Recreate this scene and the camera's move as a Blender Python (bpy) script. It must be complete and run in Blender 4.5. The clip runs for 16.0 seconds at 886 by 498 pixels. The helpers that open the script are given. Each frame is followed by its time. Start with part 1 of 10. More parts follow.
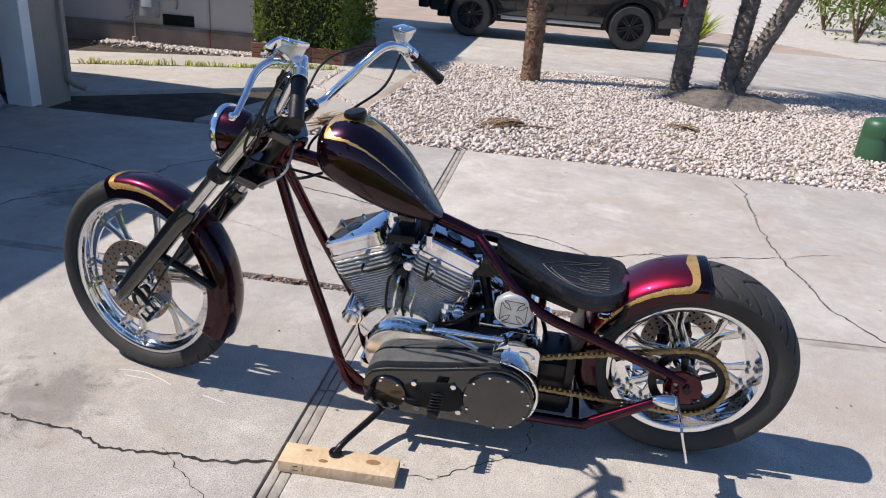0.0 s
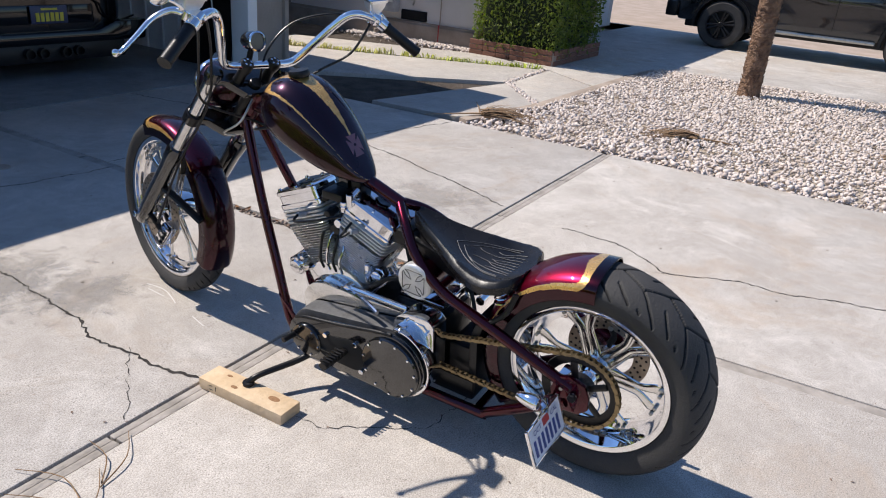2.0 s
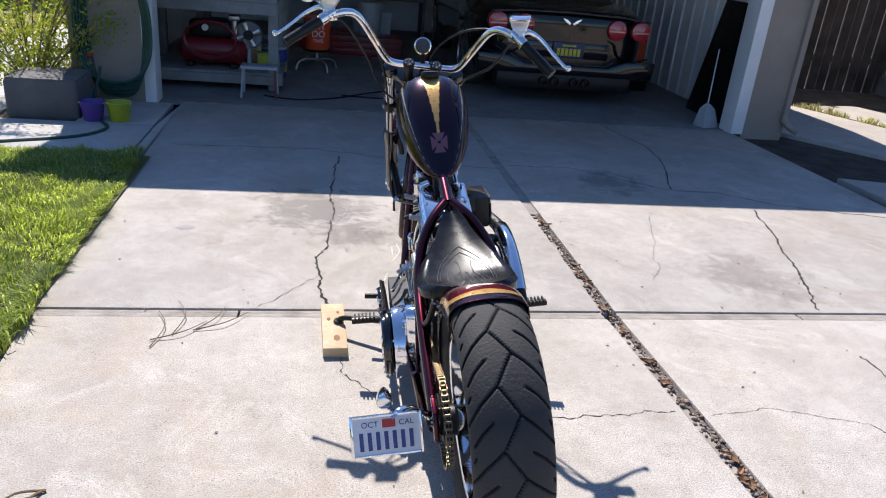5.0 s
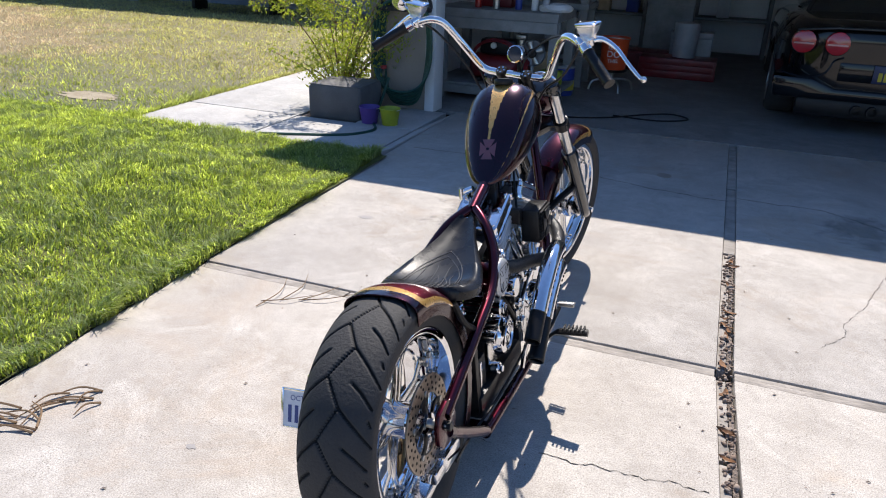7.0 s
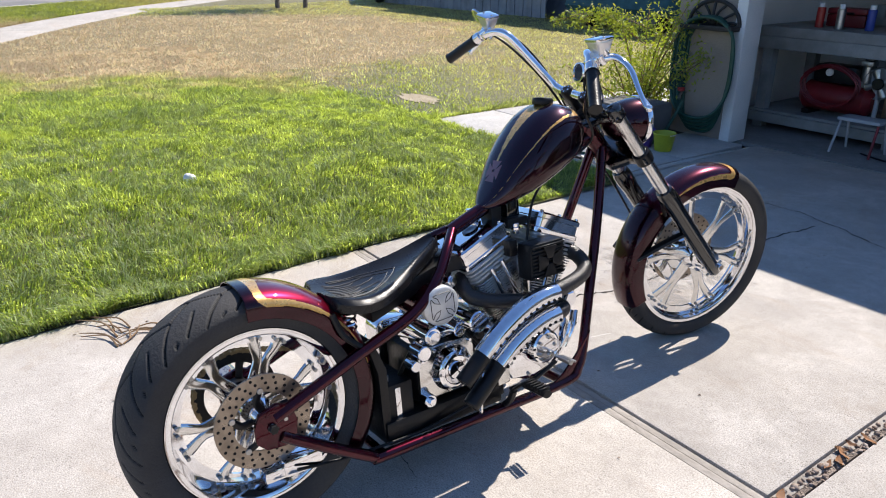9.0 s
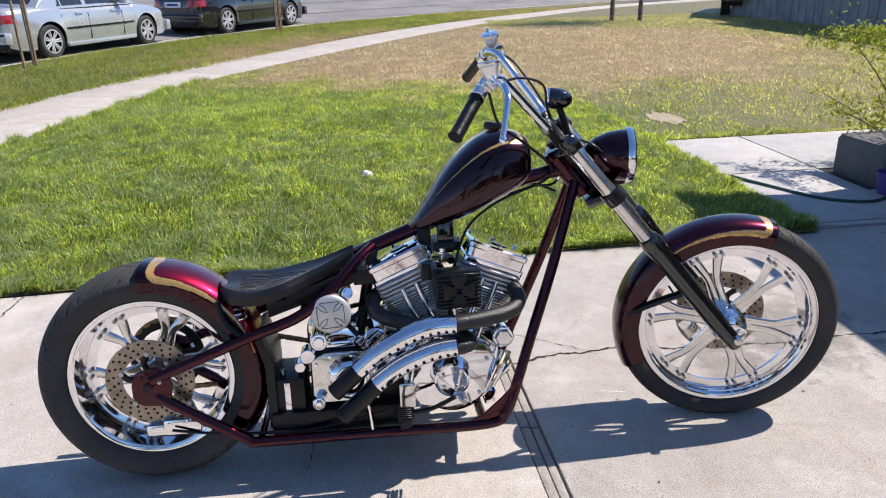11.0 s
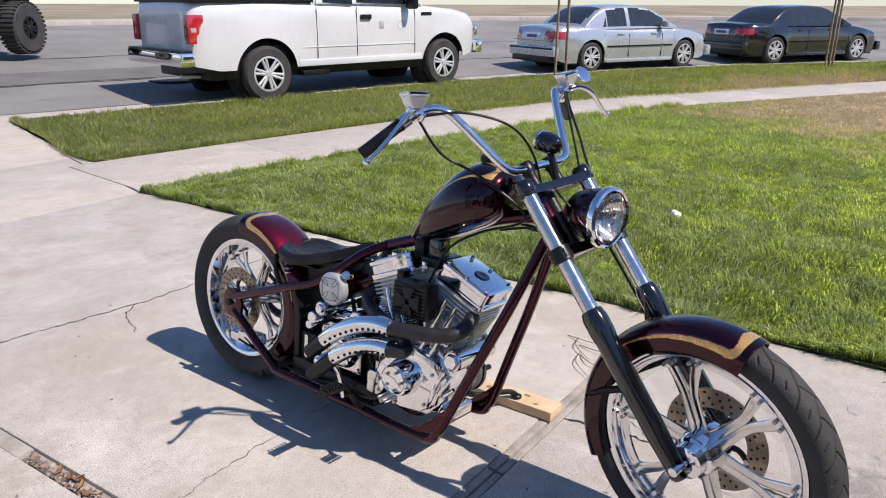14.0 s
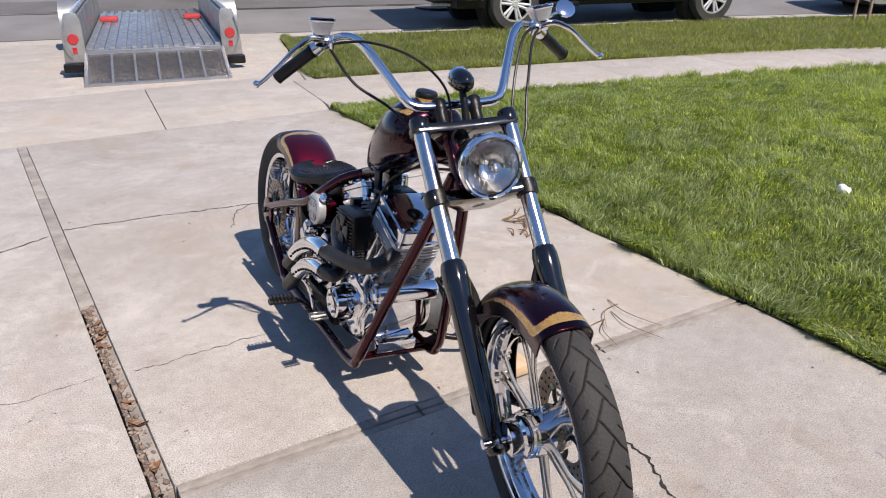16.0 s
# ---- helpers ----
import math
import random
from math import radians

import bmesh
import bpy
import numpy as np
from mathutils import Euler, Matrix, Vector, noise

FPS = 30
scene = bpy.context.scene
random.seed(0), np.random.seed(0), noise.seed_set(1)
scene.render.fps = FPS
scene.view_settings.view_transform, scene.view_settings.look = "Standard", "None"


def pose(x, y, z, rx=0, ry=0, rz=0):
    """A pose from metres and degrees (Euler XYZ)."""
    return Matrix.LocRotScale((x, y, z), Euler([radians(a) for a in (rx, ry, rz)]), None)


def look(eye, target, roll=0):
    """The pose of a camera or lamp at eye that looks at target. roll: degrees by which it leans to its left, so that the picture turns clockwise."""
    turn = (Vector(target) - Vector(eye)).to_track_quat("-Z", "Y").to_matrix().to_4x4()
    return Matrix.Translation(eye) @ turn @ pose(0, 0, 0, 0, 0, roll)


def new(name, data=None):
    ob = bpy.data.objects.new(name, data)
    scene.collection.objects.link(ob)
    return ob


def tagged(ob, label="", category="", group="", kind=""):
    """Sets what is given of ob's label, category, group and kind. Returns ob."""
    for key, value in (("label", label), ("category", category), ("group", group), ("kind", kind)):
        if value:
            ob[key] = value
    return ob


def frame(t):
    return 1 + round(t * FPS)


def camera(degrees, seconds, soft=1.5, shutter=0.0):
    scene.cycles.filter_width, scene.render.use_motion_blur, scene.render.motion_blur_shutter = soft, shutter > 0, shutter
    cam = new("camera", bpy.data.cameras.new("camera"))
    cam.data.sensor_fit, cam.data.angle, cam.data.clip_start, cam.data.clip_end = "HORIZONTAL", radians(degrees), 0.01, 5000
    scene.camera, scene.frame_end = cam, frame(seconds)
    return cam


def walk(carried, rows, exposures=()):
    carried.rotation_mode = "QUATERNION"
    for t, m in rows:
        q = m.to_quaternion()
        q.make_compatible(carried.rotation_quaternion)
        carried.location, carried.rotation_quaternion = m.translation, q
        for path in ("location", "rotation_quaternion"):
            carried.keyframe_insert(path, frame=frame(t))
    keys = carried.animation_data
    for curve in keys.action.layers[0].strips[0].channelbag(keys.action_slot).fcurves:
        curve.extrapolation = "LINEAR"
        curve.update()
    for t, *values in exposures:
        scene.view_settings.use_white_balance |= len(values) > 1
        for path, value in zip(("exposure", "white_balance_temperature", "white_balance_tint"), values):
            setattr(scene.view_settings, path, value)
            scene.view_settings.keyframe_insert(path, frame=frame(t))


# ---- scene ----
cam = camera(62.7, 16.0, soft=1.05)
PATH = [
    (0, (-2.124, 0.51, 1.456), (-0.29, 0.751, 0.695), 4.4),
    (0.5, (-2.096, 0.289, 1.461), (-0.289, 0.703, 0.712), 4.4),
    (1, (-2.068, -0.02, 1.456), (-0.309, 0.551, 0.696), 4.7),
    (1.5, (-1.974, -0.267, 1.443), (-0.275, 0.447, 0.665), 5.0),
    (2, (-1.833, -0.476, 1.429), (-0.235, 0.429, 0.637), 5.0),
    (2.5, (-1.697, -0.736, 1.412), (-0.275, 0.425, 0.618), 4.2),
    (3, (-1.499, -0.981, 1.441), (-0.327, 0.435, 0.653), 3.6),
    (3.5, (-1.24, -1.154, 1.422), (-0.326, 0.463, 0.682), 4.4),
    (6, (0.044, -1.573, 1.444), (-0.013, 0.259, 0.645), 3.9),
    (6.5, (0.328, -1.509, 1.426), (-0.001, 0.298, 0.635), 3.1),
    (7, (0.579, -1.39, 1.44), (-0.055, 0.34, 0.662), 2.2),
    (7.5, (0.902, -1.265, 1.437), (-0.018, 0.335, 0.668), 1.5),
    (8, (1.141, -1.055, 1.415), (-0.006, 0.393, 0.649), 0.9),
    (8.5, (1.329, -0.798, 1.435), (-0.006, 0.48, 0.67), 0.5),
    (9, (1.551, -0.528, 1.432), (0.047, 0.554, 0.678), 0.1),
    (11.5, (2.031, 0.906, 1.441), (0.16, 0.92, 0.733), -1.6),
    (12, (2.074, 1.193, 1.431), (0.211, 0.98, 0.736), -1.5),
    (12.5, (2.115, 1.501, 1.457), (0.282, 1.062, 0.789), -1.2),
    (13, (1.971, 1.745, 1.424), (0.205, 1.059, 0.783), -0.6),
    (13.5, (1.841, 1.964, 1.434), (0.185, 1.041, 0.799), -0.1),
    (14, (1.715, 2.218, 1.452), (0.187, 1.099, 0.81), 0.2),
    (14.5, (1.519, 2.39, 1.433), (0.128, 1.12, 0.76), 0.1),
    (15, (1.296, 2.543, 1.438), (0.055, 1.147, 0.723), -0.3),
    (15.5, (1.091, 2.752, 1.438), (0.017, 1.248, 0.674), -0.5),
    (16, (0.898, 2.911, 1.441), (-0.018, 1.324, 0.638), 0.0),
]
EXPOSURE = [(0.0, 0.34, 6640, 12.6), (2.0, 0.37, 6660, 12.6), (3.0, 0.45, 6540, 13.6), (3.5, 0.57, 6480, 14), (6.0, 0.53, 6560, 13), (7.5, 0.63, 6650, 12.2), (9.0, 0.66, 6680, 12), (11.5, 0.47, 6650, 15.4), (14.0, 0.36, 6750, 16.4), (16.0, 0.28, 6900, 16.2)]
walk(cam, [(t, look(eye, target, roll)) for t, eye, target, roll in PATH], EXPOSURE)

# ---- daylight: clear sky and one sun over the garage roof ----
SUN_EL, SUN_AZ = 52.2, -11.4          # azimuth from +y towards +x
world = bpy.data.worlds.new("world")
scene.world = world
world.use_nodes = True
wn = world.node_tree
sky = wn.nodes.new("ShaderNodeTexSky")
sky.sky_type = 'NISHITA'
sky.sun_disc = False
sky.ozone_density = 9.0
sky.dust_density = 0.1
sky.sun_elevation = radians(SUN_EL)
sky.sun_rotation = radians(SUN_AZ)
wn.links.new(sky.outputs[0], wn.nodes["Background"].inputs[0])
wn.nodes["Background"].inputs[1].default_value = 0.118
sun = new("sun", bpy.data.lights.new("sun", 'SUN'))
sun.data.energy = 4.8
sun.data.angle = radians(0.53)
sun.data.color = (1.0, 0.955, 0.885)
se, sa = radians(SUN_EL), radians(SUN_AZ)
sun.matrix_world = look((math.sin(sa) * math.cos(se) * 30, math.cos(sa) * math.cos(se) * 30, math.sin(se) * 30), (0, 0, 0))


# ---- materials ----
def node_mat(name):
    m = bpy.data.materials.new(name)
    m.use_nodes = True
    nt = m.node_tree
    return m, nt, nt.nodes["Principled BSDF"]


def noise_of(nt, vec, scale, detail=4.0, rough=0.55, distort=0.0):
    n = nt.nodes.new("ShaderNodeTexNoise")
    n.inputs["Scale"].default_value = scale
    n.inputs["Detail"].default_value = detail
    n.inputs["Roughness"].default_value = rough
    n.inputs["Distortion"].default_value = distort
    nt.links.new(vec, n.inputs["Vector"])
    return n.outputs["Fac"]


def ramp_of(nt, fac, lo, hi, a=0.0, b=1.0):
    r = nt.nodes.new("ShaderNodeMapRange")
    r.inputs["From Min"].default_value = lo
    r.inputs["From Max"].default_value = hi
    r.inputs["To Min"].default_value = a
    r.inputs["To Max"].default_value = b
    nt.links.new(fac, r.inputs["Value"])
    return r.outputs[0]


def mix_of(nt, fac, a, b, mode='MIX'):
    x = nt.nodes.new("ShaderNodeMix")
    x.data_type = 'RGBA'
    x.blend_type = mode
    for sock, val in ((x.inputs[0], fac), (x.inputs[6], a), (x.inputs[7], b)):
        if isinstance(val, (int, float)):
            sock.default_value = val
        elif isinstance(val, tuple):
            sock.default_value = (*val[:3], 1.0)
        else:
            nt.links.new(val, sock)
    return x.outputs[2]


def bump_of(nt, b, height, strength, dist=0.01):
    n = nt.nodes.new("ShaderNodeBump")
    n.inputs["Strength"].default_value = strength
    n.inputs["Distance"].default_value = dist
    nt.links.new(height, n.inputs["Height"])
    nt.links.new(n.outputs[0], b.inputs["Normal"])


def coords(nt):
    return nt.nodes.new("ShaderNodeTexCoord").outputs["Object"]


def mat(name, col, col2=None, rough=0.5, metal=0.0, scale=6.0, bump=0.0, bscale=80.0, coat=0.0, rvar=0.08, spec=0.5, bdist=0.004, dirt=0.0):
    """A surface of two blended tones, finer grain, uneven gloss and slight relief."""
    m, nt, b = node_mat(name)
    v = coords(nt)
    col2 = col2 or tuple(c * 0.72 for c in col)
    broad = ramp_of(nt, noise_of(nt, v, scale), 0.35, 0.68)
    base = mix_of(nt, broad, col, col2)
    fine = ramp_of(nt, noise_of(nt, v, bscale, 3.0), 0.3, 0.7)
    base = mix_of(nt, ramp_of(nt, fine, 0, 1, 0.0, 0.22), base, tuple(c * 0.6 for c in col))
    if dirt:
        d = ramp_of(nt, noise_of(nt, v, scale * 2.7, 6.0, 0.7), 0.56, 0.72, 0.0, dirt)
        base = mix_of(nt, d, base, (0.09, 0.075, 0.06))
    nt.links.new(base, b.inputs["Base Color"])
    nt.links.new(ramp_of(nt, broad, 0, 1, max(0.02, rough - rvar), min(1.0, rough + rvar)), b.inputs["Roughness"])
    b.inputs["Metallic"].default_value = metal
    b.inputs["Coat Weight"].default_value = coat
    b.inputs["Coat Roughness"].default_value = 0.025
    b.inputs["Specular IOR Level"].default_value = spec
    if bump:
        bump_of(nt, b, fine, bump, bdist)
    return m


def concrete_mat(name, light, dark, stain):
    m, nt, b = node_mat(name)
    v = coords(nt)
    big = ramp_of(nt, noise_of(nt, v, 0.75, 6.0, 0.65, 0.6), 0.36, 0.62)
    mid = ramp_of(nt, noise_of(nt, v, 3.4, 7.0, 0.68), 0.38, 0.66)
    grain = noise_of(nt, v, 205.0, 4.0, 0.7)
    base = mix_of(nt, big, light, dark)
    base = mix_of(nt, ramp_of(nt, mid, 0, 1, 0.0, 0.62), base, tuple(c * 0.74 for c in dark))
    mott = ramp_of(nt, noise_of(nt, v, 21.0, 6.0, 0.75), 0.42, 0.66, 0.0, 0.45)
    base = mix_of(nt, mott, base, tuple(c * 0.66 for c in dark))
    spots = ramp_of(nt, noise_of(nt, v, 1.7, 8.0, 0.75, 0.6), 0.56, 0.70, 0.0, 0.7)
    base = mix_of(nt, spots, base, stain)
    pale = ramp_of(nt, noise_of(nt, v, 2.3, 10.0, 0.78, 0.8), 0.53, 0.66, 0.0, 0.6)
    base = mix_of(nt, pale, base, tuple(min(0.8, c * 1.16) for c in light))
    rust = ramp_of(nt, noise_of(nt, v, 1.1, 9.0, 0.72, 1.2), 0.52, 0.70, 0.0, 0.6)
    base = mix_of(nt, rust, base, (stain[0] * 1.25, stain[1] * 1.15, stain[2] * 1.05))
    pits = nt.nodes.new("ShaderNodeTexVoronoi")
    pits.inputs["Scale"].default_value = 85.0
    nt.links.new(v, pits.inputs["Vector"])
    pit = ramp_of(nt, pits.outputs["Distance"], 0.10, 0.28, 1.0, 0.0)
    rare = ramp_of(nt, noise_of(nt, v, 9.0, 2.0), 0.44, 0.58)
    mul = nt.nodes.new("ShaderNodeMath")
    mul.operation = 'MULTIPLY'
    nt.links.new(pit, mul.inputs[0])
    nt.links.new(rare, mul.inputs[1])
    base = mix_of(nt, ramp_of(nt, mul.outputs[0], 0, 1, 0, 0.8), base, tuple(c * 0.25 for c in dark))
    base = mix_of(nt, ramp_of(nt, grain, 0.40, 0.66, 0.0, 0.85), base, tuple(c * 0.40 for c in dark))
    info = nt.nodes.new("ShaderNodeObjectInfo")
    base = mix_of(nt, ramp_of(nt, info.outputs["Random"], 0, 1, 0.0, 0.14), base, stain)
    nt.links.new(base, b.inputs["Base Color"])
    nt.links.new(ramp_of(nt, mid, 0, 1, 0.72, 0.92), b.inputs["Roughness"])
    bump_of(nt, b, grain, 0.6, 0.003)
    return m


def see_through(nt, b, colour, share, dry=None):
    """Lets yellower light come through thin leaves and blades."""
    tr = nt.nodes.new("ShaderNodeBsdfTranslucent")
    lit = mix_of(nt, 1.0, colour, (2.00, 2.10, 0.55), 'MULTIPLY')
    if dry:
        lit = mix_of(nt, dry, lit, mix_of(nt, 1.0, colour, (1.45, 1.38, 1.15), 'MULTIPLY'))
    nt.links.new(lit, tr.inputs["Color"])
    mx = nt.nodes.new("ShaderNodeMixShader")
    mx.inputs[0].default_value = share
    out = nt.nodes["Material Output"]
    nt.links.new(b.outputs[0], mx.inputs[1])
    nt.links.new(tr.outputs[0], mx.inputs[2])
    nt.links.new(mx.outputs[0], out.inputs["Surface"])


def grass_mat(name, tip, thin=0.0):
    """Green near the drive, straw-coloured where the lawn has dried out, patchy between; shade between tufts is put
    into the colour.
    """
    m, nt, b = node_mat(name)
    v = coords(nt)
    pos = nt.nodes.new("ShaderNodeSeparateXYZ")
    nt.links.new(v, pos.inputs[0])
    dist = nt.nodes.new("ShaderNodeVectorMath")
    dist.operation = 'DISTANCE'
    dist.inputs[1].default_value = (-12.3, 4.0, 0.0)
    nt.links.new(v, dist.inputs[0])
    wob = ramp_of(nt, noise_of(nt, v, 0.9, 9.0, 0.75), 0.2, 0.8, -2.4, 2.4)
    add = nt.nodes.new("ShaderNodeMath")
    nt.links.new(dist.outputs["Value"], add.inputs[0])
    nt.links.new(wob, add.inputs[1])
    dead = ramp_of(nt, add.outputs[0], 4.7, 6.6, 1.0, 0.0)
    far = ramp_of(nt, pos.outputs["Y"], 3.2, 6.0, 0.0, 0.50)
    mx = nt.nodes.new("ShaderNodeMath")
    mx.operation = 'MAXIMUM'
    nt.links.new(dead, mx.inputs[0])
    nt.links.new(far, mx.inputs[1])
    patch = ramp_of(nt, noise_of(nt, v, 1.3, 6.0, 0.6), 0.35, 0.7)
    green = mix_of(nt, patch, (0.238, 0.258, 0.128), (0.145, 0.168, 0.082))
    fine = ramp_of(nt, noise_of(nt, v, 26.0, 5.0, 0.7), 0.32, 0.7)
    green = mix_of(nt, ramp_of(nt, fine, 0, 1, 0, 0.5), green, (0.105, 0.140, 0.032))
    # darker clumps paint the shaded gaps between tufts into the green
    clump = ramp_of(nt, noise_of(nt, v, 5.5, 6.0, 0.75), 0.34, 0.60, 0.62, 0.0)
    green = mix_of(nt, clump, green, (0.080, 0.108, 0.030))
    straw = mix_of(nt, fine, (0.44, 0.355, 0.240), (0.27, 0.215, 0.138))
    base = mix_of(nt, mx.outputs[0], green, straw)
    dry = ramp_of(nt, noise_of(nt, v, 55.0, 2.0), 0.6, 0.75, 0.0, 0.5)
    base = mix_of(nt, dry, base, (0.42, 0.38, 0.20))
    if thin:
        geo = nt.nodes.new("ShaderNodeNewGeometry")
        pale = ramp_of(nt, geo.outputs["Random Per Island"], 0.70, 1.0, 0.0, 0.75)
        base = mix_of(nt, pale, base, (0.38, 0.42, 0.27))
        # about a third of the blades darkened, as if down in the tufts' shade
        deep = ramp_of(nt, geo.outputs["Random Per Island"], 0.0, 0.32, 0.62, 0.0)
        base = mix_of(nt, deep, base, (0.030, 0.058, 0.014))
    base = mix_of(nt, 1.0, base, tip, 'MULTIPLY')
    nt.links.new(base, b.inputs["Base Color"])
    b.inputs["Roughness"].default_value = 0.5
    b.inputs["Specular IOR Level"].default_value = 0.32
    if thin:
        see_through(nt, b, base, thin, mx.outputs[0])
    else:
        bump_of(nt, b, fine, 0.6, 0.02)
    return m


def island_mat(name, a, b_col, rough, bump=0.3, bscale=60.0, spread=0.55, thin=0.0):
    """Pieces that differ from one another in tone."""
    m, nt, b = node_mat(name)
    v = coords(nt)
    geo = nt.nodes.new("ShaderNodeNewGeometry")
    obi = nt.nodes.new("ShaderNodeObjectInfo")
    add = nt.nodes.new("ShaderNodeMath")
    nt.links.new(geo.outputs["Random Per Island"], add.inputs[0])
    nt.links.new(obi.outputs["Random"], add.inputs[1])
    fr = nt.nodes.new("ShaderNodeMath")
    fr.operation = 'FRACT'
    nt.links.new(add.outputs[0], fr.inputs[0])
    base = mix_of(nt, fr.outputs[0], a, b_col)
    fine = noise_of(nt, v, bscale, 4.0)
    base = mix_of(nt, ramp_of(nt, fine, 0.35, 0.7, 0.0, spread), base, tuple(c * 0.55 for c in b_col))
    nt.links.new(base, b.inputs["Base Color"])
    b.inputs["Roughness"].default_value = rough
    if bump:
        bump_of(nt, b, fine, bump, 0.006)
    if thin:
        see_through(nt, b, base, thin)
    return m


def glass_mat(name, tint=(1, 1, 1), rough=0.0):
    m, nt, b = node_mat(name)
    b.inputs["Base Color"].default_value = (*tint, 1)
    b.inputs["Transmission Weight"].default_value = 1.0
    b.inputs["Roughness"].default_value = rough
    b.inputs["IOR"].default_value = 1.45
    return m


M_CONCRETE = concrete_mat("driveway_concrete", (0.665, 0.625, 0.575), (0.515, 0.47, 0.42), (0.36, 0.29, 0.22))
M_WALK = concrete_mat("sidewalk_concrete", (0.62, 0.575, 0.51), (0.53, 0.485, 0.43), (0.42, 0.35, 0.29))
M_PATH = concrete_mat("path_concrete", (0.66, 0.64, 0.61), (0.56, 0.54, 0.515), (0.42, 0.385, 0.34))
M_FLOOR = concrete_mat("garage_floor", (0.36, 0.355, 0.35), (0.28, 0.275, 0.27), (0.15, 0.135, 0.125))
M_JOINT = mat("weathered_joint_wood", (0.39, 0.35, 0.31), (0.24, 0.215, 0.185), rough=0.9, scale=9, bump=0.6, bscale=70)
M_SOIL = mat("dry_soil", (0.10, 0.075, 0.055), (0.05, 0.038, 0.028), rough=0.95, scale=5, bump=0.9, bscale=45, bdist=0.02)
M_THATCH = mat("dark_thatch", (0.085, 0.066, 0.040), (0.035, 0.032, 0.018), rough=0.95, scale=18, bump=0.9, bscale=120, bdist=0.02)
M_MULCH = mat("grey_mulch", (0.30, 0.25, 0.21), (0.17, 0.14, 0.115), rough=0.95, scale=12, bump=0.9, bscale=90, bdist=0.02)
# near-black that paints the shade down inside the slab cracks
M_CRACK = mat("crack_shadow", (0.035, 0.03, 0.026), (0.02, 0.017, 0.015), rough=1.0)
M_ASPHALT = mat("street_asphalt", (0.235, 0.225, 0.215), (0.165, 0.157, 0.15), rough=0.9, scale=0.6, bump=0.6, bscale=150, dirt=0.25)
M_GROUND = mat("far_ground", (0.30, 0.25, 0.18), (0.16, 0.15, 0.08), rough=0.95, scale=0.35, bump=0.4, bscale=20)
M_LAWN = grass_mat("lawn_turf", (0.66, 0.60, 0.34))
M_BLADE = grass_mat("grass_blade", (1.56, 1.54, 1.72), 0.60)
M_STRIP = grass_mat("parkway_blade", (1.24, 1.16, 1.12), 0.55)
M_STONE = island_mat("white_gravel", (0.76, 0.68, 0.62), (0.52, 0.43, 0.37), 0.85)
M_PEBBLE = island_mat("joint_debris", (0.40, 0.33, 0.275), (0.19, 0.125, 0.09), 0.9)
M_STRAW = island_mat("dry_palm_fibre", (0.34, 0.22, 0.12), (0.16, 0.095, 0.05), 0.85)
M_STUCCO = mat("tan_stucco", (0.36, 0.30, 0.25), (0.31, 0.26, 0.215), rough=0.92, scale=2.5, bump=0.7, bscale=120)
M_STUCCO_N = mat("pale_stucco", (0.70, 0.65, 0.60), (0.63, 0.58, 0.535), rough=0.92, scale=1.5, bump=0.5, bscale=110)
M_BASE = mat("foundation_concrete", (0.38, 0.31, 0.25), (0.24, 0.19, 0.15), rough=0.95, scale=3, bump=0.7, bscale=50)
M_WHITE = mat("white_trim_paint", (0.82, 0.82, 0.81), (0.74, 0.735, 0.72), rough=0.5, scale=3, bump=0.15, bscale=90)
M_INNER = mat("garage_wallboard", (0.82, 0.80, 0.77), (0.72, 0.70, 0.67), rough=0.85, scale=1.3, bump=0.2)
M_ROOF = mat("roof_shingle", (0.16, 0.13, 0.11), (0.10, 0.08, 0.07), rough=0.95, scale=4, bump=0.7, bscale=40)
M_FENCE_D = mat("dark_fence_wood", (0.12, 0.085, 0.06), (0.06, 0.042, 0.03), rough=0.9, scale=3, bump=0.6, bscale=50)
M_TRAILER = mat("trailer_aluminium", (0.52, 0.52, 0.515), (0.36, 0.36, 0.355), rough=0.38, metal=0.75, scale=6, bump=0.15, dirt=0.3)
M_STAKE = mat("weathered_stake_wood", (0.34, 0.24, 0.16), (0.20, 0.14, 0.09), rough=0.9, scale=9, bump=0.4, bscale=60)
M_FENCE_G = mat("grey_fence_wood", (0.33, 0.33, 0.34), (0.22, 0.22, 0.23), rough=0.9, scale=3, bump=0.5, bscale=50)
M_LUMBER = mat("raw_pine", (0.64, 0.48, 0.31), (0.52, 0.37, 0.22), rough=0.75, scale=14, bump=0.35, bscale=70)
M_SHELF = mat("shelf_grey_wood", (0.27, 0.275, 0.27), (0.18, 0.18, 0.175), rough=0.7, scale=5, bump=0.25)
M_BRICK = island_mat("red_brick", (0.28, 0.13, 0.085), (0.18, 0.08, 0.055), 0.9)
M_GREENBOX = mat("utility_green", (0.035, 0.10, 0.045), (0.025, 0.075, 0.035), rough=0.45, scale=4)
M_BARK = mat("palm_bark", (0.30, 0.18, 0.11), (0.11, 0.065, 0.045), rough=0.95, scale=12, bump=0.8, bscale=50, bdist=0.02)
M_BARK_G = mat("grey_palm_bark", (0.27, 0.23, 0.20), (0.12, 0.10, 0.088), rough=0.95, scale=12, bump=0.8, bscale=50, bdist=0.02)
M_LEAF = island_mat("hedge_leaf", (0.19, 0.235, 0.045), (0.07, 0.11, 0.018), 0.45, 0.0, thin=0.35)
M_LEAF_Y = island_mat("light_leaf", (0.36, 0.36, 0.09), (0.17, 0.22, 0.04), 0.5, 0.0, thin=0.4)
M_PLANTER = mat("planter_block", (0.135, 0.13, 0.13), (0.10, 0.097, 0.095), rough=0.85, scale=4, bump=0.4)
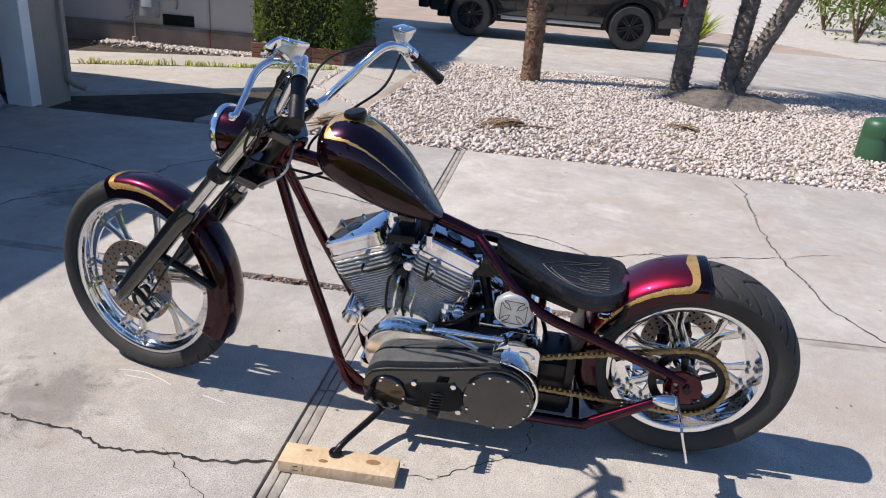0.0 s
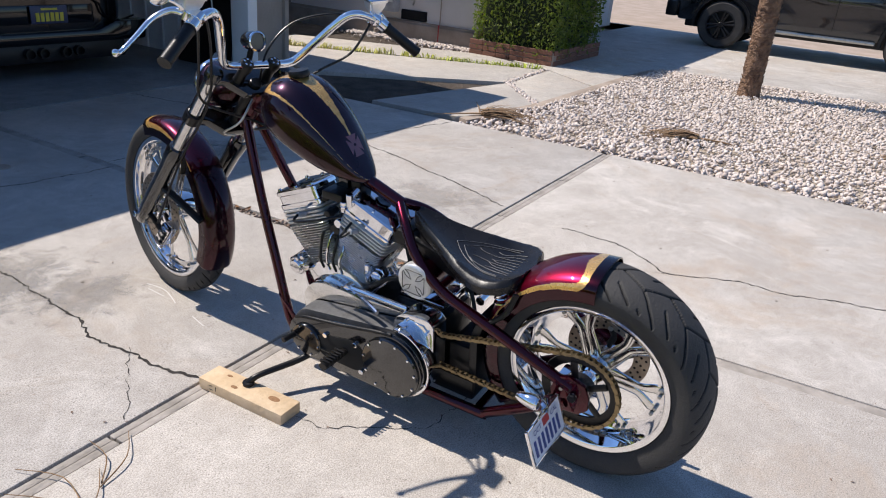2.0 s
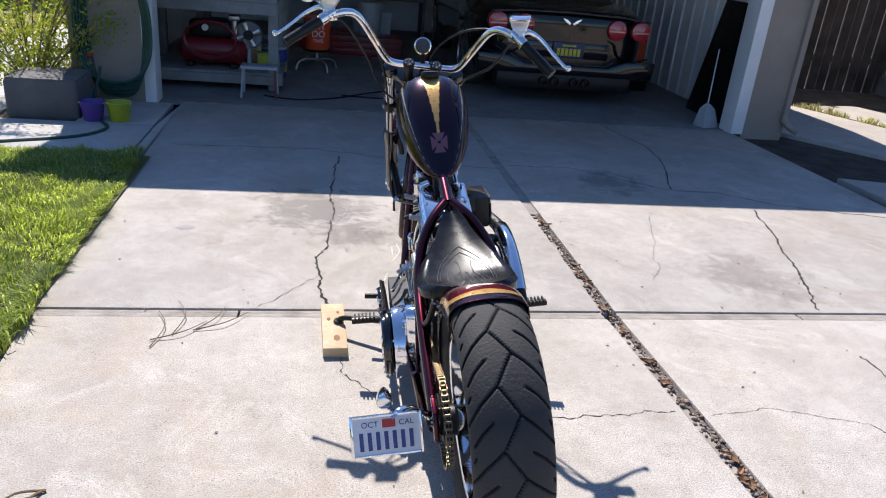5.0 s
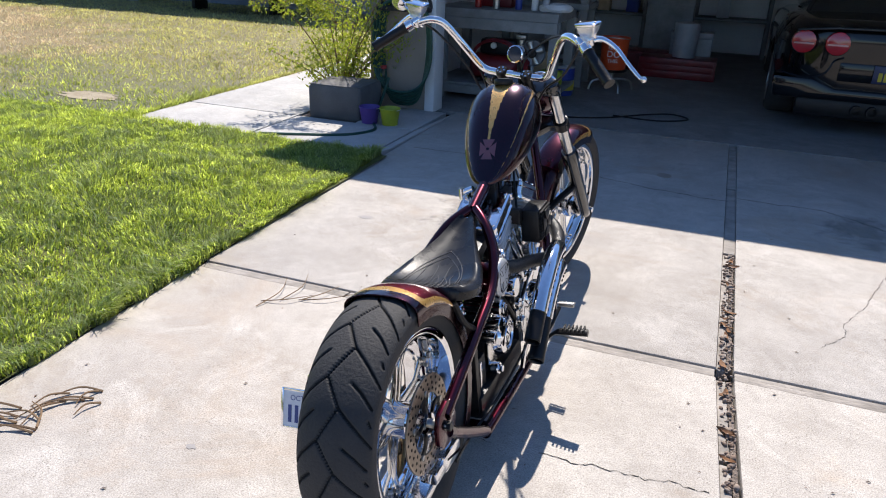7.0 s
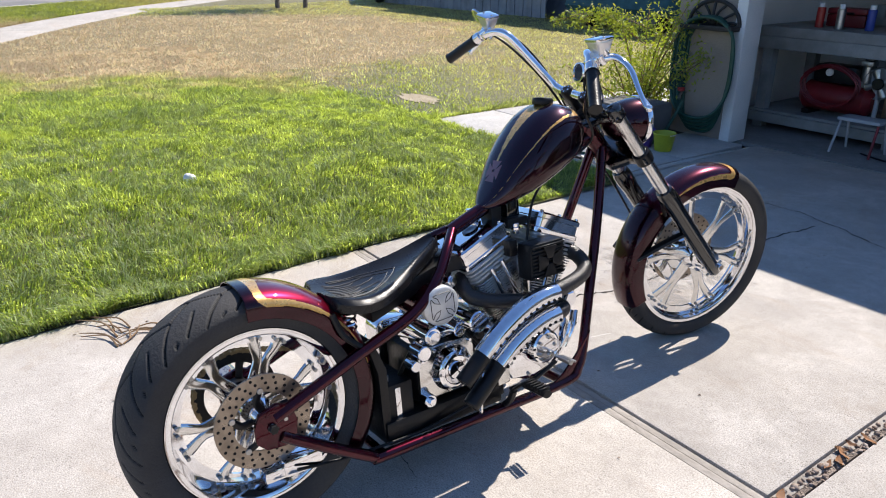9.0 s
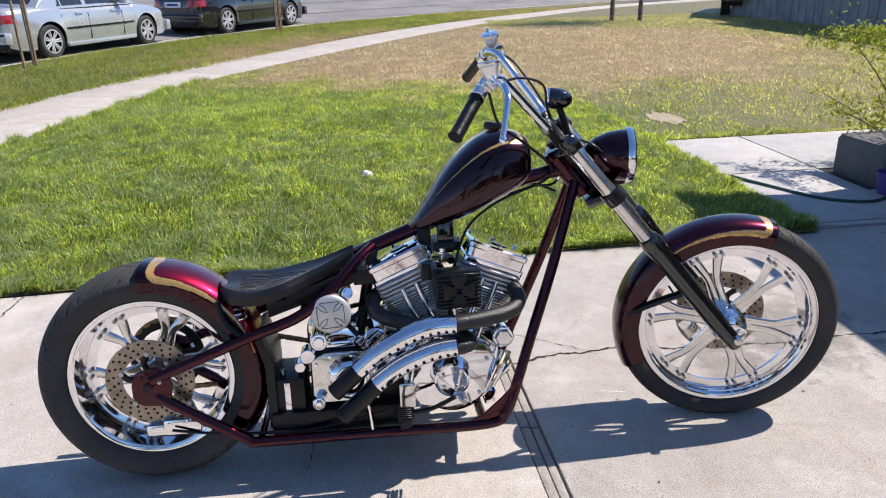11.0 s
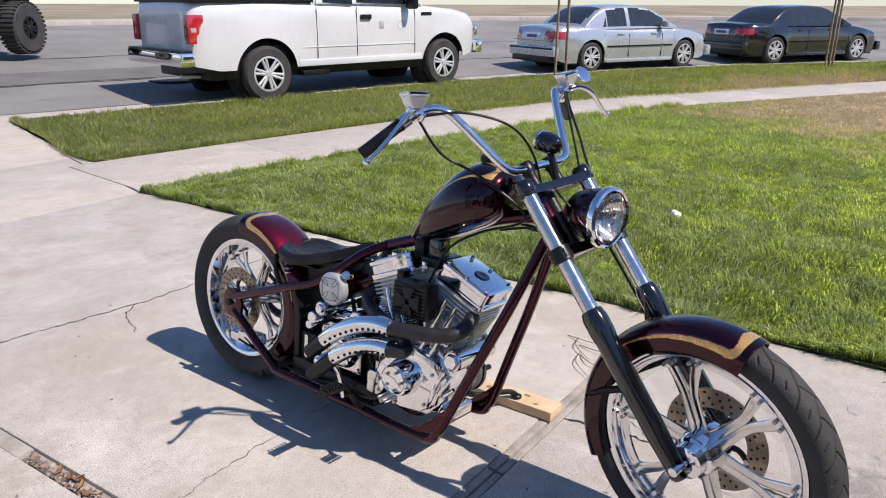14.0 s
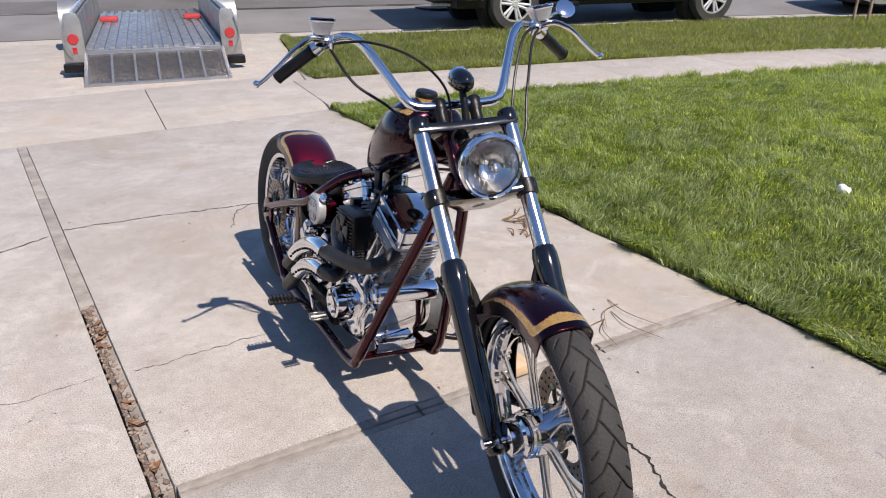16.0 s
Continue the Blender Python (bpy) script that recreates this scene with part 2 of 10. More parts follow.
M_HOSE = mat("green_hose", (0.012, 0.075, 0.05), (0.008, 0.05, 0.035), rough=0.45)
M_IRON = mat("black_iron", (0.02, 0.02, 0.022), (0.035, 0.032, 0.03), rough=0.6, metal=0.3)
M_RUBBER = mat("tyre_rubber", (0.034, 0.033, 0.033), (0.060, 0.057, 0.054), rough=0.72, spec=0.28, scale=5, bump=0.25, bscale=160)
# near-black; in grooves, seams and holes it paints the shade of their depth
M_GROOVE = mat("tread_groove", (0.006, 0.006, 0.006), rough=0.95)
M_CHROME = mat("chrome", (0.88, 0.88, 0.90), (0.80, 0.80, 0.82), rough=0.06, metal=1.0, rvar=0.03)
M_FORK = mat("hazy_chrome", (0.74, 0.73, 0.72), (0.60, 0.59, 0.58), rough=0.17, metal=1.0, rvar=0.06, scale=30)
M_ALU = mat("polished_aluminium", (0.80, 0.79, 0.77), (0.66, 0.65, 0.63), rough=0.15, metal=1.0, rvar=0.08, scale=14)
M_FIN = mat("machined_fin", (0.74, 0.73, 0.71), (0.58, 0.57, 0.55), rough=0.30, metal=1.0, scale=30)
M_STEEL = mat("brushed_steel", (0.50, 0.49, 0.47), (0.38, 0.37, 0.35), rough=0.38, metal=1.0, scale=20)
M_SATINCHROME = mat("frosted_chrome", (0.82, 0.81, 0.80), (0.74, 0.73, 0.72), rough=0.36, metal=0.8, scale=22, rvar=0.08)
M_RAWALU = mat("raw_aluminium", (0.66, 0.66, 0.65), (0.52, 0.52, 0.51), rough=0.42, metal=0.55, scale=10, bump=0.1)
M_BLACK = mat("gloss_black", (0.004, 0.004, 0.005), (0.006, 0.006, 0.006), rough=0.12, coat=0.8, rvar=0.05)
M_SATIN = mat("satin_black", (0.005, 0.005, 0.006), (0.010, 0.009, 0.009), rough=0.38, spec=0.32, scale=12, bump=0.12)
M_WRAP = mat("exhaust_black", (0.016, 0.0155, 0.016), (0.024, 0.022, 0.022), spec=0.45, rough=0.36, scale=20, bump=0.3, bscale=200)
M_LEATHER = mat("black_leather", (0.008, 0.008, 0.009), (0.014, 0.014, 0.015), rough=0.27, spec=0.30, scale=10, bump=0.10, bscale=320, bdist=0.001)
M_TOOLING = mat("leather_tooling", (0.085, 0.085, 0.09), (0.05, 0.05, 0.05), rough=0.6)
M_CANDY = mat("candy_burgundy", (0.058, 0.0009, 0.009), (0.036, 0.0008, 0.006), rough=0.26, metal=0.95, coat=0.6, scale=9, rvar=0.04)
M_DEEP = mat("deep_purple_black", (0.024, 0.002, 0.012), (0.014, 0.002, 0.013), rough=0.26, metal=0.85, coat=0.7, scale=6, rvar=0.04)
M_GOLD = mat("gold_leaf", (0.80, 0.48, 0.15), (0.55, 0.30, 0.08), rough=0.32, metal=0.6, coat=0.8, scale=60, bump=0.15, bscale=140)
M_DISC = mat("heat_tinted_disc", (0.36, 0.30, 0.24), (0.25, 0.20, 0.155), rough=0.34, metal=0.9, scale=26, bump=0.1, bscale=160)
M_CHAIN = mat("brass_chain", (0.30, 0.23, 0.13), (0.20, 0.15, 0.09), rough=0.4, metal=1.0, scale=50)
M_ORANGE = mat("orange_plastic", (0.75, 0.09, 0.02), (0.62, 0.07, 0.015), rough=0.5)
M_RED = mat("red_paint", (0.42, 0.02, 0.018), (0.30, 0.015, 0.014), rough=0.35, coat=0.3)
M_BLUE = mat("blue_plastic", (0.03, 0.06, 0.32), rough=0.45)
M_YELLOW = mat("yellow_plastic", (0.65, 0.52, 0.04), rough=0.5)
M_PURPLE = mat("purple_plastic", (0.12, 0.06, 0.30), rough=0.5)
M_LIME = mat("lime_plastic", (0.42, 0.46, 0.03), rough=0.5)
M_GREYPL = mat("grey_plastic", (0.42, 0.43, 0.45), rough=0.5)
M_CARWHITE = mat("white_car_paint", (0.64, 0.64, 0.645), (0.56, 0.56, 0.565), rough=0.3, coat=1.0, scale=1.5)
M_CARSILVER = mat("silver_car_paint", (0.52, 0.54, 0.56), (0.46, 0.48, 0.50), rough=0.28, metal=0.5, coat=1.0, scale=1.5)
M_CARBLACK = mat("black_car_paint", (0.012, 0.012, 0.014), (0.018, 0.018, 0.02), rough=0.2, coat=1.0, scale=1.5)
M_SPORT = mat("polished_black_paint", (0.004, 0.004, 0.005), (0.006, 0.006, 0.007), rough=0.08, spec=0.3, coat=0.25, scale=1.5, rvar=0.02)
M_CARGREY = mat("dark_grey_car_paint", (0.014, 0.014, 0.016), (0.010, 0.010, 0.012), rough=0.2, metal=0.2, coat=1.0, scale=1.5)
M_GLASS = mat("dark_car_glass", (0.02, 0.024, 0.028), (0.03, 0.034, 0.036), rough=0.05, spec=0.8, rvar=0.02)
M_LENS = glass_mat("clear_lens")
M_TAIL = mat("red_tail_lens", (0.50, 0.014, 0.022), (0.40, 0.010, 0.016), rough=0.12, coat=1.0)
M_PLATE = mat("number_plate_white", (0.78, 0.80, 0.84), (0.70, 0.72, 0.76), rough=0.4)
M_PLATEBLUE = mat("number_plate_blue", (0.05, 0.08, 0.28), rough=0.5)
M_PLATERED = mat("sticker_red", (0.55, 0.05, 0.05), rough=0.5)


# ---- mesh helpers ----
def link(name, bm, material, parent=None, label="", smooth=True, m=None):
    me = bpy.data.meshes.new(name)
    if m is not None:
        bm.transform(m)
    bm.to_mesh(me)
    bm.free()
    for mt in (material if isinstance(material, (list, tuple)) else [material]):
        me.materials.append(mt)
    if smooth:
        me.shade_smooth()
        me.set_sharp_from_angle(angle=radians(38))
    ob = new(name, me)
    if parent:
        ob.parent = parent
    if label:
        ob["label"] = label
    return ob


def part(name, bm, material, parent, label="", smooth=True, m=None):
    return link(name, bm, material, parent, label, smooth, m)


def raw(name, verts, faces, material, parent=None, label="", smooth=False):
    me = bpy.data.meshes.new(name)
    me.from_pydata(verts, [], faces)
    me.update()
    for mt in (material if isinstance(material, (list, tuple)) else [material]):
        me.materials.append(mt)
    if smooth:
        me.shade_smooth()
    ob = new(name, me)
    if parent:
        ob.parent = parent
    if label:
        ob["label"] = label
    return ob


def thing(name, m, label, category, group="", kind=""):
    e = new(name)
    e.empty_display_size = 0.1
    e.matrix_world = m
    return tagged(e, label, category, group, kind)


def join(*bms):
    out = bmesh.new()
    for b in bms:
        me = bpy.data.meshes.new("tmp")
        b.to_mesh(me)
        b.free()
        out.from_mesh(me)
        bpy.data.meshes.remove(me)
    return out


def box(x0, x1, y0, y1, z0, z1, bevel=0.0, seg=2, m=None):
    bm = bmesh.new()
    bmesh.ops.create_cube(bm, size=1.0)
    bmesh.ops.scale(bm, vec=(x1 - x0, y1 - y0, z1 - z0), verts=bm.verts)
    bmesh.ops.translate(bm, vec=((x0 + x1) / 2, (y0 + y1) / 2, (z0 + z1) / 2), verts=bm.verts)
    if bevel:
        bmesh.ops.bevel(bm, geom=list(bm.edges), offset=bevel, segments=seg, profile=0.6, affect='EDGES')
    if m is not None:
        bm.transform(m)
    return bm


def smooth_path(pts, n=6):
    """Catmull-Rom through the points."""
    p = [Vector(q) for q in pts]
    if len(p) < 3 or n < 2:
        return p
    out = []
    for i in range(len(p) - 1):
        a, b, c, d = p[max(i - 1, 0)], p[i], p[i + 1], p[min(i + 2, len(p) - 1)]
        for k in range(n):
            t = k / n
            out.append(0.5 * ((2 * b) + (c - a) * t + (2 * a - 5 * b + 4 * c - d) * t * t + (3 * b - a - 3 * c + d) * t ** 3))
    out.append(p[-1])
    return out


def tube(pts, r, seg=12, n=6, squash=1.0, side=None, caps=True):
    """A swept round bar; r may be a list along the path. squash flattens it along the side vector."""
    path = smooth_path(pts, n)
    bm = bmesh.new()
    rings = []
    up = None
    cnt = len(path)
    for i, p in enumerate(path):
        tan = (path[min(i + 1, cnt - 1)] - path[max(i - 1, 0)]).normalized()
        if up is None:
            up = Vector(side) if side else (Vector((0, 0, 1)) if abs(tan.z) < 0.9 else Vector((0, 1, 0)))
        if side:
            up = Vector(side)
        u = (up - tan * up.dot(tan)).normalized()
        up = u
        v = tan.cross(u)
        if isinstance(r, (list, tuple)):
            f = i / (cnt - 1) * (len(r) - 1)
            k = min(int(f), len(r) - 2)
            rr = r[k] + (r[k + 1] - r[k]) * (f - k)
        else:
            rr = r
        rings.append([bm.verts.new(p + u * (math.cos(a) * rr * squash) + v * (math.sin(a) * rr)) for a in (2 * math.pi * j / seg for j in range(seg))])
    for a, b in zip(rings, rings[1:]):
        for j in range(seg):
            bm.faces.new((a[j], a[(j + 1) % seg], b[(j + 1) % seg], b[j]))
    if caps:
        bm.faces.new(list(reversed(rings[0])))
        bm.faces.new(rings[-1])
    return bm


def lathe(prof, seg=48, axis='X', m=None, caps=False, arc=None):
    """Turns a profile of (radius, height) about an axis."""
    bm = bmesh.new()
    rings = []
    a0, a1 = arc or (0.0, 2 * math.pi)
    cnt = seg if arc is None else seg + 1
    for r, h in prof:
        ring = []
        for j in range(cnt):
            a = a0 + (a1 - a0) * j / seg
            c, s = r * math.cos(a), r * math.sin(a)
            ring.append(bm.verts.new({'X': (h, c, s), 'Y': (s, h, c), 'Z': (c, s, h)}[axis]))
        rings.append(ring)
    for a, b in zip(rings, rings[1:]):
        for j in range(seg):
            k = (j + 1) % cnt
            bm.faces.new((a[j], a[k], b[k], b[j]))
    if caps:
        for ring in (rings[0], rings[-1]):
            try:
                bm.faces.new(ring)
            except ValueError:
                pass
    bmesh.ops.recalc_face_normals(bm, faces=bm.faces)
    if m is not None:
        bm.transform(m)
    return bm


def cyl(p, q, r, seg=20, r2=None, bevel=0.0):
    """A round bar from p to q with softened rims."""
    p, q = Vector(p), Vector(q)
    d = q - p
    ln = d.length
    r2 = r if r2 is None else r2
    b = min(bevel or 0.12 * min(r, r2), ln * 0.4)
    prof = [(0.0, 0.0), (r - b, 0.0), (r, b), (r2, ln - b), (r2 - b, ln), (0.0, ln)]
    bm = lathe(prof, seg, 'Z')
    bmesh.ops.remove_doubles(bm, verts=bm.verts, dist=1e-6)
    bm.transform(Matrix.Translation(p) @ d.to_track_quat('Z', 'Y').to_matrix().to_4x4())
    return bm


def loft(rings, closed=True, caps=True):
    bm = bmesh.new()
    vs = [[bm.verts.new(p) for p in ring] for ring in rings]
    n = len(vs[0])
    for a, b in zip(vs, vs[1:]):
        for j in range(n if closed else n - 1):
            bm.faces.new((a[j], a[(j + 1) % n], b[(j + 1) % n], b[j]))
    if caps and closed:
        bm.faces.new(list(reversed(vs[0])))
        bm.faces.new(vs[-1])
    bmesh.ops.recalc_face_normals(bm, faces=bm.faces)
    return bm


def plate(outline, h0, h1, bevel=0.0, axis='X'):
    """A flat outline in two coordinates given thickness along an axis."""
    bm = bmesh.new()
    put = {'X': lambda u, v, h: (h, u, v), 'Y': lambda u, v, h: (u, h, v), 'Z': lambda u, v, h: (u, v, h)}[axis]
    f = bm.faces.new([bm.verts.new(put(u, v, h0)) for u, v in outline])
    res = bmesh.ops.extrude_face_region(bm, geom=[f])
    d = put(0, 0, h1 - h0)
    bmesh.ops.translate(bm, vec=d, verts=[g for g in res["geom"] if isinstance(g, bmesh.types.BMVert)])
    bmesh.ops.recalc_face_normals(bm, faces=bm.faces)
    if bevel:
        bmesh.ops.bevel(bm, geom=[e for e in bm.edges if e.calc_face_angle(0) > 0.5], offset=bevel, segments=2, profile=0.6, affect='EDGES')
    return bm


def flat(outline, z):
    bm = bmesh.new()
    bm.faces.new([bm.verts.new((x, y, z)) for x, y in outline])
    bmesh.ops.triangulate(bm, faces=bm.faces)
    for f in bm.faces:
        f.normal_update()
        if f.normal.z < 0:
            f.normal_flip()
    return bm


def slab(outline, z0, z1, bevel=0.006):
    return plate(outline, z0, z1, bevel, 'Z')


def text_bm(body, size, m, depth=0.0):
    cu = bpy.data.curves.new("letters", 'FONT')
    cu.body, cu.size, cu.extrude = body, size, depth
    cu.align_x, cu.align_y = 'CENTER', 'CENTER'
    ob = bpy.data.objects.new("letters", cu)
    me = bpy.data.meshes.new_from_object(ob)
    bpy.data.objects.remove(ob)
    bm = bmesh.new()
    bm.from_mesh(me)
    bpy.data.meshes.remove(me)
    bm.transform(m)
    return bm


# ---- the setting: ground, drive, lawn, street, garage, neighbours ----
tagged(link("ground", flat([(-400, -400), (400, -400), (400, 400), (-400, 400)], -0.16), M_GROUND), "dry open ground around the houses", "ground", kind="structure")

WALK_NEAR = [(-1.45, -3.12), (-2.3, -3.02), (-5.2, -2.5), (-8.4, -1.7), (-13.0, 0.75), (-19.0, 4.8), (-25.0, 11.0), (-28.0, 17.0)]
KERB = [(-2.6, -7.7), (-6.2, -6.85), (-10.0, -6.05), (-13.8, -4.75), (-17.5, -2.7), (-21.4, 0.3), (-25.4, 5.6), (-29.2, 12.0), (-31, 18)]


def curve2(pts, n=6):
    return [(p.x, p.y) for p in smooth_path([(x, y, 0) for x, y in pts], n)]


def offset2(pts, d):
    out = []
    for i, (x, y) in enumerate(pts):
        ax, ay = pts[max(i - 1, 0)]
        bx, by = pts[min(i + 1, len(pts) - 1)]
        ln = math.hypot(bx - ax, by - ay)
        out.append((x - (by - ay) / ln * d, y + (bx - ax) / ln * d))
    return out


near = curve2(WALK_NEAR)
walk_far = offset2(near, 1.36)
kerb = curve2(KERB)
kerb_far = offset2(kerb, 0.16)

# lawn between drive, front path and sidewalk
lawn_outline = [(-1.56, 3.22), (-1.56, 1.2), (-1.44, -3.1)] + near[1:] + [(-29, 40), (-3.933, 40), (-3.933, 3.278)]
lawn = tagged(link("lawn", flat(lawn_outline, 0.012), M_LAWN), "front lawn, green by the drive and dried to straw further off", "lawn", kind="structure")
tagged(link("parkway_lawn", flat([(-1.80, -4.52)] + [(-2.52, -7.78)] + kerb[1:-6] + list(reversed(walk_far[3:-4])), 0.02), M_LAWN), "grass strip between sidewalk and kerb", "lawn", kind="structure")

# street, kerb: the street climbs gently away from the gutter
def street_z(d):
    return -0.035 + 0.056 * min(d, 14.0)


east = [(30.0, -9.4), (14.0, -9.2), (3.4, -9.0), (0.5, -8.8)]
gutter = east + kerb_far[1:]
rows_r = []
for d in (0.0, 1.5, 4.0, 7.0, 10.0, 14.0):
    rows_r.append([(x, y, street_z(d)) for x, y in offset2(gutter, d)])
road = bmesh.new()
rv = [[road.verts.new(p) for p in row] for row in rows_r]
for a, b in zip(rv, rv[1:]):
    for k in range(len(a) - 1):
        road.faces.new((a[k], a[k + 1], b[k + 1], b[k]))
bmesh.ops.recalc_face_normals(road, faces=road.faces)
tagged(link("road", road, M_ASPHALT), "worn grey asphalt street with patched seams", "road", kind="structure")
for i in range(0, len(kerb) - 1, 3):
    tagged(link("kerb", slab(kerb[i:i + 4] + list(reversed(kerb_far[i:i + 4])), -0.14, 0.022, 0.012), M_WALK), "concrete kerb along the street", "kerb", kind="structure")
far_edge = offset2(gutter, 14.0)
far_back = offset2(gutter, 15.6)
bank = bmesh.new()
bv = [[bank.verts.new((x, y, z)) for x, y in row] for row, z in ((far_edge, 0.78), (far_back, 0.86), (offset2(gutter, 40.0), 1.3))]
for a, b in zip(bv, bv[1:]):
    for k in range(len(a) - 1):
        bank.faces.new((a[k], a[k + 1], b[k + 1], b[k]))
bmesh.ops.recalc_face_normals(bank, faces=bank.faces)
tagged(link("far_bank", bank, M_GROUND), "bare gravel bank across the street", "ground", kind="structure")
for k in range(len(far_edge) - 1):
    if k % 2 == 0 and k + 2 < len(far_edge):
        tagged(link("kerb", plate(far_edge[k:k + 3] + list(reversed(offset2(gutter, 15.4)[k:k + 3])), 0.70, 0.90, 0.01, 'Z'), M_WALK), "far kerb and pavement across the street", "kerb", kind="structure")

M_TAR = mat("street_tar_seam", (0.055, 0.053, 0.05), (0.085, 0.08, 0.077), rough=0.75, scale=5)
M_PATCH = mat("street_patch", (0.15, 0.143, 0.137), (0.11, 0.105, 0.10), rough=0.9, scale=1.2, bump=0.6, bscale=150)


def street_band(name, d0, d1, k0, k1, material, label, wob=0.0, lift=0.006):
    """A strip lying on the street between two distances from the gutter."""
    rows = [offset2(curve2(gutter, 2), d) for d in (d0, d1)]
    bm = bmesh.new()
    vs = []
    for row, d in zip(rows, (d0, d1)):
        vs.append([bm.verts.new((x + wob * math.sin(i * 1.3), y + wob * math.cos(i * 0.9), street_z(d) + lift)) for i, (x, y) in enumerate(row[k0:k1])])
    for i in range(len(vs[0]) - 1):
        bm.faces.new((vs[0][i], vs[0][i + 1], vs[1][i + 1], vs[1][i]))
    bmesh.ops.recalc_face_normals(bm, faces=bm.faces)
    for f in bm.faces:
        if f.normal.z < 0:
            f.normal_flip()
    return tagged(link(name, bm, material), label, "road", kind="structure")


n_g = len(curve2(gutter, 2))
street_band("gutter_pan", 0.02, 0.46, 0, n_g, M_WALK, "pale concrete gutter along the kerb")
street_band("tar_seam", 0.47, 0.52, 0, n_g, M_TAR, "black tar seam beside the gutter", 0.01)
street_band("tar_seam", 2.90, 2.97, 0, n_g, M_TAR, "black tar seam along the street", 0.05)
street_band("tar_seam", 6.3, 6.38, 0, n_g, M_TAR, "black tar seam along the street", 0.08)
street_band("street_patch", 3.0, 4.4, 2, 34, M_PATCH, "darker patch of repaired asphalt", 0.04, 0.010)

# garage: front wall with one wide opening
GX0, GX1, GY, GH, DH = -1.82, 3.32, 4.78, 2.42, 2.12
WX0, WX1 = -2.46, 3.86


def wall_box(name, x0, x1, y0, y1, z0, z1, material, label):
    return tagged(link(name, box(x0, x1, y0, y1, z0, z1), material, smooth=False), label, "wall", kind="structure")


wall_box("wall_south_left", WX0, GX0 - 0.09, GY, GY + 0.16, -0.1, GH, M_STUCCO, "tan stucco pier beside the garage opening")
wall_box("wall_south_right", GX1 + 0.12, WX1, GY, GY + 0.16, -0.1, GH, M_STUCCO, "tan stucco pier beside the garage opening")
wall_box("wall_south_header", GX0 - 0.09, GX1 + 0.12, GY, GY + 0.16, DH + 0.1, GH, M_STUCCO, "tan stucco above the garage opening")
wall_box("wall_west", WX0, WX0 + 0.16, GY + 0.16, 11.2, -0.1, GH, M_INNER, "garage side wall")
wall_box("wall_east", WX1 - 0.16, WX1, GY + 0.16, 11.2, -0.1, GH, M_STUCCO, "garage side wall")
wall_box("wall_north", WX0 + 0.16, WX1 - 0.16, 11.04, 11.2, -0.1, GH, M_INNER, "garage back wall")
tagged(link("wall_lining", box(WX1 - 0.19, WX1 - 0.163, GY + 0.22, 11.0, 0.0, GH - 0.08), M_WHITE, smooth=False), "white ribbed wall lining inside the garage", "wall", kind="structure")
for k in range(24):
    part("rib", box(WX1 - 0.215, WX1 - 0.192, GY + 0.3 + 0.26 * k, GY + 0.34 + 0.26 * k, 0.01, GH - 0.1, 0.006), M_WHITE, bpy.data.objects["wall_lining"])
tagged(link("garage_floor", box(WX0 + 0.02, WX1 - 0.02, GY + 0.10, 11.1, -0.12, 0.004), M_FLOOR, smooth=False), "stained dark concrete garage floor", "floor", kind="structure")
tagged(link("ceiling", box(WX0 + 0.16, WX1 - 0.16, GY + 0.16, 11.04, GH - 0.06, GH, 0), M_INNER, smooth=False), "garage ceiling", "ceiling", kind="structure")
for nm, x0, x1 in (("trim_left", GX0 - 0.09, GX0), ("trim_right", GX1, GX1 + 0.12)):
    tagged(link(nm, box(x0, x1, GY - 0.025, GY + 0.20, 0.0, DH + 0.1, 0.006), M_WHITE), "white painted garage door jamb", "trim", kind="structure")
tagged(link("trim_head", box(GX0, GX1, GY - 0.025, GY + 0.20, DH, DH + 0.1, 0.006), M_WHITE), "white painted garage door head", "trim", kind="structure")
# roof: low gable with overhanging eave
EAVE_Y, EAVE_Z = 4.42, 2.36
roof = bmesh.new()
rv = [roof.verts.new(p) for p in ((-2.68, EAVE_Y, EAVE_Z), (4.33, EAVE_Y, EAVE_Z), (4.33, 8.0, 3.75), (-2.68, 8.0, 3.75), (4.33, 11.7, EAVE_Z), (-2.68, 11.7, EAVE_Z))]
roof.faces.new((rv[0], rv[1], rv[2], rv[3]))
roof.faces.new((rv[3], rv[2], rv[4], rv[5]))
bmesh.ops.solidify(roof, geom=list(roof.faces), thickness=0.14)
tagged(link("roof", roof, M_ROOF, smooth=False), "low shingled garage roof with overhanging eave", "roof", kind="structure")
# house body west of the entry path
wall_box("house_wall", -2.46, -2.32, 11.2, 16, -0.1, 2.6, M_STUCCO, "tan stucco house wall")

# soil bed beside the garage and concrete side path
tagged(link("soil_bed", flat([(3.42, 4.80), (3.42, 3.45), (3.42, 2.0), (6.5, 2.0), (7.6, 4.6), (7.6, 9.5), (3.78, 9.5), (3.78, 4.80)], -0.045), M_SOIL), "bare dark soil bed beside the garage", "soil", kind="structure")

# entry path and side path slabs, sidewalk, drive apron (their slabs come last in the file)
drive = tagged(link("driveway", flat([(-1.5, -3.05), (3.45, -3.05), (3.45, 4.86), (-1.5, 4.86)], -0.055), M_SOIL), "concrete driveway in four cracked slabs", "driveway", kind="structure")
sidewalk = tagged(link("sidewalk", flat(near + list(reversed(walk_far)), -0.03), M_SOIL), "pale concrete sidewalk curving along the lawn", "sidewalk", kind="structure")
